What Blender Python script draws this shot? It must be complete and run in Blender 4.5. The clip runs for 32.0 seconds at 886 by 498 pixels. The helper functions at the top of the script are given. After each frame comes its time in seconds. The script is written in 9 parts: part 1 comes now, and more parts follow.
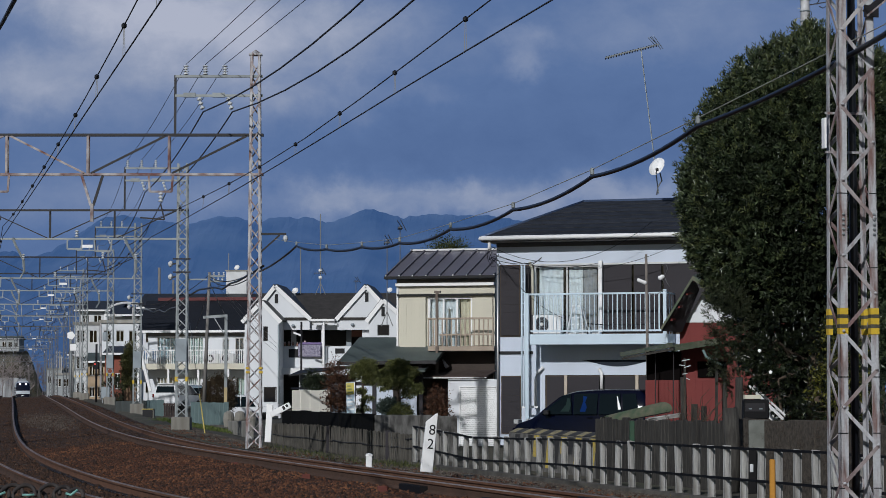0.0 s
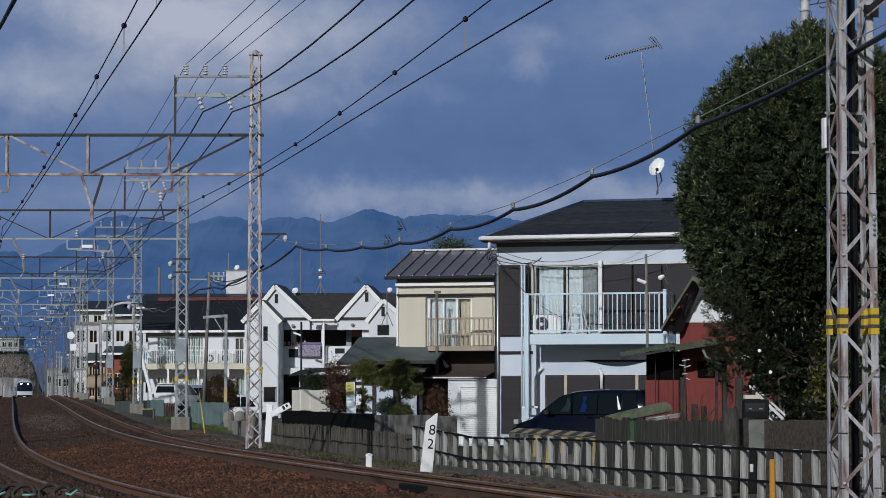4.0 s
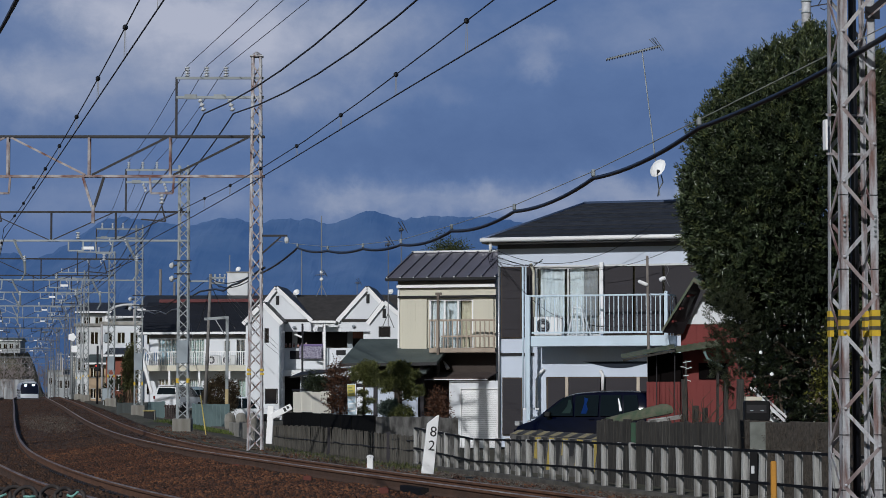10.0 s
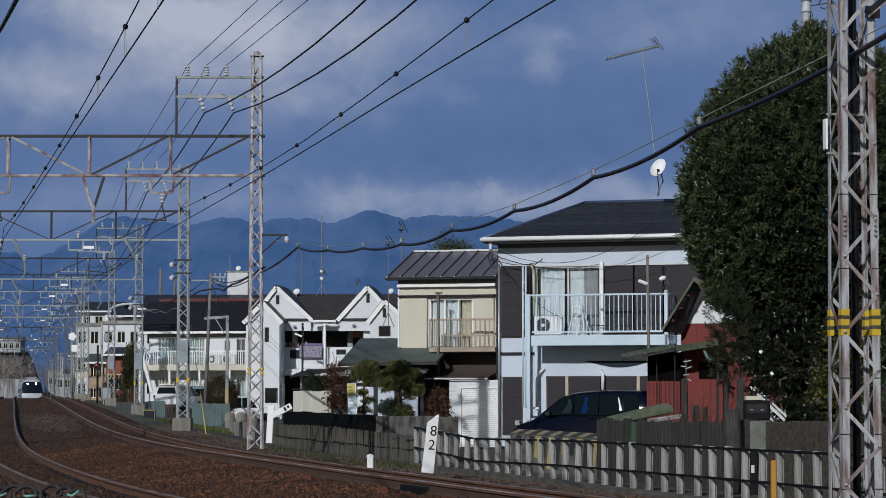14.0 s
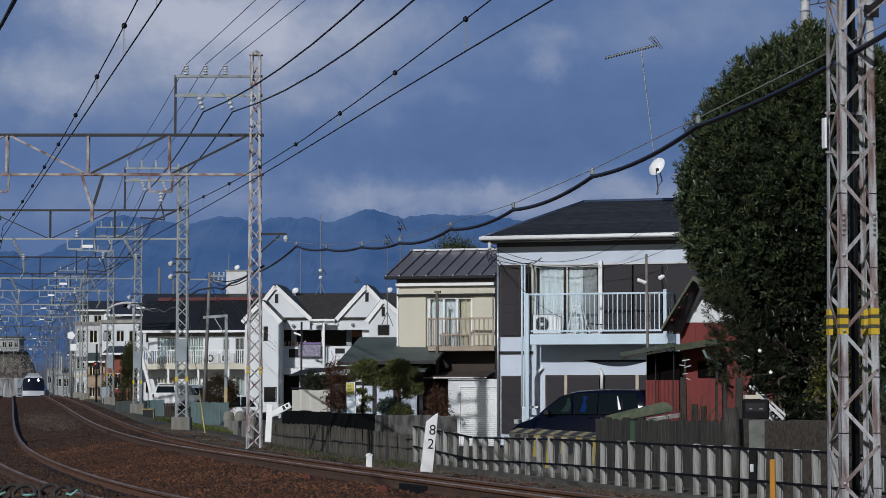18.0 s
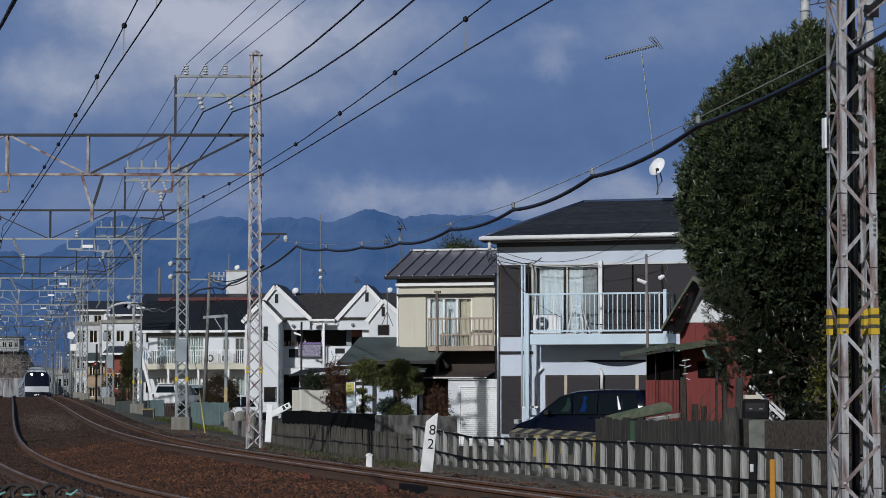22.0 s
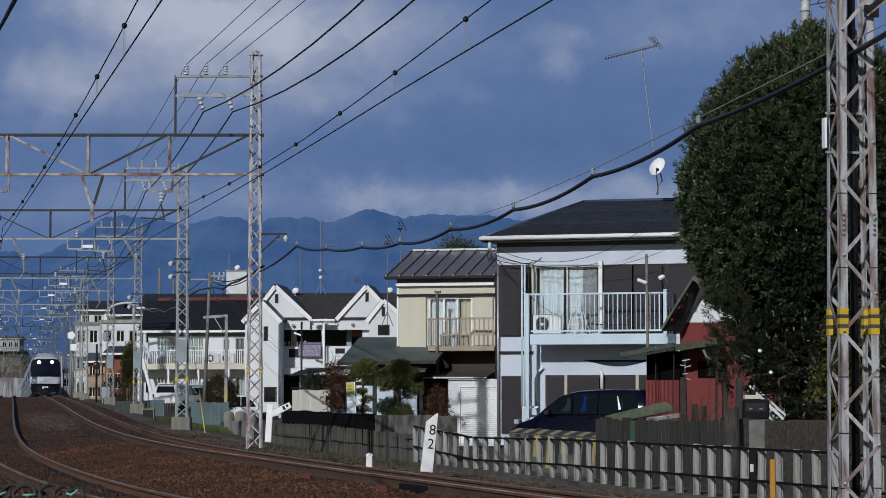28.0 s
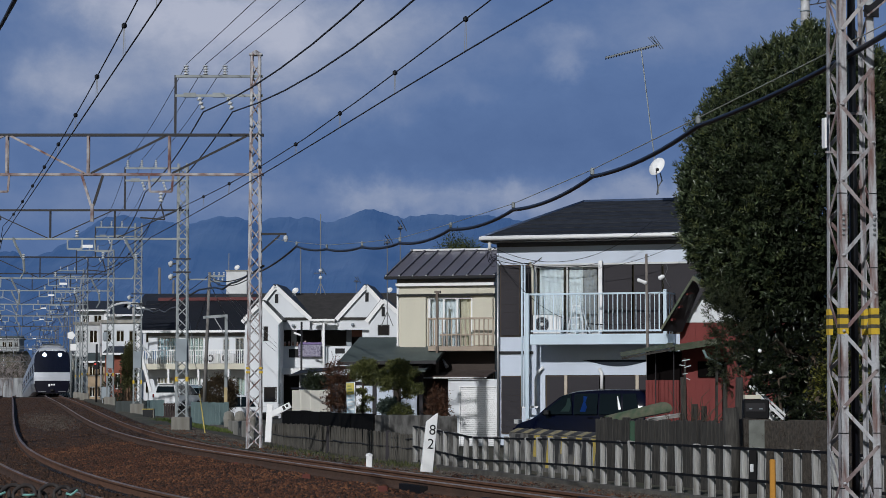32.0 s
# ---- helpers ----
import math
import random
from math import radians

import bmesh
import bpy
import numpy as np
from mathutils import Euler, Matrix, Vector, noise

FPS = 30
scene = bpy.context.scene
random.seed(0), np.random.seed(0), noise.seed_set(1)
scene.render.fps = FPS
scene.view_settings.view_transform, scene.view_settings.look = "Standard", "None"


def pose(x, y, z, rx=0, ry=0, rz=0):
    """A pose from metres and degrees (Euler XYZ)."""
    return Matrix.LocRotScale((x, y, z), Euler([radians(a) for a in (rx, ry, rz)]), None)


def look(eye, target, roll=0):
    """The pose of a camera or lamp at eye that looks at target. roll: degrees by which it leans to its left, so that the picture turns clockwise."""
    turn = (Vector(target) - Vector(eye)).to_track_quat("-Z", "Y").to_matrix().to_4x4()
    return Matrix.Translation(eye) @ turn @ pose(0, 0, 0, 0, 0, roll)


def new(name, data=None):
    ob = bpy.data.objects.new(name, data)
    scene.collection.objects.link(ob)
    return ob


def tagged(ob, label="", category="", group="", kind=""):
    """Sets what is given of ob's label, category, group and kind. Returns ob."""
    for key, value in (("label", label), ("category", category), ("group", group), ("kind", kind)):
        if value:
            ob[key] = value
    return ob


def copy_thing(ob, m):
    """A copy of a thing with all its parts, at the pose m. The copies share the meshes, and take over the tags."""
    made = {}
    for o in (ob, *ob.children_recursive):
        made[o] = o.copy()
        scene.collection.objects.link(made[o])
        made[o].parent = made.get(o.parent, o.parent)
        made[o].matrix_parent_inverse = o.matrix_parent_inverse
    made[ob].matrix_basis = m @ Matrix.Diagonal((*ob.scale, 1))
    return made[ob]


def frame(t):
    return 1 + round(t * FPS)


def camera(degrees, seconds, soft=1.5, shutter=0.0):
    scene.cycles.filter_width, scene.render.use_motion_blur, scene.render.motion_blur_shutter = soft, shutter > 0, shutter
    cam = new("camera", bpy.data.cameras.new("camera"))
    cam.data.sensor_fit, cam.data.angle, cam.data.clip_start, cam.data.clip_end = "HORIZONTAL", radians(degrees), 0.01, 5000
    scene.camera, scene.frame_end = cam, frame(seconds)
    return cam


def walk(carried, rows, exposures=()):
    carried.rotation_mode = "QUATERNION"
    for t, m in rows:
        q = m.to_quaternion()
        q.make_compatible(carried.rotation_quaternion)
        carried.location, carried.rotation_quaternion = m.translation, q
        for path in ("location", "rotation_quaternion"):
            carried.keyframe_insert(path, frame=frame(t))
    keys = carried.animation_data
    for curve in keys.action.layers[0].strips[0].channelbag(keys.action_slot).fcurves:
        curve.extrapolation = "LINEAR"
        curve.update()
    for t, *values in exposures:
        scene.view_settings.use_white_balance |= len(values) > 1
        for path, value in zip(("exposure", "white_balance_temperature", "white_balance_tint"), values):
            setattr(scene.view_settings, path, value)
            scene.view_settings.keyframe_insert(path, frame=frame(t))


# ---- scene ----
# ---------- camera ----------
cam = camera(20.664, 32.0, soft=0.8)
SWAY = [(0, 0, 0), (3.5, 0, 0), (5.0, -1, -.5), (5.5, -2, -1.2), (6, -3.2, -3), (6.5, -4, -3.3), (7, -4.2, -3.6), (7.5, -4, -3.6), (8, -2.2, -2.8),
        (8.5, -.3, -1), (9, 0, 0), (9.5, .8, 1.8), (10, 2, 3), (10.5, 2, 2.2), (11, 1.8, 3), (11.5, 1.5, 2.6), (12, 2, 2.8), (12.5, 2, 2), (13, 2.3, 2),
        (14, 2.2, 1.8), (14.5, 1.2, .3), (15.5, .7, .1), (16.5, .5, 0), (18, .3, 0), (20, 0, 0), (23, .4, 0), (27.5, .5, 0), (30, .2, -.1), (32, .3, 0)]
STEP = 180 / math.pi / 4300     # the hand's tremble, in steps of 1/4300 of a radian
walk(cam, [(t, pose(0, 0, 1.3, 93.314 + b * STEP, 0, a * STEP)) for t, a, b in SWAY], exposures=[(0, -0.16, 6100, 10), (32, -0.16, 6100, 10)])

# ---------- world and sun ----------
SUN_EL, SUN_AZ = radians(25.5), radians(200.3)      # azimuth clockwise from +y: behind the camera, to its left
world = bpy.data.worlds.new("sky")
scene.world = world
world.use_nodes = True
wn = world.node_tree
sky = wn.nodes.new("ShaderNodeTexSky")
sky.sky_type, sky.sun_disc = "NISHITA", False
sky.sun_elevation, sky.sun_rotation = SUN_EL, SUN_AZ
sky.air_density, sky.dust_density, sky.ozone_density = 1.2, 0.6, 2.0
wn.nodes["Background"].inputs["Strength"].default_value = 0.037
wn.links.new(sky.outputs["Color"], wn.nodes["Background"].inputs["Color"])
sun_data = bpy.data.lights.new("sun", "SUN")
sun_data.energy, sun_data.angle, sun_data.color = 3.15, radians(0.53), (1.0, 0.97, 0.92)
sun = new("sun", sun_data)
sun_dir = Vector((math.sin(SUN_AZ) * math.cos(SUN_EL), math.cos(SUN_AZ) * math.cos(SUN_EL), math.sin(SUN_EL)))
sun.matrix_world = look(sun_dir * 60, (0, 0, 0))


# ---------- materials ----------
def mat(name, color, rough=0.8, metal=0.0, var=0.25, scale=6.0, bump=0.15, bscale=40.0, second=None, mix=0.35, obj=0.0, streak=False, spec=0.4, cover=(0.35, 0.65)):
    """Base colour with large stains and fine grain, a bump, and a shade of its own per piece."""
    m = bpy.data.materials.new(name)
    m.use_nodes = True
    nt = m.node_tree
    N, L = nt.nodes, nt.links
    b = N["Principled BSDF"]
    b.inputs["Roughness"].default_value, b.inputs["Metallic"].default_value = rough, metal
    b.inputs["Specular IOR Level"].default_value = spec
    tc = N.new("ShaderNodeTexCoord")
    mp = N.new("ShaderNodeMapping")
    L.new(tc.outputs["Object"], mp.inputs["Vector"])
    if streak:
        mp.inputs["Scale"].default_value = (1, 1, 0.12)
    n1 = N.new("ShaderNodeTexNoise")
    n1.inputs["Scale"].default_value, n1.inputs["Detail"].default_value = scale * 0.25, 6
    n2 = N.new("ShaderNodeTexNoise")
    n2.inputs["Scale"].default_value, n2.inputs["Detail"].default_value = bscale, 4
    L.new(mp.outputs["Vector"], n1.inputs["Vector"])
    L.new(tc.outputs["Object"], n2.inputs["Vector"])
    r1 = N.new("ShaderNodeMapRange")
    r1.inputs["From Min"].default_value, r1.inputs["From Max"].default_value = cover
    L.new(n1.outputs["Fac"], r1.inputs["Value"])
    mx = N.new("ShaderNodeMix")
    mx.data_type = "RGBA"
    c2 = second if second else tuple(c * (1 - var) for c in color)
    mx.inputs["A"].default_value, mx.inputs["B"].default_value = (*color, 1), (*c2, 1)
    mu = N.new("ShaderNodeMath")
    mu.operation = "MULTIPLY"
    mu.inputs[1].default_value = mix if second else 0.9
    L.new(r1.outputs["Result"], mu.inputs[0])
    L.new(mu.outputs[0], mx.inputs["Factor"])
    hs = N.new("ShaderNodeHueSaturation")
    L.new(mx.outputs["Result"], hs.inputs["Color"])
    r2 = N.new("ShaderNodeMapRange")
    r2.inputs["To Min"].default_value, r2.inputs["To Max"].default_value = 1 - var * 0.5, 1 + var * 0.5
    L.new(n2.outputs["Fac"], r2.inputs["Value"])
    val = r2.outputs["Result"]
    if obj:
        oi = N.new("ShaderNodeObjectInfo")
        r3 = N.new("ShaderNodeMapRange")
        r3.inputs["To Min"].default_value, r3.inputs["To Max"].default_value = 1 - obj, 1 + obj
        L.new(oi.outputs["Random"], r3.inputs["Value"])
        m2 = N.new("ShaderNodeMath")
        m2.operation = "MULTIPLY"
        L.new(val, m2.inputs[0])
        L.new(r3.outputs["Result"], m2.inputs[1])
        val = m2.outputs[0]
    L.new(val, hs.inputs["Value"])
    L.new(hs.outputs["Color"], b.inputs["Base Color"])
    if bump:
        bp = N.new("ShaderNodeBump")
        bp.inputs["Strength"].default_value, bp.inputs["Distance"].default_value = bump, 0.02
        L.new(n2.outputs["Fac"], bp.inputs["Height"])
        L.new(bp.outputs["Normal"], b.inputs["Normal"])
    return m


def leafmat(name, c1, c2, rough=0.45, trans=0.25, spec=0.4):
    m = bpy.data.materials.new(name)
    m.use_nodes = True
    N, L = m.node_tree.nodes, m.node_tree.links
    b = N["Principled BSDF"]
    g = N.new("ShaderNodeNewGeometry")
    mx = N.new("ShaderNodeMix")
    mx.data_type = "RGBA"
    mx.inputs["A"].default_value, mx.inputs["B"].default_value = (*c1, 1), (*c2, 1)
    L.new(g.outputs["Random Per Island"], mx.inputs["Factor"])
    L.new(mx.outputs["Result"], b.inputs["Base Color"])
    b.inputs["Roughness"].default_value, b.inputs["Specular IOR Level"].default_value = rough, spec
    t = N.new("ShaderNodeBsdfTranslucent")
    L.new(mx.outputs["Result"], t.inputs["Color"])
    ms = N.new("ShaderNodeMixShader")
    ms.inputs["Fac"].default_value = trans
    L.new(b.outputs["BSDF"], ms.inputs[1])
    L.new(t.outputs["BSDF"], ms.inputs[2])
    L.new(ms.outputs["Shader"], N["Material Output"].inputs["Surface"])
    return m


def glow(name, color, strength):
    m = bpy.data.materials.new(name)
    m.use_nodes = True
    b = m.node_tree.nodes["Principled BSDF"]
    b.inputs["Base Color"].default_value = (*color, 1)
    b.inputs["Emission Color"].default_value, b.inputs["Emission Strength"].default_value = (*color, 1), strength
    return m


WHITE_WALL = mat("white_stucco", (0.68, 0.70, 0.73), 0.9, var=0.10, scale=3, bump=0.1, bscale=60, streak=True)
BLUISH_WALL = mat("pale_bluish_stucco", (0.55, 0.605, 0.70), 0.9, var=0.10, scale=3, bump=0.1, bscale=60, streak=True)
WHITE_PAINT = mat("white_paint", (0.80, 0.80, 0.80), 0.55, var=0.10, scale=5, bump=0.05)
PALE_RENDER = mat("pale_grey_render", (0.60, 0.61, 0.62), 0.9, var=0.2, scale=2, bump=0.1, streak=True)
PALE_BLUE = mat("pale_blue_paint", (0.55, 0.66, 0.75), 0.5, var=0.12, scale=5, bump=0.05)
CREAM = mat("cream_siding", (0.58, 0.55, 0.45), 0.7, var=0.12, scale=4, bump=0.05, streak=True)
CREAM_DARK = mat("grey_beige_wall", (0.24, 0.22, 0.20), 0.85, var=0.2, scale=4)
TAN = mat("tan_painted_metal", (0.47, 0.40, 0.32), 0.5, var=0.2, scale=6, bump=0.03)
DARK_PANEL = mat("dark_brown_shutter", (0.036, 0.033, 0.038), 0.6, var=0.15, scale=3, bump=0.05, spec=0.15)
BLACK_MET = mat("black_metal", (0.012, 0.012, 0.014), 0.75, 0.0, var=0.3, scale=8, bump=0.05)
SLATE = mat("dark_slate_roof", (0.030, 0.032, 0.038), 0.6, var=0.5, scale=14, bump=0.3, bscale=14, second=(0.014, 0.015, 0.019), mix=.9, obj=0.22)
SLATE_BLUE = mat("blue_black_roof_sheet", (0.012, 0.014, 0.021), 0.65, var=0.3, scale=4, bump=0.1, bscale=12)
RAIL_BLACK = mat("black_fence_rail", (0.006, 0.006, 0.007), 0.7, var=0.3, scale=12, bump=0.1, spec=0.2)
BROWN_ROOF = mat("brown_sheet_roof", (0.125, 0.118, 0.140), 0.45, var=0.15, scale=5, bump=0.04)
RUSTY_SHEET = mat("rusty_brown_sheet", (0.070, 0.050, 0.044), 0.7, var=0.3, scale=8, bump=0.1, second=(0.11, 0.095, 0.09), mix=.5)
GREEN_ROOF = mat("grey_green_roof", (0.084, 0.104, 0.096), 0.7, var=0.3, scale=5, bump=0.2)
GREEN_SHEET = mat("weathered_green_sheet", (0.055, 0.085, 0.050), 0.7, var=0.4, scale=26, bump=0.2, second=(0.13, 0.12, 0.085), mix=0.8)
RED_WALL = mat("faded_red_siding", (0.17, 0.030, 0.027), 0.75, var=0.25, scale=5, bump=0.1, streak=True)
STEEL = mat("weathered_galvanised_steel", (0.40, 0.405, 0.425), 0.6, 0.1, var=0.5, scale=70, bump=0.2, bscale=50, second=(0.14, 0.065, 0.05), mix=0.9, streak=True, obj=0.12, cover=(0.47, 0.66))
STEEL_RUST = mat("rust_stained_steel", (0.40, 0.385, 0.385), 0.7, 0.1, var=0.3, scale=12, bump=0.2, bscale=60, second=(0.12, 0.05, 0.045), mix=1.0, obj=0.12)
STEEL_NEW = mat("grey_galvanised_steel", (0.27, 0.295, 0.305), 0.55, 0.2, var=0.25, scale=8, bump=0.06, obj=0.1)
FAR_STEEL = mat("dull_grey_steel", (0.15, 0.155, 0.165), 0.7, 0.0, var=0.3, scale=8, bump=0, obj=0.2)
GREY_POLE = mat("grey_weathered_pole", (0.21, 0.20, 0.19), 0.9, var=0.4, scale=30, bump=0.2, streak=True)
DARK_STEEL = mat("dark_painted_steel", (0.014, 0.013, 0.016), 0.55, 0.1, var=0.3, scale=8, bump=0.08)
RUST = mat("rusty_rail_side", (0.145, 0.068, 0.036), 0.9, var=0.35, scale=10, bump=0.3, bscale=70, second=(0.085, 0.040, 0.023), mix=0.8)
# darker web and foot: the shade low on the rails is in their colour
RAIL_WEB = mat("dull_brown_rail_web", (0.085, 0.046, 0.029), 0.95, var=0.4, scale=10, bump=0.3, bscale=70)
RAIL_FOOT = mat("shaded_rail_foot", (0.048, 0.027, 0.017), 0.95, var=0.4, scale=10, bump=0.3, bscale=70)
RAIL_TOP = mat("worn_rail_head", (0.25, 0.20, 0.17), 0.50, 0.1, var=0.3, scale=4, bump=0.03, second=(0.10, 0.062, 0.045), mix=0.9, spec=0.15)
RAIL_BRIGHT = mat("bright_rail_head", (0.34, 0.31, 0.29), 0.45, 0.0, var=0.25, scale=4, bump=0.03, second=(0.12, 0.085, 0.066), mix=0.9, spec=0.2)
CONCRETE = mat("weathered_concrete", (0.30, 0.29, 0.265), 0.9, var=0.35, scale=7, bump=0.35, bscale=50, second=(0.13, 0.12, 0.10), mix=0.8, obj=0.15, streak=True)
CONCRETE_DARK = mat("stained_concrete", (0.12, 0.112, 0.10), 0.95, var=0.4, scale=8, bump=0.4, bscale=40, second=(0.05, 0.046, 0.04), mix=0.8, streak=True)
POST_CONC = mat("grey_fence_concrete", (0.43, 0.43, 0.42), 0.9, var=0.4, scale=40, bump=0.3, bscale=80, second=(0.13, 0.12, 0.105), mix=0.9, obj=0.22, streak=True)
OLD_WOOD = mat("grey_weathered_wood", (0.050, 0.047, 0.042), 0.9, var=0.5, scale=110, bump=0.4, bscale=45, second=(0.020, 0.018, 0.016), mix=0.9, obj=0.18, streak=True)
PICKET = mat("weathered_picket_wood", (0.092, 0.086, 0.074), 0.9, var=0.4, scale=90, bump=0.4, bscale=60, second=(0.055, 0.05, 0.042), mix=0.9, obj=0.3, streak=True)
BLACK_RUBBER = mat("black_cable_sheath", (0.009, 0.010, 0.014), 0.38, var=0.3, bump=0.02)
WIRE = mat("dark_copper_wire", (0.030, 0.028, 0.028), 0.6, 0.2, var=0.2, bump=0)
GREY_WIRE = mat("grey_steel_strand", (0.17, 0.175, 0.18), 0.5, 0.4, var=0.2, bump=0)
CERAMIC = mat("white_porcelain", (0.58, 0.60, 0.62), 0.2, var=0.1, bump=0)
YELLOW = mat("yellow_band_paint", (0.62, 0.42, 0.03), 0.6, var=0.25, scale=10, bump=0.05)
ORANGE = mat("faded_orange_plastic", (0.50, 0.23, 0.025), 0.7, var=0.3, scale=14, bump=0.1, second=(0.26, 0.13, 0.03), mix=.8, streak=True)
SIGN_WHITE = mat("white_enamel", (0.85, 0.85, 0.85), 0.45, var=0.08, scale=6, bump=0.04)
INK = mat("black_sign_paint", (0.02, 0.02, 0.02), 0.5, var=0.1, bump=0)
TEAL = mat("pale_teal_sheet", (0.13, 0.185, 0.185), 0.6, var=0.2, scale=5, bump=0.08, streak=True)
GREY_BOX = mat("grey_painted_box", (0.27, 0.31, 0.34), 0.55, var=0.12, bump=0.03)
BARK = mat("brown_bark", (0.085, 0.062, 0.045), 0.95, var=0.4, scale=18, bump=0.6, bscale=50, streak=True)
CURTAIN = mat("white_curtain", (0.74, 0.78, 0.80), 0.9, var=0.08, scale=6, bump=0.05)
CURTAIN_ECRU = mat("ecru_curtain", (0.62, 0.56, 0.42), 0.9, var=0.1, scale=6, bump=0.05)
ALU = mat("anodised_aluminium", (0.50, 0.51, 0.52), 0.4, 0.7, var=0.1, bump=0.02)
BRONZE = mat("bronze_window_frame", (0.075, 0.055, 0.040), 0.6, 0.0, var=0.15, bump=0.02, spec=0.15)
LADDER_ALU = mat("bright_ladder_aluminium", (0.72, 0.74, 0.76), 0.35, 0.1, var=0.1, bump=0.02)
GATE_CREAM = mat("pale_cream_panel", (0.72, 0.69, 0.61), 0.7, var=0.12, scale=5, bump=0.05, streak=True)
# rooms coloured dark: the dimness indoors is put into the material
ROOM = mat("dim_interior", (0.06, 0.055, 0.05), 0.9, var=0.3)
CAR_BLUE = mat("dark_blue_car_paint", (0.0012, 0.0022, 0.011), 0.06, 0.0, var=0.05, bump=0, spec=0.22)
CAR_WHITE = mat("white_car_paint", (0.70, 0.71, 0.73), 0.15, var=0.03, bump=0, spec=0.6)
CAR_TEAL = mat("pale_teal_car_paint", (0.24, 0.31, 0.33), 0.06, 0.0, var=0.05, bump=0, spec=0.7)
TYRE = mat("tyre_rubber", (0.02, 0.02, 0.02), 0.85, var=0.2)
BARE = mat("pale_bare_twigs", (0.30, 0.26, 0.25), 0.9, var=0.3, bump=0.1)
FABRIC = mat("patterned_futon_cloth", (0.36, 0.34, 0.42), 0.9, var=0.4, scale=44, bump=0.2, second=(0.10, 0.09, 0.15), mix=0.9)
PURPLE = mat("purple_cloth", (0.20, 0.15, 0.32), 0.9, var=0.2)
DIRT = mat("bare_earth", (0.10, 0.075, 0.052), 0.95, var=0.4, scale=3, bump=0.5, bscale=25, second=(0.06, 0.075, 0.03), mix=0.7)
TRAIN_WHITE = mat("silver_white_train_paint", (0.46, 0.48, 0.52), 0.3, 0.1, var=0.06, bump=0)
TRAIN_NAVY = mat("deep_navy_train_paint", (0.004, 0.0045, 0.013), 0.3, 0.0, var=0.05, bump=0, spec=0.3)
TRAIN_GREY = mat("grey_train_roof", (0.30, 0.31, 0.32), 0.6, 0.1, var=0.2, bump=0.05)
LAMP_GLOW = glow("lit_headlight", (0.86, 0.90, 1.0), 30.0)
RED_GLOW = glow("red_signal_lamp", (0.6, 0.04, 0.03), .5)


def glass_mat(name, tint=(0.10, 0.12, 0.13), rough=0.04):
    m = bpy.data.materials.new(name)
    m.use_nodes = True
    N, L = m.node_tree.nodes, m.node_tree.links
    N.remove(N["Principled BSDF"])
    gl = N.new("ShaderNodeBsdfGlossy")
    gl.inputs["Roughness"].default_value = rough
    gl.inputs["Color"].default_value = (0.9, 0.95, 1, 1)
    tr = N.new("ShaderNodeBsdfTransparent")
    tr.inputs["Color"].default_value = (*tint, 1)
    fr = N.new("ShaderNodeFresnel")
    fr.inputs["IOR"].default_value = 1.5
    ms = N.new("ShaderNodeMixShader")
    L.new(fr.outputs["Fac"], ms.inputs["Fac"])
    L.new(tr.outputs["BSDF"], ms.inputs[1])
    L.new(gl.outputs["BSDF"], ms.inputs[2])
    L.new(ms.outputs["Shader"], N["Material Output"].inputs["Surface"])
    return m


GLASS = glass_mat("clear_window_glass", (0.82, 0.85, 0.86))
GLASS_DARK = glass_mat("dark_tinted_glass", (0.10, 0.12, 0.13))
WINDOW_DARK = mat("dark_window_glass", (0.008, 0.010, 0.015), 0.08, var=0.05, bump=0, spec=0.4)
TRAIN_GLASS = mat("dark_windscreen_glass", (0.004, 0.005, 0.014), 0.12, var=0.05, bump=0, spec=0.45)


# ---------- builders ----------
def mesh_ob(name, verts, faces, material, parent=None, label="", smooth=False):
    me = bpy.data.meshes.new(name)
    me.from_pydata([tuple(v) for v in verts], [], faces)
    me.update()
    if smooth:
        me.shade_smooth()
    if material:
        me.materials.append(material)
    ob = new(name, me)
    if parent is not None:
        ob.parent = parent
    if label:
        ob["label"] = label
    return ob


def part(name, bm, material, parent, label="", smooth=False):
    me = bpy.data.meshes.new(name)
    bm.to_mesh(me)
    bm.free()
    if smooth:
        me.shade_smooth()
    me.materials.append(material)
    ob = new(name, me)
    if parent is not None:
        ob.parent = parent
    if label:
        ob["label"] = label
    return ob


def thing(name, m, label, category, group="", kind=""):
    ob = new(name)
    ob.matrix_world = m
    return tagged(ob, label, category, group, kind)


BOXF = [(0, 3, 2, 1), (4, 5, 6, 7), (0, 1, 5, 4), (1, 2, 6, 5), (2, 3, 7, 6), (3, 0, 4, 7)]


def chamfer_box(x0, x1, y0, y1, z0, z1, c):
    """24 corners: a box with its edges cut."""
    c = min(c, abs(x1 - x0) * .3, abs(y1 - y0) * .3, abs(z1 - z0) * .3)
    bm = bmesh.new()
    bmesh.ops.create_cube(bm, size=1)
    for v in bm.verts:
        v.co = (x0 if v.co.x < 0 else x1, y0 if v.co.y < 0 else y1, z0 if v.co.z < 0 else z1)
    bmesh.ops.bevel(bm, geom=bm.edges[:], offset=c, segments=1, affect="EDGES")
    return bm


def box(name, xs, ys, zs, material, parent=None, label="", c=0.0):
    x0, x1 = sorted(xs)
    y0, y1 = sorted(ys)
    z0, z1 = sorted(zs)
    if c:
        return part(name, chamfer_box(x0, x1, y0, y1, z0, z1, c), material, parent, label)
    v = [(x0, y0, z0), (x1, y0, z0), (x1, y1, z0), (x0, y1, z0), (x0, y0, z1), (x1, y0, z1), (x1, y1, z1), (x0, y1, z1)]
    return mesh_ob(name, v, BOXF, material, parent, label)


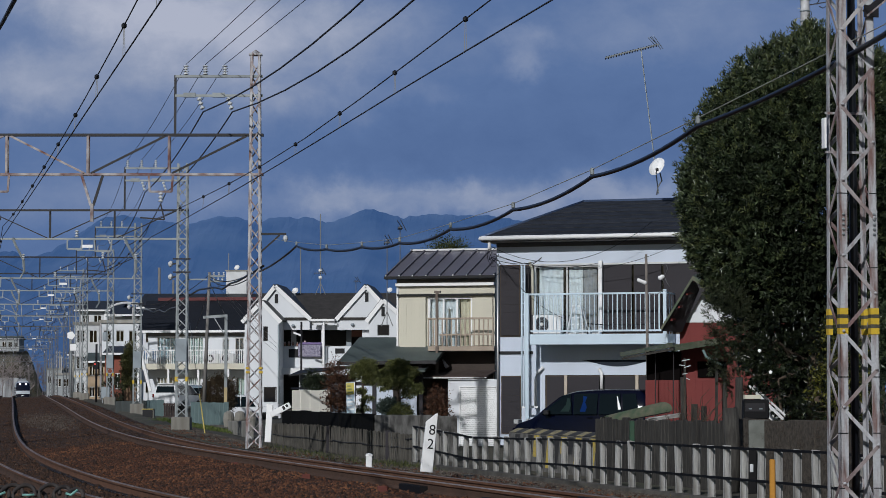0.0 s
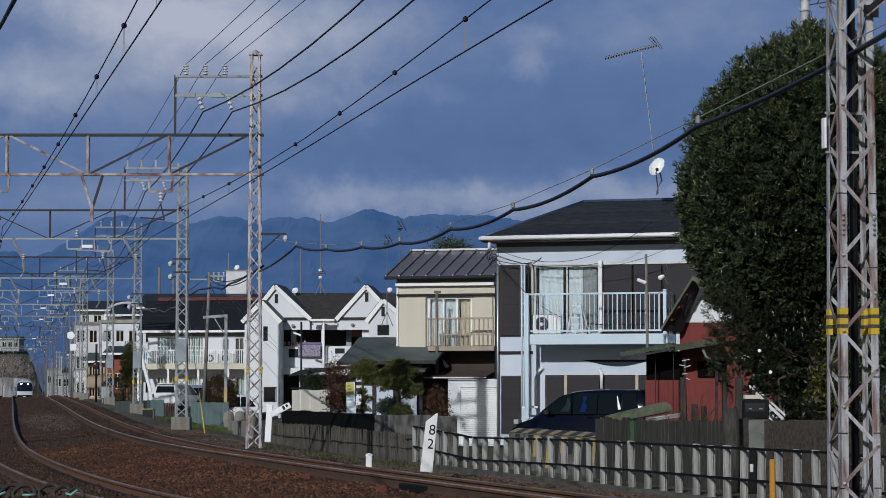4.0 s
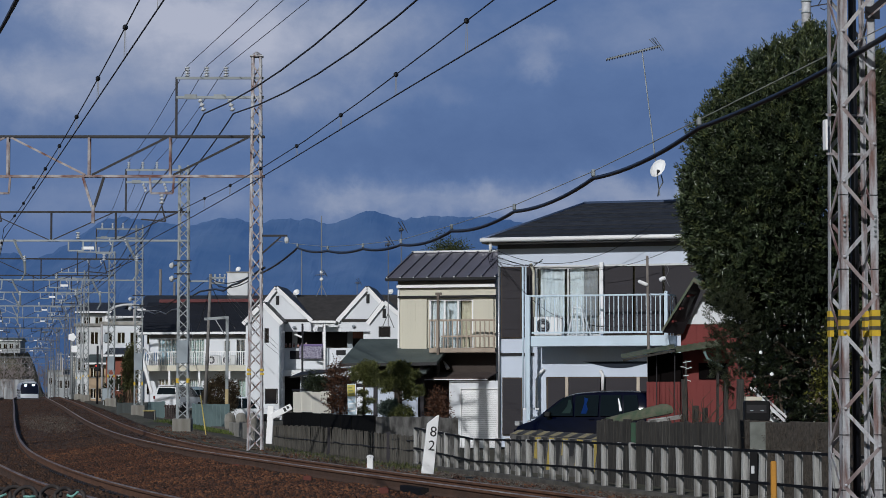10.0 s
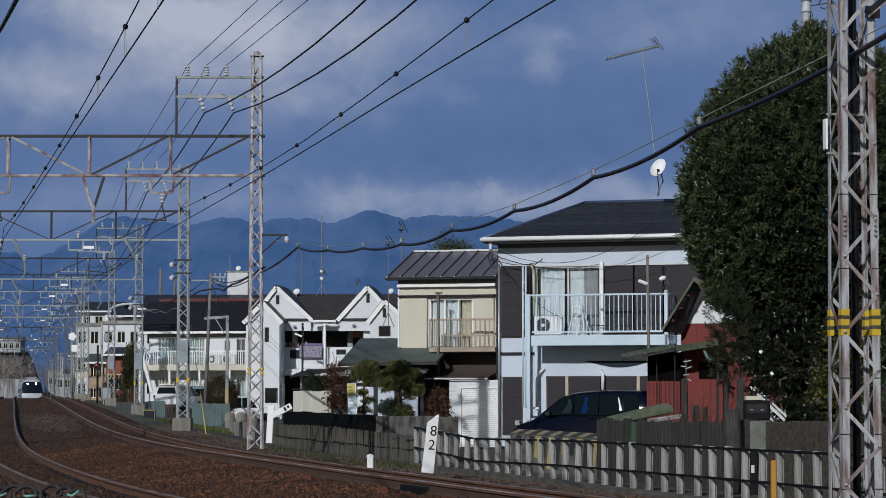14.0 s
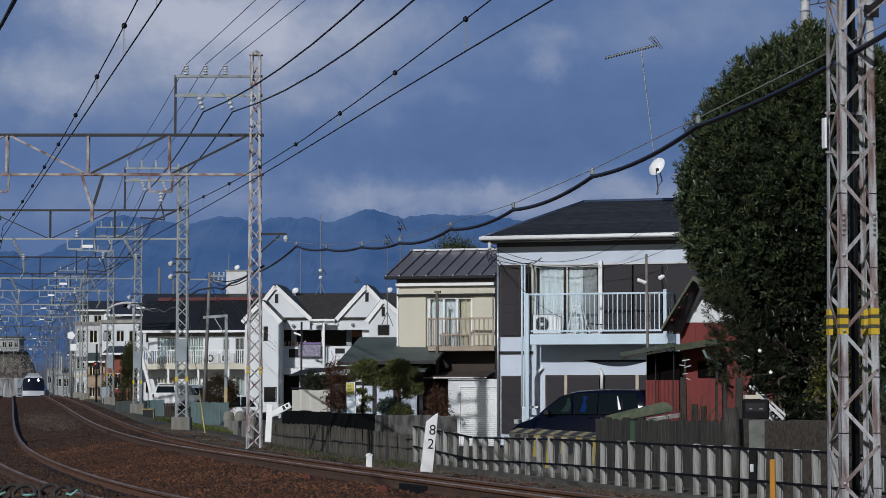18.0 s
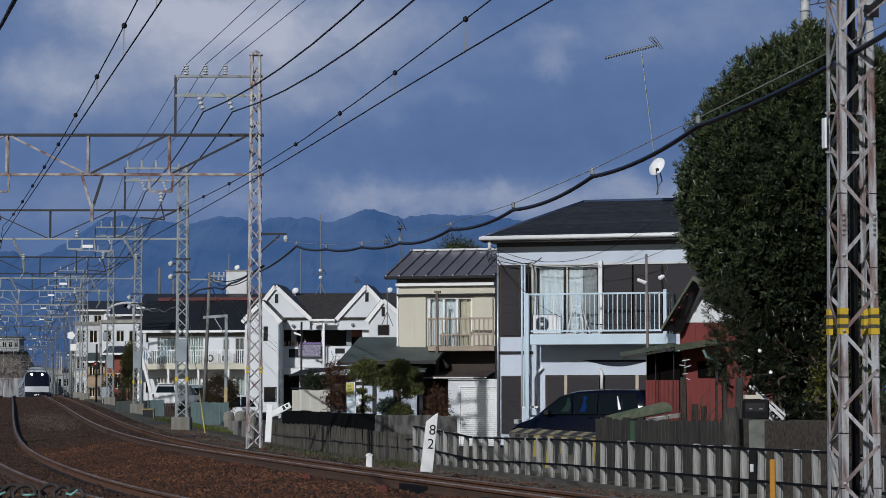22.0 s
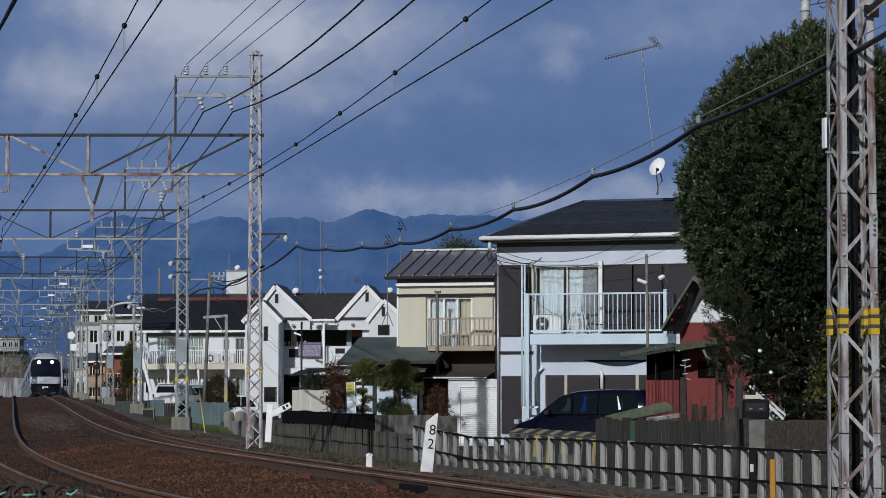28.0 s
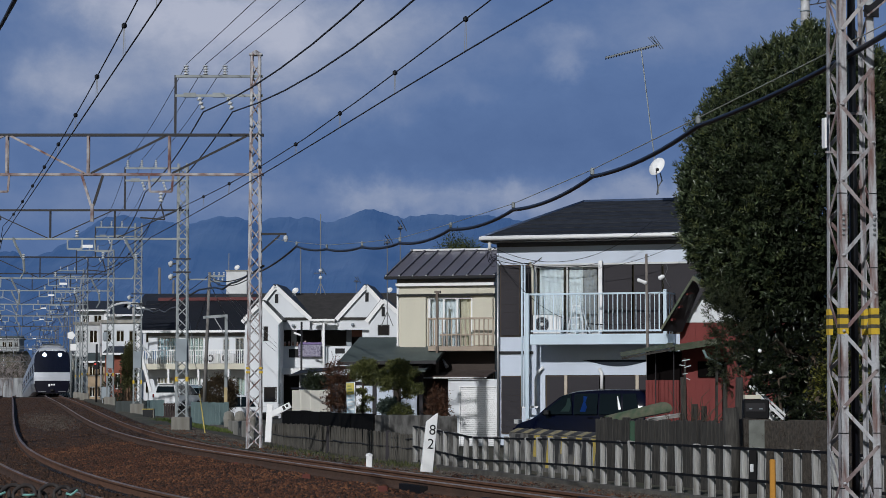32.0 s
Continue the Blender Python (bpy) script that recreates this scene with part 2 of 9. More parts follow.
def prism_data(p, q, w, h=None, up=(0, 0, 1)):
    """A square bar from p to q."""
    h = w if h is None else h
    p, q = Vector(p), Vector(q)
    d = (q - p).normalized()
    u = Vector(up)
    if abs(d.dot(u)) > 0.95:
        u = Vector((0, 1, 0))
    s = d.cross(u).normalized() * (w / 2)
    t = s.cross(d).normalized() * (h / 2)
    v = [p - s - t, p + s - t, p + s + t, p - s + t, q - s - t, q + s - t, q + s + t, q - s + t]
    return [tuple(a) for a in v]


def bar(name, p, q, w, material, parent=None, h=None, label="", up=(0, 0, 1)):
    return mesh_ob(name, prism_data(p, q, w, h, up), BOXF, material, parent, label)


def bars(name, segs, w, material, parent=None, label="", h=None):
    """Many bars in one mesh, for what is too fine to pick apart."""
    vs, fs = [], []
    for p, q in segs:
        o = len(vs)
        vs += prism_data(p, q, w, h)
        fs += [tuple(i + o for i in f) for f in BOXF]
    return mesh_ob(name, vs, fs, material, parent, label)


def tube(name, pts, r, material, parent=None, label="", n=6, taper=None):
    pts = [Vector(p) for p in pts]
    vs, fs = [], []
    for i, p in enumerate(pts):
        d = (pts[min(i + 1, len(pts) - 1)] - pts[max(i - 1, 0)]).normalized()
        u = Vector((0, 0, 1)) if abs(d.z) < 0.9 else Vector((1, 0, 0))
        s = d.cross(u).normalized()
        t = s.cross(d)
        rr = r if taper is None else r + (taper - r) * i / (len(pts) - 1)
        for k in range(n):
            a = 2 * math.pi * k / n
            vs.append(p + s * (rr * math.cos(a)) + t * (rr * math.sin(a)))
    for i in range(len(pts) - 1):
        for k in range(n):
            a, b = i * n + k, i * n + (k + 1) % n
            fs.append((a, b, b + n, a + n))
    fs += [tuple(range(n - 1, -1, -1)), tuple(range((len(pts) - 1) * n, len(pts) * n))]
    return mesh_ob(name, vs, fs, material, parent, label, smooth=n > 5)


def lathe(name, prof, material, parent=None, label="", n=12, m=None):
    """A turned shape: prof is (radius, height) pairs."""
    vs, fs = [], []
    for r, z in prof:
        for k in range(n):
            a = 2 * math.pi * k / n
            vs.append((r * math.cos(a), r * math.sin(a), z))
    for i in range(len(prof) - 1):
        for k in range(n):
            a, b = i * n + k, i * n + (k + 1) % n
            fs.append((a, b, b + n, a + n))
    fs += [tuple(range(n - 1, -1, -1)), tuple(range((len(prof) - 1) * n, len(prof) * n))]
    ob = mesh_ob(name, vs, fs, material, parent, label, smooth=False)
    if m is not None:
        ob.matrix_basis = m
    return ob


def panel(name, pts, thick, material, parent=None, label=""):
    """A flat slab: a polygon, counter-clockwise as its outer side is seen, given thickness inwards."""
    pts = [Vector(p) for p in pts]
    n = (pts[1] - pts[0]).cross(pts[2] - pts[0]).normalized() * thick
    k = len(pts)
    vs = pts + [p - n for p in pts]
    fs = [tuple(range(k)), tuple(range(2 * k - 1, k - 1, -1))] + [(i, i + k, (i + 1) % k + k, (i + 1) % k) for i in range(k)]
    return mesh_ob(name, vs, fs, material, parent, label)


def wall_with_holes(name, x0, x1, z0, z1, y0, y1, holes, material, parent=None, label=""):
    """A wall along local x with openings (x0, x1, z0, z1) cut through it."""
    xs = sorted({x0, x1, *[min(max(h[i], x0), x1) for h in holes for i in (0, 1)]})
    zs = sorted({z0, z1, *[min(max(h[i], z0), z1) for h in holes for i in (2, 3)]})
    solid = {}
    for i in range(len(xs) - 1):
        for k in range(len(zs) - 1):
            cx, cz = (xs[i] + xs[i + 1]) / 2, (zs[k] + zs[k + 1]) / 2
            solid[i, k] = not any(h[0] < cx < h[1] and h[2] < cz < h[3] for h in holes)
    vs, fs, idx = [], [], {}

    def vert(i, k, s):
        key = (i, k, s)
        if key not in idx:
            idx[key] = len(vs)
            vs.append((xs[i], y1 if s else y0, zs[k]))
        return idx[key]
    for (i, k), s in solid.items():
        if not s:
            continue
        fs.append((vert(i, k, 0), vert(i + 1, k, 0), vert(i + 1, k + 1, 0), vert(i, k + 1, 0)))
        fs.append((vert(i, k + 1, 1), vert(i + 1, k + 1, 1), vert(i + 1, k, 1), vert(i, k, 1)))
        for (di, dk), (a, b) in {(-1, 0): ((i, k), (i, k + 1)), (1, 0): ((i + 1, k + 1), (i + 1, k)), (0, -1): ((i + 1, k), (i, k)), (0, 1): ((i, k + 1), (i + 1, k + 1))}.items():
            if not solid.get((i + di, k + dk), False):
                fs.append((vert(*a, 0), vert(*b, 0), vert(*b, 1), vert(*a, 1)))
    return mesh_ob(name, vs, fs, material, parent, label)


def window(parent, x0, x1, z0, z1, y, frame_mat, sashes=2, depth=0.07, glass=None, room=True, curtain=None, name="window", fw=0.045):
    """Framed glazing in an opening whose outer face is at local y; the frame stands 3 cm inside."""
    w = new(name)
    w.parent = parent
    ya, yb = y + 0.03, y + 0.03 + depth
    box("frame", (x0, x0 + fw), (ya, yb), (z0, z1), frame_mat, w)
    box("frame", (x1 - fw, x1), (ya, yb), (z0, z1), frame_mat, w)
    box("frame", (x0 + fw, x1 - fw), (ya, yb), (z1 - fw, z1), frame_mat, w)
    box("frame", (x0 + fw, x1 - fw), (ya, yb), (z0, z0 + fw), frame_mat, w)
    step = (x1 - x0 - 2 * fw) / sashes
    for i in range(sashes):
        a = x0 + fw + i * step
        if i:
            box("mullion", (a - fw / 2, a + fw / 2), (ya + .01, yb), (z0 + fw, z1 - fw), frame_mat, w)
        p = box("pane", (a + fw * .5, a + step - fw * .5), (ya + .03, ya + .036), (z0 + fw, z1 - fw), glass or GLASS_DARK, w)
        p.visible_shadow = False
    if curtain:
        for (a, b, m) in curtain:
            vs, fs = [], []
            k = max(6, int((b - a) / .05))
            for i in range(k + 1):
                x = a + (b - a) * i / k
                yy = yb + .10 + .025 * math.sin(i * 1.7) + .012 * math.sin(i * .63)
                vs += [(x, yy, z0 + .03), (x, yy, z1 - .03)]
            fs = [(2 * i, 2 * i + 2, 2 * i + 3, 2 * i + 1) for i in range(k)]
            mesh_ob("curtain", vs, fs, m, w)
    if room:
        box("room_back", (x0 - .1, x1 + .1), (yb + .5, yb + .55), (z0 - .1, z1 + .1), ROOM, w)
    return w


def polyline_curve(ks, vs):
    """Cubic Hermite through the knots, with the slopes of a parabola through each three."""
    ks, vs = np.array(ks, float), np.array(vs, float)
    h = np.diff(ks)
    d = np.diff(vs) / h
    m = np.zeros(len(ks))
    m[1:-1] = (d[:-1] * h[1:] + d[1:] * h[:-1]) / (h[1:] + h[:-1])
    m[0], m[-1] = d[0], d[-1]

    def at(x):
        x = np.asarray(x, float)
        i = np.clip(np.searchsorted(ks, x) - 1, 0, len(h) - 1)
        t = (x - ks[i]) / h[i]
        inside = ((2 * t**3 - 3 * t**2 + 1) * vs[i] + (t**3 - 2 * t**2 + t) * h[i] * m[i] + (3 * t**2 - 2 * t**3) * vs[i + 1] + (t**3 - t**2) * h[i] * m[i + 1])
        low, high = vs[0] + (x - ks[0]) * m[0], vs[-1] + (x - ks[-1]) * m[-1]
        return np.where(x < ks[0], low, np.where(x > ks[-1], high, inside))
    return at


# ---------- the line: plan and level of the nearer track, and its distance to the farther one ----------
track_x = polyline_curve([12, 17, 22, 27, 32, 37, 42, 48, 55, 62, 70, 80, 90, 100, 110, 120, 130, 140, 150, 165, 196, 236, 304, 385, 510, 700],
                         [4.96, 3.705, 2.442, 1.171, -0.092, -1.333, -2.565, -4.043, -5.703, -7.227, -8.839, -10.755, -12.612, -14.441, -16.255, -18.065, -19.877, -21.692, -23.509, -26.237, -31.5, -38.6, -50.95, -65.5, -88, -122])
rail_z = polyline_curve([0, 12, 17, 22, 27, 32, 37, 42, 48, 55, 62, 70, 80, 90, 100, 110, 120, 130, 140, 150, 165, 185, 205, 236, 269, 306, 331, 400, 518, 700, 900],
                        [0.27, 0.229, 0.198, 0.168, 0.14, 0.115, 0.092, 0.074, 0.058, 0.049, 0.052, 0.07, 0.116, 0.188, 0.278, 0.376, 0.473, 0.56, 0.639, 0.711, 0.814, 0.86, 0.85, 0.7, 0.22, -0.45, -0.78, -0.95, -0.75, -0.7, -0.7])
second_off = polyline_curve([0, 12, 17, 22, 27, 32, 37, 42, 48, 55, 62, 70, 80, 90, 100, 110, 120, 130, 140, 150, 165, 300, 700], [3.7, 3.697, 3.855, 4.002, 4.124, 4.212, 4.253, 4.246, 4.193, 4.097, 3.998, 3.91, 3.832, 3.776, 3.731, 3.688, 3.648, 3.611, 3.574, 3.539, 3.488, 3.6, 3.6])
second_drop = polyline_curve([0, 12, 17, 22, 27, 32, 37, 42, 48, 55, 62, 70, 80, 90, 100, 110, 120, 130, 140, 150, 165, 700], [0, -0.04, 0.011, 0.059, 0.101, 0.132, 0.149, 0.153, 0.143, 0.119, 0.09, 0.06, 0.026, -0.001, -0.019, -0.03, -0.035, -0.033, -0.027, -0.019, -0.002, 0])

# the outer rails of the curve lie higher
cant = polyline_curve([0, 30, 60, 100, 165, 700], [.058, .058, .048, .02, 0, 0])


def normal_at(d):
    s = (track_x(d + .5) - track_x(d - .5))
    n = np.sqrt(1 + s * s)
    return 1 / n, -s / n


def beside(d, off, z=0.0):
    """The point off metres to the right of the nearer track's middle, z above its rails."""
    nx, ny = normal_at(d)
    return float(track_x(d) + off * nx), float(d + off * ny), float(rail_z(d) + z)


# ---------- ground ----------
def ground_level(d, u):
    """Height of the ground d metres ahead, u metres right of the nearer track."""
    base = rail_z(d) - 0.27
    near = np.clip((150 - d) / 70, 0, 1)
    fall = np.interp(u, [2.6, 3.4, 5.6, 8, 30, 80], [0, -.05, -.40, -.32, -.20, -.2])
    return base - 0.30 * (u > -6.6) * (u < 1.9) + 0.08 * (u >= 1.9) * (u < 3.0) + fall * near


def grid_mesh(name, ds, us, zfun, material, kind_label=""):
    D, U = np.meshgrid(ds, us, indexing="ij")
    X = track_x(np.clip(D, -60, 900)) + U
    Z = zfun(D, U)
    n, m = D.shape
    vs = np.stack([X, D, Z], -1).reshape(-1, 3)
    fs = [(i * m + k, i * m + k + 1, (i + 1) * m + k + 1, (i + 1) * m + k) for i in range(n - 1) for k in range(m - 1)]
    return mesh_ob(name, vs.tolist(), fs, material, smooth=True)


GROUND = mat("dry_ground", (0.085, 0.072, 0.055), 0.95, var=0.4, scale=2, bump=0.5, bscale=18, second=(0.045, 0.05, 0.03), mix=0.8)
ds = np.concatenate([np.linspace(-250, 0, 12), np.linspace(4, 100, 97), np.linspace(103, 340, 80), np.linspace(360, 900, 28), [1200, 1800, 2600, 3600, 4800]])
us = np.concatenate([[-3200, -1500, -600, -200, -80, -40, -20, -12], np.linspace(-9, 9, 37), [11, 14, 20, 30, 50, 80, 140, 300, 700, 1500, 3500]])
rough = lambda D, U: ground_level(D, U) + np.where((D > 0) & (D < 100) & (np.abs(U) < 12), 0.03 * np.sin(D * 2.1 + U * 1.3) * np.sin(U * 2.7 - D), 0)
g = grid_mesh("ground", ds, us, rough, GROUND)
tagged(g, "dry brown trackside earth with sparse weeds", "ground", kind="structure")

BALLAST = mat("rust_brown_ballast", (0.046, 0.020, 0.009), 0.95, var=0.5, scale=3, bump=1.0, bscale=16, second=(0.036, 0.021, 0.013), mix=0.9)


def ballast_level(D, U):
    two = second_drop(D) * np.clip((-U - 1.0) / 2.0, 0, 1)
    lump = 0.018 * np.sin(D * 5.3 + np.sin(U * 4)) * np.sin(U * 6.1 + D * .7) + 0.02 * np.sin(D * 1.3) * np.sin(U * 1.9)
    mid = 0.05 * np.exp(-((U + 2.0) / .7) ** 2) * (D < 60)
    edge = -0.16 * np.clip((U - 1.3) / .9, 0, 1) - .2 * np.clip((-5.6 - U) / 1.2, 0, 1)
    lean = cant(D) * (np.interp(U, [-2.6, -1.2, -.566, .566], [0, 1, 1, 0]) + np.interp(U, [-7, -5.4, -4.6, -3.4], [1, 1, 1, 0]))
    return rail_z(D) - 0.165 - two + lump + mid + edge + lean


b = grid_mesh("ballast", np.concatenate([np.linspace(6, 70, 260), np.linspace(70.5, 320, 250), np.linspace(325, 700, 40)]), np.linspace(-6.9, 2.25, 62), ballast_level, BALLAST)
tagged(b, "rust-brown crushed stone ballast bed under two tracks", "ballast", kind="structure")


def stones(name, n, d0, d1, u0, u1, size, material, label, level, seed, patch=False):
    """Loose crushed stones lying on the bed, as one spread of small uneven lumps."""
    rng = np.random.default_rng(seed)
    D = d0 + (d1 - d0) * rng.random(n) ** 1.5
    U = u0 + (u1 - u0) * rng.random(n)
    if patch:       # thins out towards the edge of a rounded patch
        e = ((D - (d0 + d1) / 2) / (d1 - d0) * 2) ** 2 + ((U - (u0 + u1) / 2) / (u1 - u0) * 2) ** 2
        ok = e < .25 + rng.random(n) * .75
        D, U = D[ok], U[ok]
    gap = np.min(np.abs(np.stack([U - .566, U + .566, U + second_off(D) - .566, U + second_off(D) + .566])), 0)
    D, U = D[gap > .13], U[gap > .13]
    n = len(D)
    X, Z = track_x(D) + U, level(D, U)
    base = np.array([[1, 0, -.2], [0, 1, -.2], [-1, 0, -.2], [0, -1, -.2], [.45, .45, .7], [-.5, .4, .6], [-.4, -.5, .75], [.5, -.4, .55]])
    faces = np.array([[0, 1, 4], [1, 5, 4], [1, 2, 5], [2, 6, 5], [2, 3, 6], [3, 7, 6], [3, 0, 7], [0, 4, 7], [4, 5, 6], [4, 6, 7]])
    s = size * (.5 + rng.random((n, 1, 1)) * .9)
    a = rng.random(n) * 6.283
    v = base[None] * (1 + .45 * (rng.random((n, 8, 3)) - .5)) * s
    c, q = np.cos(a)[:, None], np.sin(a)[:, None]
    tilt = (rng.random((n, 1)) - .5) * 1.4
    x, y, z = v[..., 0] * c - v[..., 1] * q, v[..., 0] * q + v[..., 1] * c, v[..., 2]
    z = z + x * tilt
    V = np.stack([x + X[:, None], y + D[:, None], z + Z[:, None]], -1).reshape(-1, 3)
    Fc = (faces[None] + (np.arange(n) * 8)[:, None, None]).reshape(-1, 3)
    me = bpy.data.meshes.new(name)
    me.vertices.add(len(V))
    me.vertices.foreach_set("co", V.ravel())
    me.loops.add(Fc.size)
    me.loops.foreach_set("vertex_index", Fc.ravel().astype(np.int32))
    me.polygons.add(len(Fc))
    me.polygons.foreach_set("loop_start", np.arange(0, Fc.size, 3, dtype=np.int32))
    me.update(calc_edges=True)
    me.materials.append(material)
    return tagged(new(name, me), label, "gravel", kind="stuff")


def stone_mat(name, c1, c2, c3):
    m = bpy.data.materials.new(name)
    m.use_nodes = True
    N, L = m.node_tree.nodes, m.node_tree.links
    b = N["Principled BSDF"]
    b.inputs["Roughness"].default_value = 0.95
    g = N.new("ShaderNodeNewGeometry")
    r = N.new("ShaderNodeValToRGB")
    r.color_ramp.elements[0].color, r.color_ramp.elements[1].color = (*c1, 1), (*c3, 1)
    r.color_ramp.elements.new(0.55).color = (*c2, 1)
    tc = N.new("ShaderNodeTexCoord")
    n = N.new("ShaderNodeTexNoise")
    n.inputs["Scale"].default_value = .5
    n.inputs["Detail"].default_value = 3
    L.new(tc.outputs["Object"], n.inputs["Vector"])
    mx = N.new("ShaderNodeMath")
    mx.operation = "MULTIPLY"
    mr = N.new("ShaderNodeMapRange")
    mr.inputs["From Min"].default_value, mr.inputs["From Max"].default_value = .3, .7
    mr.inputs["To Min"].default_value, mr.inputs["To Max"].default_value = .45, 1.25
    L.new(n.outputs["Fac"], mr.inputs["Value"])
    L.new(g.outputs["Random Per Island"], mx.inputs[0])
    L.new(mr.outputs["Result"], mx.inputs[1])
    L.new(mx.outputs[0], r.inputs["Fac"])
    L.new(r.outputs["Color"], b.inputs["Base Color"])
    return m


STONE = stone_mat("rusty_crushed_stone", (0.012, 0.0050, 0.0024), (0.076, 0.0270, 0.0105), (0.160, 0.066, 0.028))
STONE_GREY = stone_mat("grey_crushed_stone", (0.040, 0.031, 0.024), (0.085, 0.068, 0.054), (0.15, 0.13, 0.108))
STONE_FAR = stone_mat("dull_brown_stone", (0.014, 0.006, 0.003), (0.050, 0.022, 0.010), (0.100, 0.050, 0.026))
stones("ballast_stones", 78000, 19, 62, -3.7, 1.6, .029, STONE, "rust-brown crushed stones heaped between the rails", ballast_level, 1)
stones("ballast_stones", 16000, 19, 50, -6.4, -3.4, .030, STONE_FAR, "dull brown crushed stones under the second track", ballast_level, 12)
stones("ballast_stones", 26000, 50, 175, -6.2, 1.6, .030, STONE_FAR, "rust-brown crushed stones of the distant track bed", ballast_level, 2)
stones("shoulder_stones", 30000, 20, 90, 1.2, 3.4, .017, STONE_GREY, "grey stones on the track shoulder", lambda D, U: np.maximum(ballast_level(D, U), ground_level(D, U)), 3)
stones("shoulder_stones", 2500, 20, 90, 1.3, 2.5, .030, STONE, "rusty stones strewn on the track shoulder", lambda D, U: np.maximum(ballast_level(D, U), ground_level(D, U)), 6)
STONE_DUST = stone_mat("dusty_grey_stone", (0.045, 0.034, 0.026), (0.085, 0.068, 0.054), (0.135, 0.112, 0.092))
stones("dusty_stones", 3400, 78, 112, -3.1, -.65, .034, STONE_DUST, "patch of dusty grey stones between the tracks", ballast_level, 4, True)
stones("dusty_stones", 500, 27, 30, -2.6, -1.5, .022, STONE_GREY, "patch of grey stones between the tracks", ballast_level, 5, True)


# ---------- rails ----------
def rail_mesh(name, off, d0, d1, prof, material, parent, second=False, lift=0.0):
    dd = np.concatenate([np.arange(d0, 70, .5), np.arange(70, d1, 2.0)])
    vs, fs = [], []
    k = len(prof)
    for d in dd:
        o = off - (second_off(d) if second else 0)
        nx, ny = normal_at(d)
        z = rail_z(d) - (second_drop(d) if second else 0) + lift + (cant(d) if off < 0 else -.012 + (.03 if second else 0))
        for a, h in prof:
            vs.append((track_x(d) + (o + a) * nx, d + (o + a) * ny, z + h))
    for i in range(len(dd) - 1):
        for j in range(k):
            a, b = i * k + j, i * k + (j + 1) % k
            fs.append((a, b, b + k, a + k))
    fs += [tuple(range(k - 1, -1, -1)), tuple(range((len(dd) - 1) * k, len(dd) * k))]
    return mesh_ob(name, vs, fs, material, parent)


FOOT = [(-.0635, -.1535), (-.0635, -.139), (-.030, -.123), (.030, -.123), (.0635, -.139), (.0635, -.1535)]
WEB = [(-.0635, -.1535), (-.0635, -.139), (-.0135, -.112), (-.0125, -.047), (.0125, -.047), (.0135, -.112), (.0635, -.139), (.0635, -.1535)]
RAIL = [(-.063, -.153), (-.063, -.140), (-.012, -.118), (-.010, -.045), (-.0325, -.034), (-.0325, -.006), (.0325, -.006), (.0325, -.034), (.010, -.045), (.012, -.118), (.063, -.140), (.063, -.153)]
HEAD = [(-.0322, -.0058), (-.026, 0), (.026, 0), (.0322, -.0058)]
for sec, label in ((False, "railway track with rusty rails and worn bright heads, curving"), (True, "second railway track with dark rusty rails, curving")):
    tr = tagged(new("track"), label, "railway track", "railway tracks", kind="structure")
    for off in (-.566, .566):
        r = rail_mesh("rail", off, 8, 640, RAIL, RUST, tr, sec)
        rail_mesh("rail_head", off, 8, 640, HEAD, RAIL_BRIGHT if off < 0 and not sec else RAIL_TOP, r, sec)
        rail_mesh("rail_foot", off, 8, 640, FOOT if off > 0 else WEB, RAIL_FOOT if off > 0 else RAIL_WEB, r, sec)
    # clips beside the rail foot
    clip = None
    for off in (() if not sec else (.46, -.68)):
        for i in range(80):
            d = 16 + i * .42
            o = off - (float(second_off(d)) if sec else 0)
            p = beside(d, o, -.125 - (float(second_drop(d)) if sec else 0))
            if clip is None:
                clip = part("rail_clip", chamfer_box(-.035, .035, -.05, .05, 0, .03, .01), DARK_STEEL, tr)
            else:
                c2 = new("rail_clip", clip.data)
                c2.parent = tr
                clip = c2
            clip.matrix_basis = pose(*p, 0, 0, 15)
    if not sec:
        for d in (26.9, 24.2):      # joints with fishplates and bond
            p, q = beside(d - .55, -.62, -.085), beside(d + .55, -.62, -.085)
            f = bar("fishplate", p, q, .05, DARK_STEEL, tr, h=.10)
        for d in (30.7,):       # insulated joint in a black cover
            p, q = beside(d - .55, -.63, -.09), beside(d + .55, -.63, -.09)
            bar("joint_cover", p, q, .10, RAIL_BLACK, tr, h=.16)
        for d in (25.6, 27.2):
            p, q = beside(d - .3, .52, -.085), beside(d + .3, .52, -.085)
            bar("fishplate", p, q, .05, DARK_STEEL, tr, h=.09)

# sleeper end and marker blocks in the bed
for d, off in ((31.0, -.95), (36.0, -.95), (42.5, -.95), (25.3, -1.0)):
    p = beside(d, off, -.13)
    t = thing("marker_block", pose(*p, 0, 0, 12), "small rust-red block beside the rail in the ballast", "marker block", "marker blocks")
    part("block", chamfer_box(-.06, .06, -.05, .05, -.05, .10, .01), mat("red_oxide_block", (0.13, 0.04, 0.03), .9), t)
p = beside(50.4, -4.35, -.31)
t = thing("cable_cover", pose(p[0], p[1], p[2], 0, 0, 6), "pale concrete cable cover lying across the track bed", "cable cover")
part("slab", chamfer_box(-.5, .42, -.09, .09, -.03, .05, .012), CONCRETE, t)

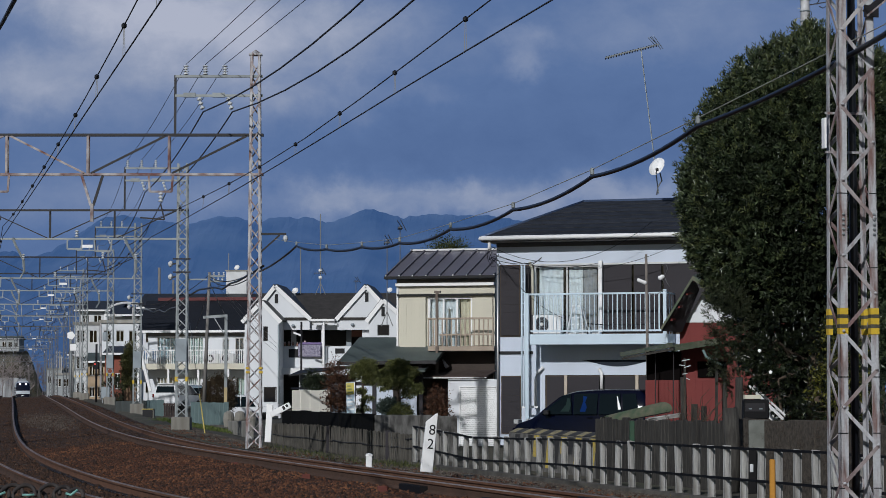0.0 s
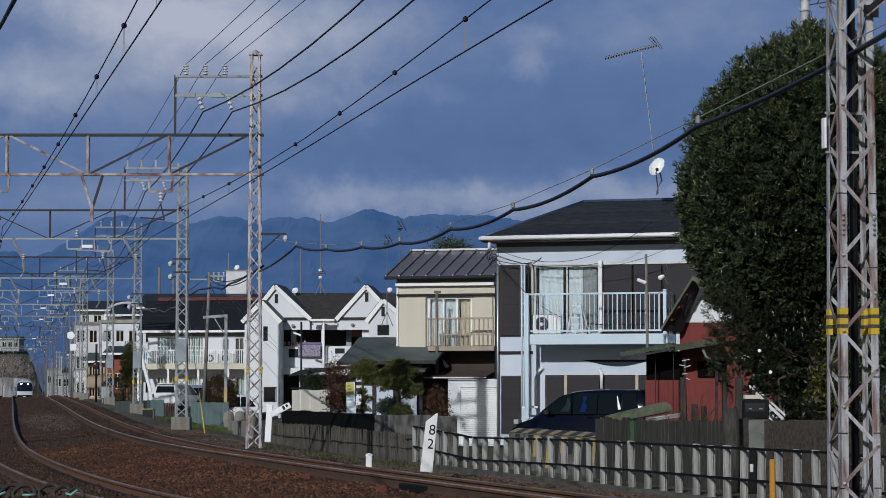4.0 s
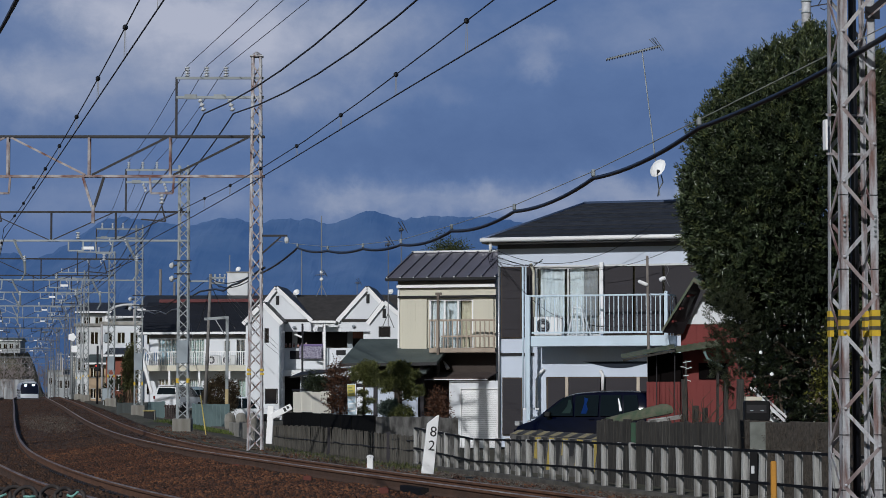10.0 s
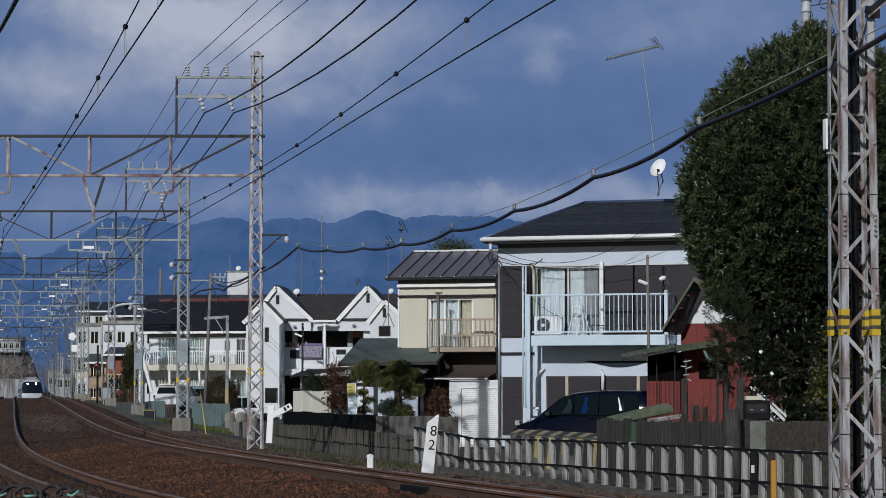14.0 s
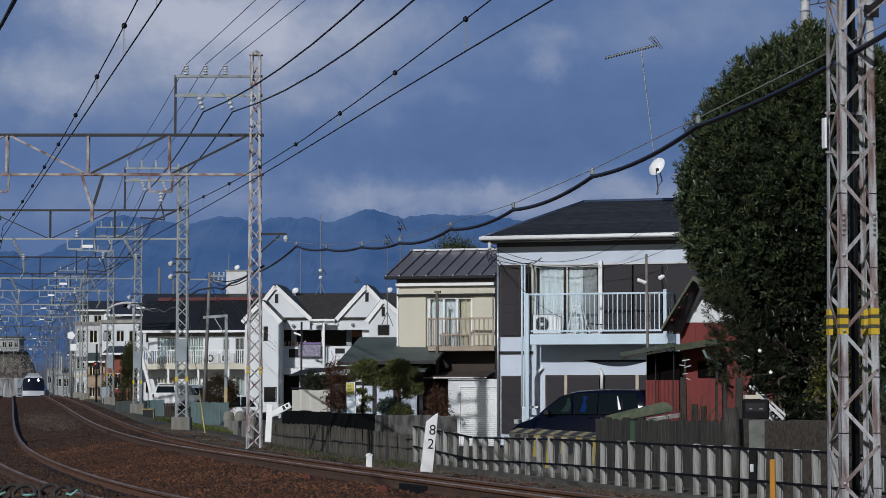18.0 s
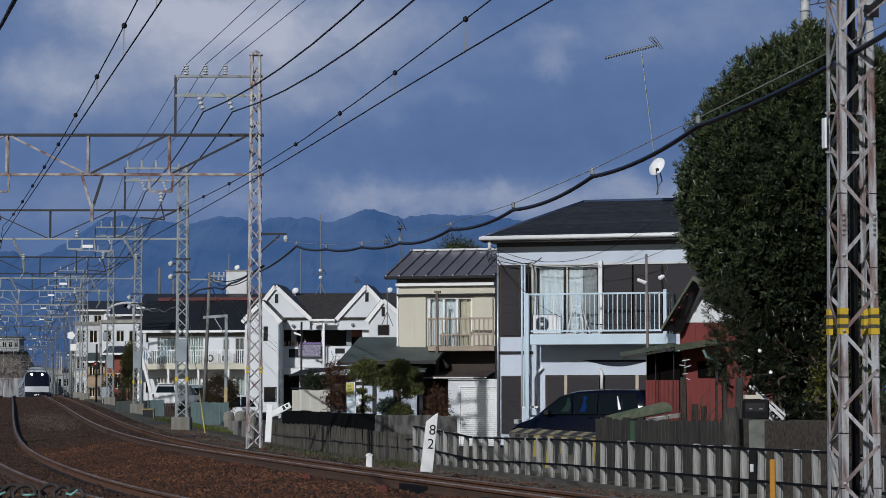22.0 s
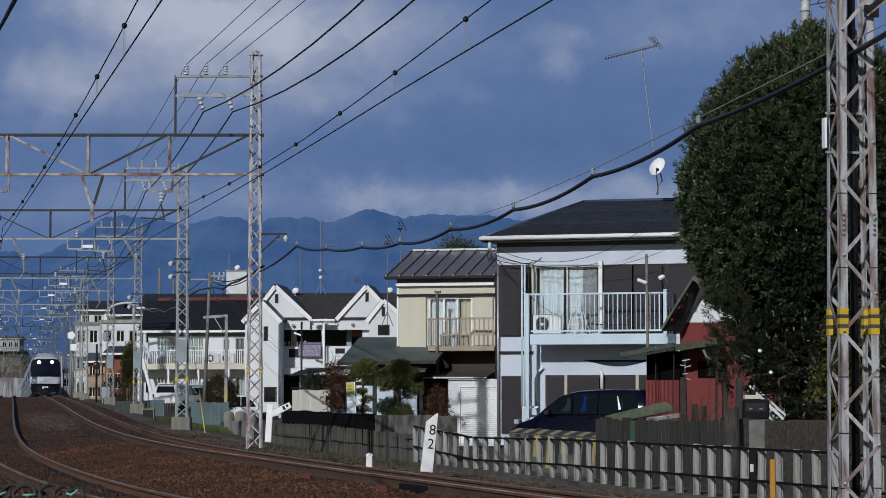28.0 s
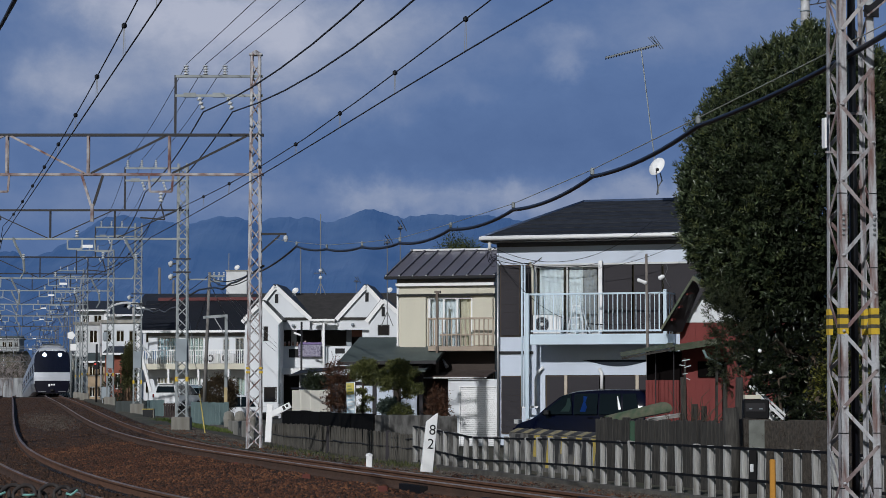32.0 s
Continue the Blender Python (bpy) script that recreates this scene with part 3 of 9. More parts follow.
# black hoses with teal clips at the near edge of the track
t = thing("hose_bundle", pose(*(-2.851, 17, 0.622)), "coiled black hoses with pale teal ties in a tangle", "hoses")
OLD_HOSE = mat("dusty_black_hose", (0.030, 0.026, 0.026), .8, var=.4, scale=30, bump=.1, second=(0.060, 0.050, 0.046), mix=.7)
rng = random.Random(5)
for i in range(7):
    cx, cz, r = -.24 + i * .085, rng.uniform(-.10, -.05), rng.uniform(.05, .075)
    pts = [(cx + r * math.cos(a * .35) * (1 + .1 * a / 18), .05 * math.sin(a * .5) + i * .02, cz + r * math.sin(a * .35)) for a in range(15)]
    tube("hose", pts, .0145, OLD_HOSE, t, n=8)
for i in (0, 2, 5):
    x = -.26 + i * .1
    tube("tie", [(x, -.10, -.03 + rng.uniform(-.02, .02)), (x + .035, -.11, -.05), (x + .08, -.10, -.04 + rng.uniform(-.02, .03))], .010, mat("teal_plastic", (0.20, 0.42, 0.38), .5), t)
for i in range(6):
    tube("hose", [(-.34 + i * .1, .05, -.5), (-.32 + i * .1, .05, -.25), (-.28 + i * .1, .03, -.08)], .015, OLD_HOSE, t, n=8)


# ---------- masts and gantries ----------
def lattice_mast(name, m, height, w0, w1, pitch, label, leg=.06, brace=.032, bands=(), material=None, detail=True, block=0.0, cap=False, group="catenary masts", parent=None, flange=(1, 1)):
    """A square tapering mast: four angle-iron legs, zigzag lattice on each face."""
    material = material or STEEL
    if parent is None:
        t = thing(name, m, label, "catenary mast", group)
    else:
        t = parent
    wd = lambda z: (w0 + (w1 - w0) * z / height) / 2
    for sx in (-1, 1):
        for sy in (-1, 1):
            a, b = wd(0), wd(height)
            vs, fs = [], []
            for (dx, dy, ex, ey) in ((0, 0, leg * flange[0 if sy < 0 else 1], .008), (0, 0, .008, leg)):
                o = len(vs)
                for z, w in ((0, a), (height, b)):
                    vs += [(sx * (w - dx), sy * (w - dy), z), (sx * (w - ex), sy * (w - dy), z), (sx * (w - ex), sy * (w - ey), z), (sx * (w - dx), sy * (w - ey), z)]
                fs += [tuple(i + o for i in f) for f in BOXF]
            if parent is None:
                mesh_ob("leg", vs, fs, material, t)
            else:
                ob = mesh_ob("leg", vs, fs, material, t)
                ob.matrix_basis = m
    n = int(height / pitch)
    segs = {0: [], 1: [], 2: [], 3: []}
    for i in range(n):
        z0, z1 = i * pitch, (i + 1) * pitch
        s = 1 if i % 2 else -1
        a, b = wd(z0) - leg * .35, wd(z1) - leg * .35
        segs[0].append(((s * a, -wd(z0), z0), (-s * b, -wd(z1), z1)))
        segs[1].append(((-s * a, wd(z0), z0), (s * b, wd(z1), z1)))
        segs[2].append(((-wd(z0), s * a, z0), (-wd(z1), -s * b, z1)))
        segs[3].append(((wd(z0), -s * a, z0), (wd(z1), s * b, z1)))
    for k, ss in segs.items():
        if detail:
            for p, q in ss:
                ob = bar("brace", p, q, brace, STEEL_RUST if material is STEEL and (len(t.children) * 7) % 5 < 3 else material, t, h=.008, up=((0, 1, 0) if k < 2 else (1, 0, 0)))
                if parent is not None:
                    ob.matrix_basis = m
        else:
            ob = bars("lattice_side", ss, brace, material, t)
            if parent is not None:
                ob.matrix_basis = m
    return t


OLIVE_BLACK = mat("worn_black_band_paint", (0.045, 0.040, 0.025), 0.7, var=0.3, scale=30, second=(0.11, 0.10, 0.08), mix=.7)


def add_bands(t, zs, h, wfun, leg, m=None, dark=0.0, flange=(1, 1)):
    for z in zs:
        for sx in (-1, 1):
            for sy in (-1, 1):
                w = wfun(z) / 2 + .004
                lx = leg * flange[0 if sy < 0 else 1]
                if dark and z != zs[-1]:
                    box("dark_band", (sx * w, sx * (w - lx - .006)), (sy * w, sy * (w - leg - .006)), (z + h + .001, z + dark - .001), OLIVE_BLACK, t, "dark painted band")
                ob = box("yellow_band", (sx * w, sx * (w - lx - .006)), (sy * w, sy * (w - leg - .006)), (z, z + h), YELLOW, t, "yellow painted band")
                if m is not None:
                    ob.matrix_basis = m


def insulator_stack(parent, p, n=4, r=.07, h=.30, down=False):
    prof = []
    s = -1 if down else 1
    for i in range(n):
        z = h * i / n
        prof += [(r * .35, z), (r, z + h / n * .35), (r, z + h / n * .55), (r * .35, z + h / n * .8)]
    prof = [(a, s * z) for a, z in prof]
    o = lathe("insulator", prof, CERAMIC, parent, "white porcelain insulator", n=8)
    o.matrix_basis = Matrix.Translation(p)
    return o


# the big mast by the near fence
near_mast = lattice_mast("catenary_mast", pose(3.32, 19.7, -.068, 0, 0, 10), 7.6, .345, .265, .305, "rust-streaked grey lattice steel mast with yellow warning bands", leg=.059, brace=.030, material=STEEL, flange=(1.12, .50))
add_bands(near_mast, (1.813, 1.893, 1.973), .05, lambda z: .345 - .08 * z / 7.6, .059, dark=.08, flange=(1.12, .50))
for z in (.58, 1.02, 1.47, 2.35, 2.95):      # dark steel straps round the front legs
    w = (.345 - .08 * z / 7.6) / 2 + .003
    for sx in (-1, 1):
        box("strap", (sx * w, sx * (w - .066)), (-w, -w + .06), (z - .004, z + .004), DARK_STEEL, near_mast)
k = 0
while k < 24:      # pale bolt heads where the lattice meets the legs
    z = k * .305 + .01
    w = (.345 - .08 * z / 7.6) / 2 + .004
    o = lathe("bolt", [(.013, 0), (.013, .010), (.006, .014)], STEEL, near_mast, n=6)
    o.matrix_basis = Matrix.Translation(((-1 if k % 2 == 0 else 1) * (w - .03), -w - .006, z)) @ pose(0, 0, 0, 90, 0, 0)
    k += 1
for z in (2.62, 2.66, 2.70, 2.74, 2.78):      # bolted splice plates
    for sx, sy in ((-1, -1), (1, -1)):
        w = (.345 - .08 * z / 7.6) / 2 + .006
        o = lathe("bolt", [(.012, 0), (.012, .012), (.006, .016)], STEEL_NEW, near_mast, n=6)
        o.matrix_basis = Matrix.Translation((sx * (w - .035), sy * w, z)) @ pose(0, 0, 0, 90, 0, 0)
for sx, sy in ((-1, -1), (1, -1)):
    w = (.345 - .08 * 2.7 / 7.6) / 2 + .002
    box("splice_plate", (sx * w, sx * (w - .066)), (sy * w, sy * (w - .008) - .004), (2.58, 2.82), STEEL, near_mast)
tube("cable", [(.05, .10, -.1), (.05, .10, 3.0), (.03, .08, 7.4)], .034, BLACK_RUBBER, near_mast, "thick black cable inside the mast")
box("white_tag", (-.215, -.195), (.02, .10), (3.33, 3.58), SIGN_WHITE, near_mast, "narrow white plate", c=.004)
for z in (3.62, 3.30):
    bar("bracket", (-.20, .05, z), (.12, .05, z), .018, STEEL, near_mast)
bar("arm", (.08, -.16, 4.42), (1.1, -.16, 5.25), .055, DARK_STEEL, near_mast)
# flange in paler steel: the arm's lit edge is put into the colour
bar("arm_flange", (.08, -.185, 4.39), (1.1, -.185, 5.22), .014, STEEL, near_mast)
box("arm_plate", (.06, .18), (-.19, -.175), (4.38, 4.48), DARK_STEEL, near_mast)

# the gantries along the line: distance, mast height, chord and arm heights
GANTRIES = [(59.7, -4.63, 9.55, 0), (82.7, -8.88, 9.0, 1), (113.0, -14.2, 9.05, 2), (141.0, -19.3, 8.9, 3), (169.0, -24.9, 9.0, 4), (197.0, -29.6, 9.0, 5), (225.0, -34.4, 9.0, 6),
            (253.0, -39.3, 9.0, 7), (285.0, -45.3, 9.0, 8), (320.0, -51.6, 9.0, 9), (360.0, -58.8, 9.0, 10)]
FEED = []       # where wires hang: (distance, two feeder points, three thin wire points)
for d, x, top, i in GANTRIES:
    gz = float(ground_level(d, x - float(track_x(d)))) + (.0 if i == 0 else .42)
    lift = float(rail_z(d)) - .115 if i > 2 else 0.0
    H = top - gz + lift
    sl = float(track_x(d + .5) - track_x(d - .5))
    yaw = math.degrees(math.atan(-sl)) * (0 if i < 2 else .5)
    clean = STEEL if i == 0 else STEEL_NEW if i < 6 else FAR_STEEL
    t = lattice_mast("catenary_gantry", pose(x, d, gz, 0, 0, yaw), H, .39 if i == 0 else .42, .25 if i == 0 else .36, .34 if i < 3 else .5,
                     "rust-stained lattice steel gantry carrying overhead wires" if i == 0 else "grey galvanised lattice gantry carrying overhead wires over both tracks",
                     leg=.062, brace=.034 if i < 3 else .045, material=clean, detail=i < 3, group="catenary gantries")
    t["category"] = "catenary gantry"
    base = gz
    dz = (0, .16, .13)[i] if i < 3 else .1
    zt, zl = 7.60 - dz - base + lift, 6.62 - dz - base + lift
    if i == 0:
        add_bands(t, (1.70 - base, 1.80 - base), .055, lambda z: .385, .066)
    elif i < 6:
        add_bands(t, (1.58 - base + lift,), .16, lambda z: .42, .066)
        part("footing", chamfer_box(-.32, .32, -.32, .32, -.75, .02, .03), CONCRETE, t, "square concrete footing")
    # beam over the tracks
    L1 = -10.15 if i == 0 else -9.0
    bw = .055
    low = STEEL_RUST if i == 0 else STEEL_NEW if i < 6 else FAR_STEEL
    for yy in (-.09, .09):
        box("top_chord", (L1, .2), (yy - .025, yy + .025), (zt - bw, zt), DARK_STEEL if i < 4 else low, t)
        box("bottom_chord", (L1, .2), (yy - .025, yy + .025), (zl - bw, zl), low, t)
        n = 5 if i == 0 else 4
        reach = 2.0 if i == 0 else 2.2
        for k in range(n):
            xa, xb = -.12 - reach * k, -.12 - reach * (k + 1)
            bar("post", (xb, yy, zl), (xb, yy, zt - bw), .055 if i == 0 else .04, DARK_STEEL if 1 <= i < 4 else low, t)
            za, zb = (zt - bw, zl) if k in (0, 1, 3) else (zl, zt - bw)
            if yy > 0:
                continue
            bar("diagonal", (xa - .08, yy, za), (xb + .08, yy, zb), .05 if i == 0 else .035, DARK_STEEL if k < 2 or 1 <= i < 4 else low, t)
    # far post of the gantry
    lattice_mast("far_post", pose(L1, 0, 0), H * .84, .39, .34, .5, "", leg=.06, brace=.045, material=clean, detail=False, parent=t)
    # feeder frame on top of the beam
    za1, za2 = 9.03 - base + lift - (.18 if i else 0), 8.55 - base + lift - (.12 if i else 0)
    xa = -1.98
    for z in (za1, za2):
        bar("cross_arm", (xa, 0, z), (.18, 0, z), .06, STEEL_NEW, t)
    bar("arm_post", (xa, 0, zt), (xa, 0, za1 + .03), .055, DARK_STEEL, t)
    thin, feed = [], []
    for xx in (-1.72, -1.24, -.76) if i != 1 else (-1.89, -1.41, -.93):
        insulator_stack(t, (xx, 0, za1 + .03), 4, .07 if i == 0 else .052, .26)
        thin.append((x + xx, d, base + za1 + .30))
    for xx in (-1.50, -.78):
        box("dead_end_plate", (xx - .28, xx + .02), (-.05, .05), (za2 - .04, za2 + .07), STEEL_NEW, t)
        o = insulator_stack(t, (xx + .10, 0, za2 - .04), 3, .065 if i == 0 else .05, .34, down=True)
        o.matrix_basis = o.matrix_basis @ pose(0, 0, 0, 0, -18, 0)
        feed.append((x + xx + .21, d, base + za2 - .40))
    FEED.append((d, feed, thin))
    # a V bracket between the tracks, and a hanging frame with insulator over each
    xm = float(track_x(d)) - float(second_off(d)) / 2 - x + (.13 if i == 0 else 0)
    for e in (-.26, .26) if i < 1 else ():
        bar("v_bracket", (xm + e, -.16, zl - bw), (xm + e * .12, -.16, zl - .80), .06, low if e < 0 else DARK_STEEL, t)
    if i < 1:
        bar("v_tip", (xm, -.16, zl - .76), (xm, -.16, zl - 1.20), .075, low, t)
    for off in (-.2, -float(second_off(d)) - .2):
        xc = float(track_x(d)) + off - x - (.11 if i else 0)
        for e in (-.27, .27):
            bar("hanging_frame", (xc + e * 1.1, -.16, zl - bw), (xc + e, -.16, zl - .46), .05, low, t)
        bar("hanging_frame", (xc - .27, -.16, zl - .46), (xc + .27, -.16, zl - .46), .05, low, t)
        insulator_stack(t, (xc, -.16, zl - .48), 3, .06, .26, down=True)
        bar("steady_arm", (xc, -.16, zl - .76), (xc + .1, -.16, zl - 1.15), .035, DARK_STEEL, t)
        bar("steady_arm", (xc - .5, -.16, zl - 1.1), (xc + .1, -.16, zl - 1.15), .035, DARK_STEEL, t)
        if 1 <= i < 9:      # bent pull-off tube, insulators and a small frame above the chord
            tube("pull_off_tube", [(xc + .75, -.2, zl), (xc + .85, -.2, zl - .25), (xc + 1.12, -.2, zl - .75), (xc + 1.15, -.2, zl - 1.15), (xc + 1.0, -.2, zl - 1.4)], .045, low, t, n=5)
            insulator_stack(t, (xc + 1.12, -.2, zl - .55), 3, .06, .22, down=True)
            insulator_stack(t, (xc - .9, -.1, zl + .02), 3, .075, .26)
            box("chord_plate", (xc - .7, xc - .35), (-.19, -.13), (zl - .34, zl - .24), SIGN_WHITE, t)
            bar("hanging_frame", (xc - 1.21, -.16, zl - .38), (xc - .71, -.16, zl - .38), .05, low, t)
            for e in (-1.21, -.71):
                bar("hanging_frame", (xc + e, -.16, zl - bw), (xc + e, -.16, zl - .38), .05, low, t)
    if i == 0:
        bar("lamp_arm", (.15, -.12, 5.119 - base), (.78, -.12, 5.119 - base), .05, DARK_STEEL, t)
        bar("lamp_brace", (.15, -.12, 4.673 - base), (.62, -.12, 5.091 - base), .04, DARK_STEEL, t)
        lathe("hook_insulator", [(.02, .0), (.05, -.03), (.06, -.10), (.03, -.16)], CERAMIC, t, "white hanging insulator", n=8, m=Matrix.Translation((.76, -.12, 5.091 - base)))
        box("cap_plate", (-.16, .16), (-.16, .16), (H, H + .03), clean, t)
        lathe("cap_point", [(.17, H + .03), (.02, H + .14)], clean, t, n=4)
    if i in (1, 2, 3):
        zb = {1: 2.25, 2: 2.29, 3: 2.55}[i] - base
        box("grey_plate", (-.19, .19), (-.26, -.235), (zb, zb + .78), GREY_BOX, t, "blank grey steel plate", c=.008)
    if i in (1, 2):
        for zz in (5.6, 5.15):
            bar("side_arm", (-.2, 0, zz - base), (-.34, 0, zz - base - .03), .05, DARK_STEEL, t)
            bar("step_bar", (-.30, -.22, zz - base + .14), (.30, -.22, zz - base + .14), .045, DARK_STEEL, t)
            o = lathe("bell_insulator", [(.03, 0), (.10, .04), (.11, .10), (.04, .17)], CERAMIC, t, "white bell insulator", n=8)
            o.matrix_basis = Matrix.Translation((-.32, 0, zz - base - .03)) @ pose(0, 0, 0, 0, -80, 0)
        bar("side_arm", (.2, 0, 5.05 - base), (.85, 0, 5.05 - base), .05, STEEL_NEW, t)


# ---------- wires ----------
def span(p, q, sag, n=14):
    p, q = Vector(p), Vector(q)
    return [p.lerp(q, k / n) - Vector((0, 0, sag * 4 * (k / n) * (1 - k / n))) for k in range(n + 1)]


def line_of(pts, sag):
    out = []
    for a, b in zip(pts, pts[1:]):
        out += span(a, b, sag)[(1 if out else 0):]
    return out


def wire(name, pts, r, material, label, group, n=5):
    return tagged(tube(name, pts, r, material, n=n), label, "overhead wire", group)


for k in range(2):
    pts = [(5.97 + k * .92, 14.0, (11.8, 12.09)[k])] + [f[1][k] for f in FEED[:10]]
    wire("feeder_wire", line_of(pts[:2], (1.5, 1.7)[k]) + line_of(pts[1:3], .2)[1:] + line_of(pts[2:], .45)[1:], .019, WIRE, "thick dark feeder wire slung from gantry to gantry", "feeder wires")
for k in range(3):
    pts = [(4.9 + k * .63, 14.0, 9.55)] + [f[2][k] for f in FEED[:10]]
    wire("thin_wire", line_of(pts[:2], .12) + line_of(pts[1:3], .15)[1:] + line_of(pts[2:], .4)[1:], .0085, WIRE, "thin grey wire on the topmost insulators", "thin wires")
wire("feeder_wire", span((-2.6, 15.0, 3.85), (-7.65, 40.0, 6.83), .05), .019, WIRE, "thick dark feeder wire beyond the second track", "feeder wires")
# contact and messenger wires, straight between the gantries
for sec in (False, True):
    hang = []
    for d in [6.0, 59.7] + [g_[0] for g_ in GANTRIES[1:10]]:
        if d < 60:
            x = (.2 - .226 * (d - 27)) - (3.75 - .003 * (d - 27) if sec else 0)
        else:
            x = float(track_x(d)) - .25 - (float(second_off(d)) if sec else 0)
        hang.append((x, d, 5.05 + (float(rail_z(d)) - .12 if d > 90 else 0)))
    droop = lambda y: 0.0 if sec else float(np.interp(y, [6, 25, 30, 35, 40, 45, 50, 55, 59.7], [0, 0, .006, .033, .050, .055, .045, .03, 0]))
    line = [Vector(hang[0]).lerp(Vector(hang[1]), k / 24) for k in range(24)] + [Vector(p) for p in hang[1:]]
    wire("contact_wire", [p - Vector((0, 0, droop(p.y))) for p in line], .0092, WIRE, "taut dark contact wire above the track", "contact wires")
    mess = []
    for j in range(len(hang) - 1):
        seg = []
        for k in range(13):
            s = k / 12
            p = Vector(hang[j]).lerp(Vector(hang[j + 1]), s)
            if j == 0:
                gap = max(.10, np.interp(p.y, [6, 20, 27, 30.7, 34.3, 38, 42, 46, 50, 54, 59.7], [.90, .55, .352, .25, .20, .155, .145, .13, .12, .14, .26] if sec else [.90, .55, .352, .25, .20, .15, .156, .19, .245, .30, .40])) - droop(p.y)
            else:
                gap = .10 + .16 * (2 * s - 1) ** 2
            seg.append(p + Vector((0, 0, gap)))
        mess += seg[(1 if mess else 0):]
    wire("messenger_wire", mess, .0082, WIRE, "dark messenger wire just above the contact wire", "messenger wires")
    m_y = np.array([p.y for p in mess])
    m_z = np.array([p.z for p in mess])
    for d0_ in (20.6, 23.6, 27.2, 31.0, 34.8, 38.6, 42.4, 46.2, 50.0, 54.0, 64.0, 69.0, 74.0, 79.0, 88, 94, 100, 106):
        d = d0_ - (0 if sec or d0_ > 60 else .42)
        s = [j for j in range(len(hang) - 1) if hang[j][1] <= d <= hang[j + 1][1]][0]
        c = Vector(hang[s]).lerp(Vector(hang[s + 1]), (d - hang[s][1]) / (hang[s + 1][1] - hang[s][1])) - Vector((0, 0, droop(d)))
        zt = float(np.interp(d, m_y, m_z))
        t = thing("dropper", Matrix.Translation(c), "short dropper with a black clamp between two wires", "dropper", "droppers")
        bar("rod", (-.012, 0, 0), (-.004, 0, zt - c.z), .007, GREY_WIRE, t)
        bar("rod", (.012, 0, .02), (.004, 0, zt - c.z), .006, GREY_WIRE, t)
        o = lathe("clamp", [(.012, -.032), (.031, -.016), (.031, .016), (.012, .032)], BLACK_RUBBER, t, n=8)
        o.matrix_basis = Matrix.Translation((0, 0, zt - c.z))
# black cable looped along its strand
CLAMPS = [(-4.45, 59.0, 4.22), (-3.16, 52.29, 4.44), (-2.3, 47.9, 4.12), (-1.46, 43.61, 3.91), (-.71, 39.77, 3.75), (.11, 35.56, 3.70), (.91, 31.45, 3.68), (1.69, 27.44, 3.76), (2.47, 23.44, 3.90), (3.475, 19.0, 4.14), (4.6, 14.0, 4.98)]
pts = []
for j, (a, b_) in enumerate(zip(CLAMPS, CLAMPS[1:])):
    pts += span(a, b_, .05 if j < 4 or j > 7 else .075, 10)[(1 if pts else 0):]
pts = [p - Vector((0, 0, .05)) for p in pts]
wire("signal_cable", pts, .024, BLACK_RUBBER, "thick black cable hanging in shallow loops from a strand", "", 8)
strand = [Vector(CLAMPS[1]) + Vector((0, 0, .03))] + [Vector(c) + Vector((0, 0, .03)) for c in CLAMPS[2:]]
wire("support_strand", [Vector((-4.1, 58.9, 4.95))] + strand, .0052, mat("pale_strand", (0.36, 0.36, 0.33), 0.5, 0.1, var=0.2, bump=0), "thin grey strand that holds a cable", "")
for c in CLAMPS[1:-2]:
    t = thing("cable_clamp", Matrix.Translation(c), "small pale clamp joining cable and strand", "cable clamp", "cable clamps")
    part("clip", chamfer_box(-.022, .022, -.04, .04, -.03, .05, .010), STEEL_NEW, t)


# ---------- sky and mountains ----------
# banks of cloud on the sky's sheet: place across, height, half breadth, half height, thickness
HIGH_CLOUDS = [(-546, 676, 200, 80, .50), (-760, 554, 100, 55, .36), (-372, 646, 170, 92, .28), (-229, 666, 180, 75, .27), (-474, 560, 290, 92, .25), (-270, 533, 123, 72, .10),
               (-86, 646, 143, 72, .14), (149, 636, 56, 23, .26), (160, 593, 41, 23, .26), (344, 666, 190, 60, .16), (-50, 538, 61, 20, .08), (-229, 533, 51, 31, .08), (540, 676, 160, 70, .13), (-741, 640, 51, 41, -.10), (-690, 700, 130, 50, .26), (-420, 705, 160, 40, .14)]
LOW_CLOUDS = [(119, 347, 338, 34, .29), (-229, 354, 72, 29, .26), (57, 349, 72, 26, .12), (-4, 361, 41, 18, .08), (354, 359, 153, 36, .22), (-640, 340, 266, 52, .18), (-413, 354, 72, 41, .14), (-127, 334, 123, 26, .18), (16, 451, 430, 61, -.06)]


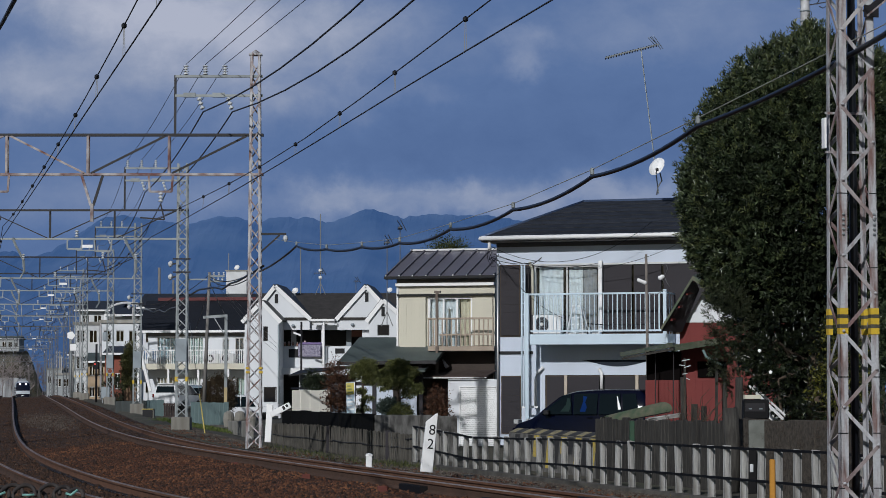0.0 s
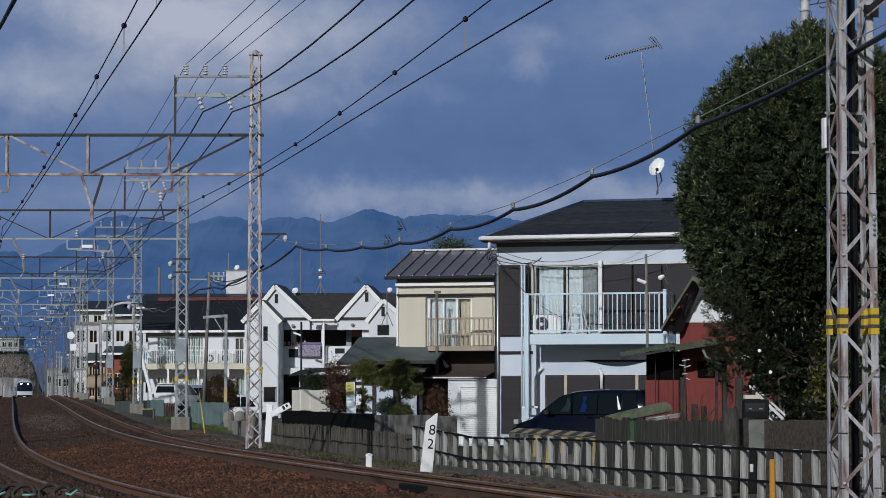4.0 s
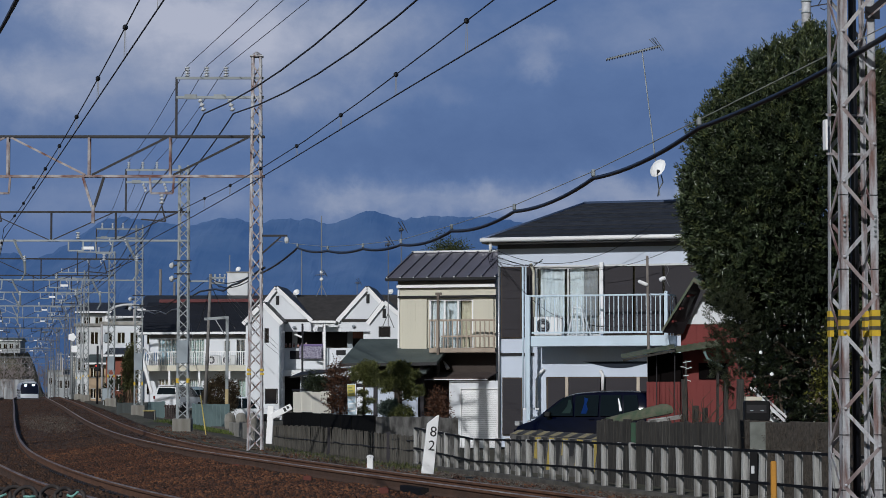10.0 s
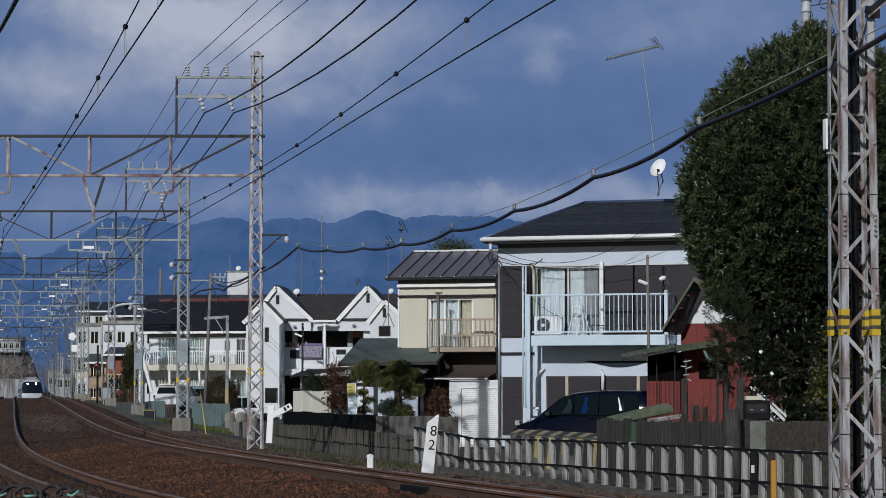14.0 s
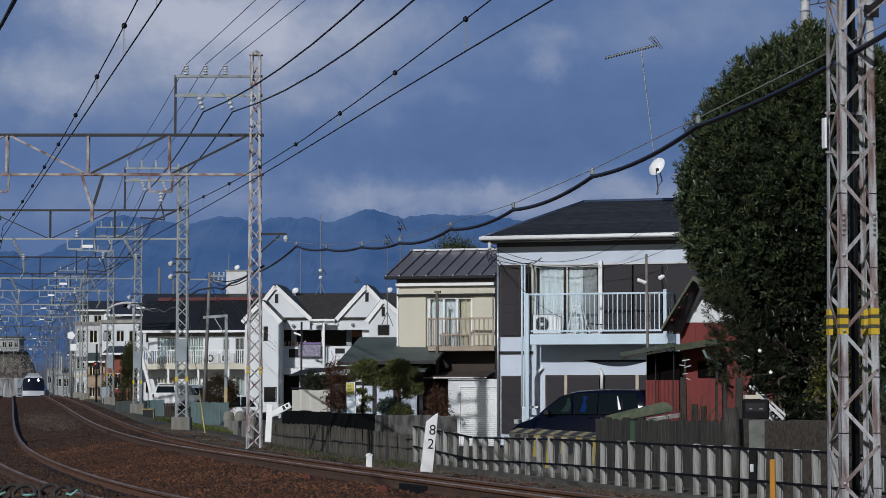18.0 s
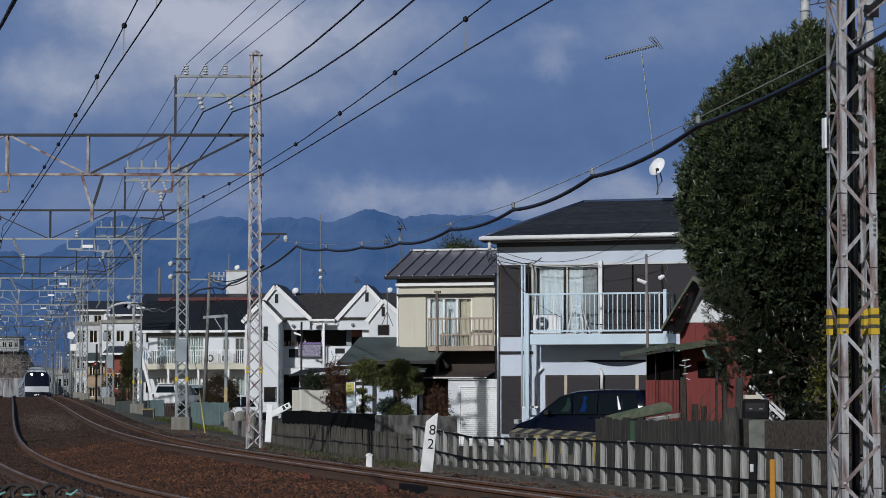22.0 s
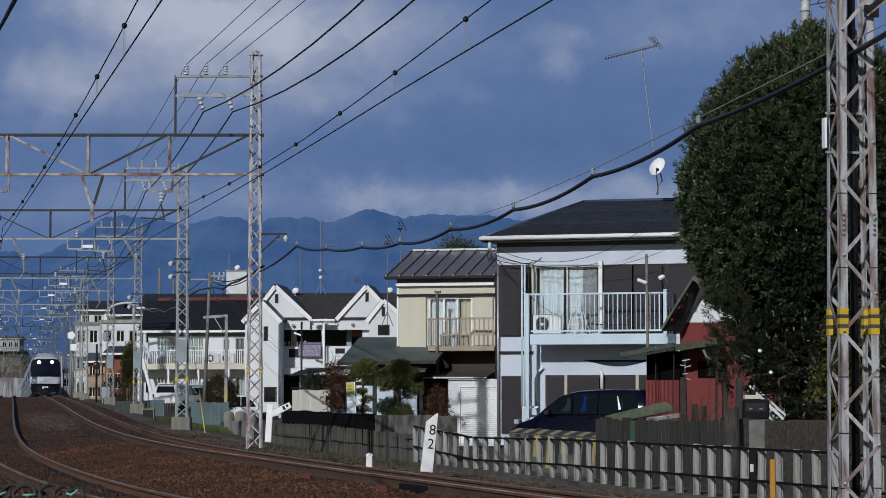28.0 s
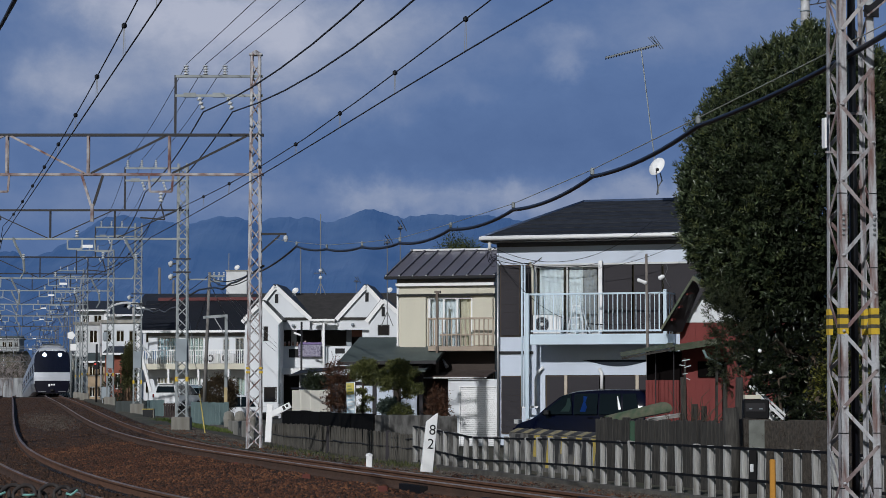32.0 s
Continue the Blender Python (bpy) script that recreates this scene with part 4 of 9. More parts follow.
def sky_material():
    m = bpy.data.materials.new("drifting_cloud_sky")
    m.use_nodes = True
    N, L = m.node_tree.nodes, m.node_tree.links
    N.remove(N["Principled BSDF"])
    tc = N.new("ShaderNodeTexCoord")

    def noise_of(scale, det, rough, sx, sz, off):
        mp = N.new("ShaderNodeMapping")
        mp.inputs["Scale"].default_value = (sx, sx, sz)
        mp.inputs["Location"].default_value = off
        mp.inputs["Rotation"].default_value = (0, radians(18), 0)
        L.new(tc.outputs["Object"], mp.inputs["Vector"])
        n = N.new("ShaderNodeTexNoise")
        n.inputs["Scale"].default_value, n.inputs["Detail"].default_value, n.inputs["Roughness"].default_value = scale, det, rough
        n.inputs["Distortion"].default_value = 0.25
        L.new(mp.outputs["Vector"], n.inputs["Vector"])
        return n.outputs["Fac"]

    def math_(op, a, b):
        x = N.new("ShaderNodeMath")
        x.operation = op
        for i, v in enumerate((a, b)):
            if isinstance(v, (int, float)):
                x.inputs[i].default_value = v
            else:
                L.new(v, x.inputs[i])
        return x.outputs[0]

    def mix_of(op, a, b):
        x = N.new("ShaderNodeVectorMath")
        x.operation = op
        for k, v in enumerate((a, b)):
            if isinstance(v, tuple):
                x.inputs[k].default_value = v
            else:
                L.new(v, x.inputs[k])
        return x

    # ragged edges: the places are pushed about by noise before the banks are laid out
    push = N.new("ShaderNodeTexNoise")
    push.inputs["Scale"].default_value, push.inputs["Detail"].default_value, push.inputs["Roughness"].default_value = 1 / 95, 7, .62
    L.new(tc.outputs["Object"], push.inputs["Vector"])
    shift = mix_of("MULTIPLY", mix_of("SUBTRACT", push.outputs["Color"], (.5, .5, .5)).outputs["Vector"], (190, 0, 105))
    at = mix_of("ADD", tc.outputs["Object"], shift.outputs["Vector"]).outputs["Vector"]
    flat = mix_of("MULTIPLY", at, (1, 0, 1)).outputs["Vector"]
    cover = None
    for x, z, sx, sz, amp in HIGH_CLOUDS + LOW_CLOUDS:
        off = mix_of("MULTIPLY", mix_of("SUBTRACT", flat, (x, 0, z)).outputs["Vector"], (1 / sx, 1, 1 / sz)).outputs["Vector"]
        d2 = mix_of("DOT_PRODUCT", off, off).outputs["Value"]
        bank = math_("MULTIPLY", math_("POWER", 2.718, math_("MULTIPLY", d2, -1.0)), amp)
        cover = bank if cover is None else math_("ADD", cover, bank)
    fine = noise_of(1 / 110, 7, .6, 1, 1.6, (10, 0, 90))
    puff = noise_of(1 / 300, 5, .55, 1, 1.8, (60, 0, 20))
    grain = math_("ADD", math_("MULTIPLY", math_("SUBTRACT", fine, .5), .72), math_("MULTIPLY", math_("SUBTRACT", puff, .5), .30))
    cover = math_("ADD", math_("ADD", cover, .155), math_("MULTIPLY", grain, math_("ADD", math_("MULTIPLY", cover, 1.15), .30)))
    cr = N.new("ShaderNodeValToRGB")
    e = cr.color_ramp.elements
    e[0].position, e[0].color = .0, (0.082, 0.140, 0.292, 1)
    e[1].position, e[1].color = .95, (0.48, 0.50, 0.59, 1)
    e.new(.18).color = (0.120, 0.190, 0.36, 1)
    e.new(.40).color = (0.20, 0.262, 0.415, 1)
    e.new(.62).color = (0.31, 0.355, 0.475, 1)
    L.new(cover, cr.inputs["Fac"])
    em = N.new("ShaderNodeEmission")
    em.inputs["Strength"].default_value = 1.0
    L.new(cr.outputs["Color"], em.inputs["Color"])
    L.new(em.outputs["Emission"], N["Material Output"].inputs["Surface"])
    return m


vs, fs = [], []
R, K = 4400, 40
for i in range(K + 1):
    a = radians(-62 + 124 * i / K)
    for z in (-60, 400, 900, 1700, 2900):
        vs.append((R * math.sin(a), R * math.cos(a), z))
for i in range(K):
    for k in range(4):
        o = i * 5 + k
        fs.append((o, o + 5, o + 6, o + 1))
cloud_sheet = mesh_ob("backdrop_sky", vs, fs, sky_material())
tagged(cloud_sheet, "blue sky with drifting grey-white clouds", "sky", kind="structure")
cloud_sheet.visible_shadow = False

HAZE = bpy.data.materials.new("hazy_blue_mountain")
HAZE.use_nodes = True
N, L = HAZE.node_tree.nodes, HAZE.node_tree.links
b_ = N["Principled BSDF"]
b_.inputs["Roughness"].default_value = 1.0
tc = N.new("ShaderNodeTexCoord")
nz = N.new("ShaderNodeTexNoise")
nz.inputs["Scale"].default_value, nz.inputs["Detail"].default_value = .012, 8
L.new(tc.outputs["Object"], nz.inputs["Vector"])
cr = N.new("ShaderNodeValToRGB")
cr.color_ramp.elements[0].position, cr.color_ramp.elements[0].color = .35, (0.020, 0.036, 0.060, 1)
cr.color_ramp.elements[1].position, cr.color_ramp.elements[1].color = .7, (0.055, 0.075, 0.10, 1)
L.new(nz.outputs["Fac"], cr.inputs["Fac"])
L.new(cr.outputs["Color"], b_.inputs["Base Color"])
# blue emission stands in for the haze of distance
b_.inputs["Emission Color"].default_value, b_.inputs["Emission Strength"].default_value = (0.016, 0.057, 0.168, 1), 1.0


def ridge(name, dist, knots, rough, seed, label, shade):
    """A mountain range: a slope of many folds that rises away from the viewer up to its crest."""
    xs, hs = [k[0] for k in knots], [k[1] for k in knots]
    top = polyline_curve(xs, hs)
    nx, ny = 620, 22
    vs = []
    for i in range(nx + 1):
        x = xs[0] + (xs[-1] - xs[0]) * i / nx
        for k in range(ny + 1):
            s = k / ny
            f = noise.ridged_multi_fractal(Vector((x * .006, s * 1.6, seed)), 1.0, 2.1, 6, 1.0, 2.0)
            f2 = noise.fractal(Vector((x * .05, s * 8, seed)), 1.0, 2.0, 5)
            h = float(top(x)) * (s ** .85) + (f - 1.1) * rough * (.25 + s * (1 - s) * 4 * .9) + f2 * 4.5 * max(0, s * 4 - 3)
            vs.append((x, dist - (1 - s) * 600, h * min(1, s * 6) - 20))
    fs = [(i * (ny + 1) + k, (i + 1) * (ny + 1) + k, (i + 1) * (ny + 1) + k + 1, i * (ny + 1) + k + 1) for i in range(nx) for k in range(ny)]
    return tagged(mesh_ob(name, vs, fs, shade, smooth=False), label, "mountains", kind="structure")


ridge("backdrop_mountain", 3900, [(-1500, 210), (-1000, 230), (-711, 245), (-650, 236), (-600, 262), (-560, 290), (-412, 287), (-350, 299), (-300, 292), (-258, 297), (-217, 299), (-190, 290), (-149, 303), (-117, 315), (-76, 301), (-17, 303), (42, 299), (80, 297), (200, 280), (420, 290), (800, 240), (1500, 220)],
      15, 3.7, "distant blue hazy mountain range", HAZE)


# ---------- fences along the line ----------
def along(pts, step, start=0.0):
    """Points every step metres along a line of (x, y), with the heading."""
    out, left = [], start
    for (x0, y0), (x1, y1) in zip(pts, pts[1:]):
        l = math.hypot(x1 - x0, y1 - y0)
        while left <= l:
            s = left / l
            out.append((x0 + (x1 - x0) * s, y0 + (y1 - y0) * s, math.atan2(y1 - y0, x1 - x0)))
            left += step
        left -= l
    return out


# concrete posts with two black rails
FA = [-0.697, 60.0], [0.209, 56.2], [0.709, 54.5], [2.41, 48.0], [4.251, 41.0], [5.5, 35.0], [6.228, 31.3]
fence_dz = lambda y: float(np.interp(y, [31.3, 35, 41, 48, 54.5, 56.2, 60], [0, 0, -.045, -.082, -.17, -.10, 0]))
fence = thing("post_fence", pose(0, 0, 0), "low fence of weathered grey concrete posts with two black rails", "fence")
post = None
rng = random.Random(3)
for x, y, h in along(FA, .817, .069):
    zb = -.52 + fence_dz(y)
    if post is None:
        bm_ = chamfer_box(-.055, .055, -.058, .022, 0, .945, .010)
        back_ = chamfer_box(-.055, .020, .020, .062, 0, .935, .008)
        tmp_ = bpy.data.meshes.new("flange")
        back_.to_mesh(tmp_)
        bm_.from_mesh(tmp_)
        bpy.data.meshes.remove(tmp_)
        post = part("post", bm_, POST_CONC, fence)
    else:
        o = new("post", post.data)
        o.parent = fence
        post = o
    post.matrix_basis = pose(x, y, zb + rng.uniform(-.03, .02), rng.uniform(-1.5, 1.5), rng.uniform(-1.2, 1.2), math.degrees(h) + rng.uniform(-5, 5))
for z in (.40, -.09):
    for a, b2 in zip(FA, FA[1:]):
        bar("rail", (a[0] - .03, a[1] - .10, z + fence_dz(a[1])), (b2[0] - .03, b2[1] - .10, z + fence_dz(b2[1])), .04, RAIL_BLACK, fence, h=.040)
# kerb below it
t = thing("kerb", pose(0, 0, 0), "low mossy concrete kerb along the fence foot", "kerb", kind="structure")
for a, b2 in zip(FA, FA[1:]):
    bar("kerb_stone", (a[0], a[1] - .35, -.56), (b2[0], b2[1] - .35, -.56), .25, CONCRETE_DARK, t, h=.2)

# dark wooden picket fence
FB = [-6.131, 84.0], [-3.247, 72.0], [-1.409, 64.5], [-0.652, 61.0]
pf = thing("picket_fence", pose(0, 0, 0), "old dark wooden picket fence with uneven boards", "fence")
pk = None
for x, y, h in along(FB, .098):
    if pk is None:
        pk = part("picket", chamfer_box(-.031, .031, -.016, .016, 0, .80, .006), PICKET, pf)
    else:
        o = new("picket", pk.data)
        o.parent = pf
        pk = o
    pk.matrix_basis = pose(x, y, -.60 + rng.uniform(-.04, .02) + .03 * math.sin(x * 1.3), rng.uniform(-3, 3), rng.uniform(-2.5, 2.5), math.degrees(h) + rng.uniform(-12, 12))
for n_, (a, b2) in enumerate(zip(FB, FB[1:])):
    pts = [(a[0] + (b2[0] - a[0]) * q / 6, a[1] + (b2[1] - a[1]) * q / 6 - .07, -.22 + .02 * math.sin(q * 2.1 + n_ * 2) + .012 * n_) for q in range(7)]
    tube("rail", pts, .020, BLACK_MET, pf, n=6)
    if n_ == 2:
        tube("rail", [(x, y, z + .24) for x, y, z in pts], .020, BLACK_MET, pf, n=6)
for x, y, h in along(FB, 8.2, 11.6):
    bar("fence_post", (x, y - .08, -.7), (x, y - .08, .22), .11, DARK_PANEL, pf)


def slab_wall(name, a, b2, z0, z1, th, material, label, cat, n=0, pname="panel", gap=.012):
    """A straight wall from a to b2, in n pieces where pieces show."""
    l = math.hypot(b2[0] - a[0], b2[1] - a[1])
    t = thing(name, pose(a[0], a[1], 0, 0, 0, math.degrees(math.atan2(b2[1] - a[1], b2[0] - a[0]))), label, cat, kind="structure" if cat == "wall" else "")
    if not n:
        part("body", chamfer_box(0, l, 0, th, z0, z1, .02), material, t)
    else:
        for k in range(n):
            dz = rng.uniform(-.05, .02) if n > 20 else rng.uniform(-.025, .02)
            part(pname, chamfer_box(l * k / n + gap, l * (k + 1) / n - gap, rng.uniform(-.01, .01), th, z0, z1 + dz, .012), material, t)
    return t


slab_wall("board_wall", (-5.38, 81.5), (-1.967, 68.8), -.6, 0.622, .08, mat("black_board", (0.006, 0.006, 0.006), .9, var=.3, scale=4, spec=.08), "black stained board wall above the picket fence", "board wall", 9, "board")
slab_wall("concrete_wall", (-1.929, 68.6), (0.234, 63.0), -.6, 0.612, .15, mat("mottled_garden_concrete", (0.17, 0.165, 0.155), .95, var=.5, scale=9, bump=.3, second=(0.045, 0.042, 0.038), mix=1.0), "stained grey concrete garden wall", "wall", 5, "block")
# black and yellow striped concrete kerb wall
sw = slab_wall("striped_wall", (1.55, 57.5), (3.225, 51.0), -.6, 0.3, .22, mat("grey_kerb_concrete", (0.17, 0.165, 0.155), .95, var=.4, scale=20, bump=.3, second=(0.08, 0.075, 0.068), mix=.9), "concrete wall with faded black and yellow slanting stripes", "wall")
FADED_Y = mat("faded_yellow_paint", (0.60, 0.44, 0.07), .8, var=.4, scale=34, bump=.2, second=(0.30, 0.25, 0.12), mix=.8)
FADED_K = mat("faded_black_paint", (0.022, 0.022, 0.024), .8, var=.3, scale=16, second=(0.055, 0.052, 0.048), mix=.8)
wl = 8.0
zt = 0.3
mesh_ob("coping", [(0, 0, zt), (7.9, 0, zt), (7.9, .2, zt + .095), (0, .2, zt + .095), (0, .2, zt), (7.9, .2, zt)], [(0, 1, 2, 3), (3, 2, 5, 4), (0, 3, 4), (1, 5, 2), (0, 4, 5, 1)], CONCRETE_DARK, sw)
OCHRE_CONC = mat("ochre_stained_concrete", (0.30, 0.25, 0.12), .9, var=.4, scale=30, bump=.2, second=(0.16, 0.15, 0.125), mix=.9)
for k in range(11):
    for mm, o in ((FADED_Y, 0.0), (FADED_K, .52)):
        x = .05 + k * 1.04 + o
        if x > wl - .4:
            continue
        zt = 0.3
        if mm is FADED_K or k in (2, 3, 4, 5, 6):
            low = (.75, .75, .52, .75, .40, .62, .70)[k % 7]
            panel("stripe", [(x - .28 * low, -.004, zt - low), (x + .36 - .28 * low, -.004, zt - low), (x + .40, -.004, zt - .03), (x, -.004, zt - .03)], .003, mm, sw)
        panel("stripe_top", [(x, 0, zt + .004), (x + .42, 0, zt + .004), (x + .48, .2, zt + .10), (x + .06, .2, zt + .10)], .003, OCHRE_CONC if mm is FADED_Y else mm, sw)
# weathered plank fence and overgrown wall
slab_wall("plank_fence", (3.127, 50.2), (5.278, 43.5), -.55, 0.734, .05, OLD_WOOD, "weathered grey upright plank fence", "plank fence", 42, "plank", .003)
slab_wall("block_wall", (5.278, 43.5), (6.923, 36.5), -.55, 0.778, .16, mat("rough_brown_wall", (0.085, 0.072, 0.058), .95, var=.5, scale=44, bump=.8, bscale=28, second=(0.032, 0.026, 0.021), mix=.9), "rough stained wall overgrown with dry creeper", "wall", 6, "block", .004)
t = thing("gate_post", pose(5.098, 43.0, -.5), "thick weathered timber gate post", "post")
tube("post", [(0, 0, 0), (.02, 0, .6), (-.02, 0, 0.981 + .5)], .14, OLD_WOOD, t, n=9, taper=.14)
# added black block: the dark of a wall opening is in its colour
t = thing("dark_niche", pose(5.326, 42.2, -.5), "black block for a dark opening low in the wall", "box")
part("box", chamfer_box(-.09, .09, -.1, .1, 0, 0.274 + .5, .01), RAIL_BLACK, t)
part("lamp_glass", chamfer_box(-.03, .03, -.13, -.10, .38, .52, .01), CERAMIC, t)
t = thing("concrete_slab", pose(5.477, 42.3, -.5), "smooth grey-green concrete slab in the wall", "slab")
part("slab", chamfer_box(-.17, .17, -.03, .03, 0, 0.771 + .5, .01), mat("grey_green_concrete", (0.17, 0.18, 0.165), .9, var=.3, scale=14, second=(0.09, 0.095, 0.085), mix=.8), t)
t = thing("green_post", pose(3.742, 48.2, -.5), "narrow green painted steel post in the fence", "post")
part("post", chamfer_box(-.05, .05, -.05, .05, 0, 0.686 + .5, .01), mat("green_paint", (0.02, 0.08, 0.04), .7, scale=20, second=(0.03, 0.03, 0.025), mix=.6), t)
t = thing("orange_marker", pose(3.714, 27.5, -.55), "upright orange plastic marker post", "marker post")
part("post", chamfer_box(-.032, .032, -.03, .03, 0, 0.517 + .55, .012), ORANGE, t)


# ---------- line-side signs ----------
def glyph(text, size, material, parent, m, name="digit"):
    cu = bpy.data.curves.new(name, "FONT")
    cu.body, cu.size, cu.extrude, cu.align_x, cu.align_y = text, size, .002, "CENTER", "CENTER"
    tmp = bpy.data.objects.new(name, cu)
    scene.collection.objects.link(tmp)
    me = bpy.data.meshes.new_from_object(tmp.evaluated_get(bpy.context.evaluated_depsgraph_get()))
    bpy.data.objects.remove(tmp)
    me.materials.append(material)
    ob = new(name, me)
    ob.parent, ob.matrix_basis = parent, m
    return ob


s0 = (-0.255, 38, 0.017)
sign = thing("distance_post", pose(*s0, 0, 5.5, 14), "leaning white enamel post with black figures 8 and 2", "line-side sign")
hh = .93
bm = bmesh.new()
prof = [(-.105, 0), (.105, 0), (.105, hh), (-.04, hh - .10), (-.075, hh - .17)]
prof = [(-.105, 0), (.09, 0), (.09, hh), (.06, hh - .015), (-.085, hh - .15)]
fv = [bm.verts.new((x, -.03, z)) for x, z in prof]
bv = [bm.verts.new((x, .03, z)) for x, z in prof]
bm.faces.new(fv)
bm.faces.new(bv[::-1])
for i in range(5):
    bm.faces.new((fv[(i + 1) % 5], fv[i], bv[i], bv[(i + 1) % 5]))
bmesh.ops.bevel(bm, geom=bm.edges[:], offset=.008, segments=1, affect="EDGES")
part("board", bm, SIGN_WHITE, sign)
glyph("8", .225, INK, sign, pose(.02, -.033, .655, 90, 0, 0))
glyph("2", .225, INK, sign, pose(.012, -.033, .435, 90, 0, 0))

s0 = (-4.133, 57.5, 0.062)
t = thing("gradient_post", pose(*s0, 0, 3, 0), "white gradient post with a tilted white arm", "line-side sign")
part("post", chamfer_box(-.075, .075, -.05, .05, 0, .90, .012), SIGN_WHITE, t)
arm = part("arm", chamfer_box(-.02, .50, -.09, -.055, -.072, .072, .01), SIGN_WHITE, t)
arm.matrix_basis = pose(.05, 0, .66, 0, -30, 0)
for k in range(2):
    o = box("dark_bar", (.30 + k * .09, .36 + k * .085), (-.094, -.0905), (-.045 + k * .03, .05), INK, arm)
s0 = (-1.305, 43, -0.013)
t = thing("boundary_stone", pose(*s0), "small white-capped boundary post", "boundary post")
bm = chamfer_box(-.055, .055, -.05, .05, -.1, .15, .01)
part("post", bm, SIGN_WHITE, t)
lathe("cap", [(.07, .15), (.05, .185), (.0, .20)], SIGN_WHITE, t, n=4)
# yellow stay-wire cover
p, q = (-8.024, 80, 1.3), (-7.616, 78, -0.145)
t = thing("stay_wire", pose(0, 0, 0), "yellow plastic cover on a stay wire", "stay wire")
tube("cover", [q, Vector(q).lerp(Vector(p), .9)], .021, mat("faded_yellow_plastic", (0.55, 0.44, 0.12), .6, var=.3, scale=20), t)
tube("strand", [Vector(q).lerp(Vector(p), .9), Vector(q).lerp(Vector(p), 2.6)], .008, GREY_WIRE, t)

# teal sheet fence and low wall by the grass patch
slab_wall("teal_fence", (-10.367, 100.0), (-8.568, 97.0), -.3, 0.8, .05, TEAL, "pale teal corrugated sheet fence", "sheet fence", 9, "sheet", .01)
slab_wall("low_wall", (-15.881, 118.0), (-13.87, 114.0), -.3, 0.78, .05, mat("dark_grey_green_wall", (0.075, 0.088, 0.086), .9, var=.4, scale=9, bump=.2, second=(0.045, 0.05, 0.047), mix=.8, streak=True), "dark grey-green stained garden wall", "wall", 5, "panel", .006)
slab_wall("teal_fence", (-13.87, 114.0), (-12.861, 112.0), -.3, 0.825, .05, TEAL, "faded teal sheet fence beside the mast foot", "sheet fence", 3, "sheet", .01)
slab_wall("low_wall", (-12.498, 103.0), (-7.784, 92.0), -.5, -0.078, .2, CONCRETE_DARK, "low stained concrete retaining wall", "wall", 7, "block", .006)
slab_wall("low_wall", (-7.95, 90.0), (-6.797, 85.0), -.5, 0.179, .2, CONCRETE, "low pale concrete wall", "wall", 2, "block", .006)
t = thing("slat_fence", pose(-12.83, 111.9, -.2, 0, 0, -20), "low dark brown slatted wooden fence", "fence")
BROWN_SLAT = mat("dark_brown_slat", (0.055, 0.038, 0.036), .9, var=.4, scale=30, streak=True)
for k in range(8):
    part("slat", chamfer_box(k * .082, k * .082 + .052, 0, .03, 0, .90 - .02 * (k % 2), .006), BROWN_SLAT, t)
for z in (.25, .80):
    box("rail", (-.02, .65), (-.03, -.002), (z, z + .06), BROWN_SLAT, t)
t = thing("trackside_cabinet", pose(-12.837, 106.0, float(ground_level(106.0, 4))), "dark trackside cabinet with a yellow top edge", "cabinet")
part("body", chamfer_box(-.22, .22, -.2, .2, 0, .46, .02), BLACK_MET, t)
part("lid", chamfer_box(-.26, .26, -.24, .24, .46, .50, .01), mat("faded_yellow_edge", (0.45, 0.36, 0.12), .7, var=.3, scale=20), t)
part("end_panel", chamfer_box(.225, .27, -.22, .22, 0, .46, .01), CONCRETE, t)


# ---------- house with the balcony ----------
# ridge caps: the sky's reflection is put into a blue base colour
RIDGE_METAL = mat("sky_tinted_ridge_metal", (0.10, 0.14, 0.24), .35, .5, var=.15, bump=.03)


def hip_roof(t, x0, x1, y0, y1, ze, rise, ridge_in, material, thick=.12, courses=0):
    """Four slopes over a rectangle; the ridge runs along x."""
    ym = (y0 + y1) / 2
    A, B, C, D_ = (x0, y0, ze), (x1, y0, ze), (x1, y1, ze), (x0, y1, ze)
    R1, R2 = (x0 + ridge_in, ym, ze + rise), (x1 - ridge_in, ym, ze + rise)
    roof = new("roof")
    roof.parent = t
    for pts in ((A, B, R2, R1), (B, C, R2), (C, D_, R1, R2), (D_, A, R1)):
        panel("slope", pts, thick, material, roof)
    if courses:
        for k in range(courses):       # courses of slate on the slope that shows
            s0, s1 = k / courses, (k + 1.0) / courses
            lerp = lambda P, Q, s: tuple(a + (b - a) * s for a, b in zip(P, Q))
            a, b2, c2, d2 = lerp(A, R1, s0), lerp(B, R2, s0), lerp(B, R2, s1), lerp(A, R1, s1)
            up = Vector((0, -rise, (ym - y0))).normalized() * .016
            up2 = up * .15
            panel("slate_course", [Vector(a) + up, Vector(b2) + up, Vector(c2) + up2, Vector(d2) + up2], .012, material, roof)
    tube("ridge_cap", [R1, R2], .06, RIDGE_METAL, roof)
    tube("hip_cap", [A, R1], .05, RIDGE_METAL, roof)
    return roof


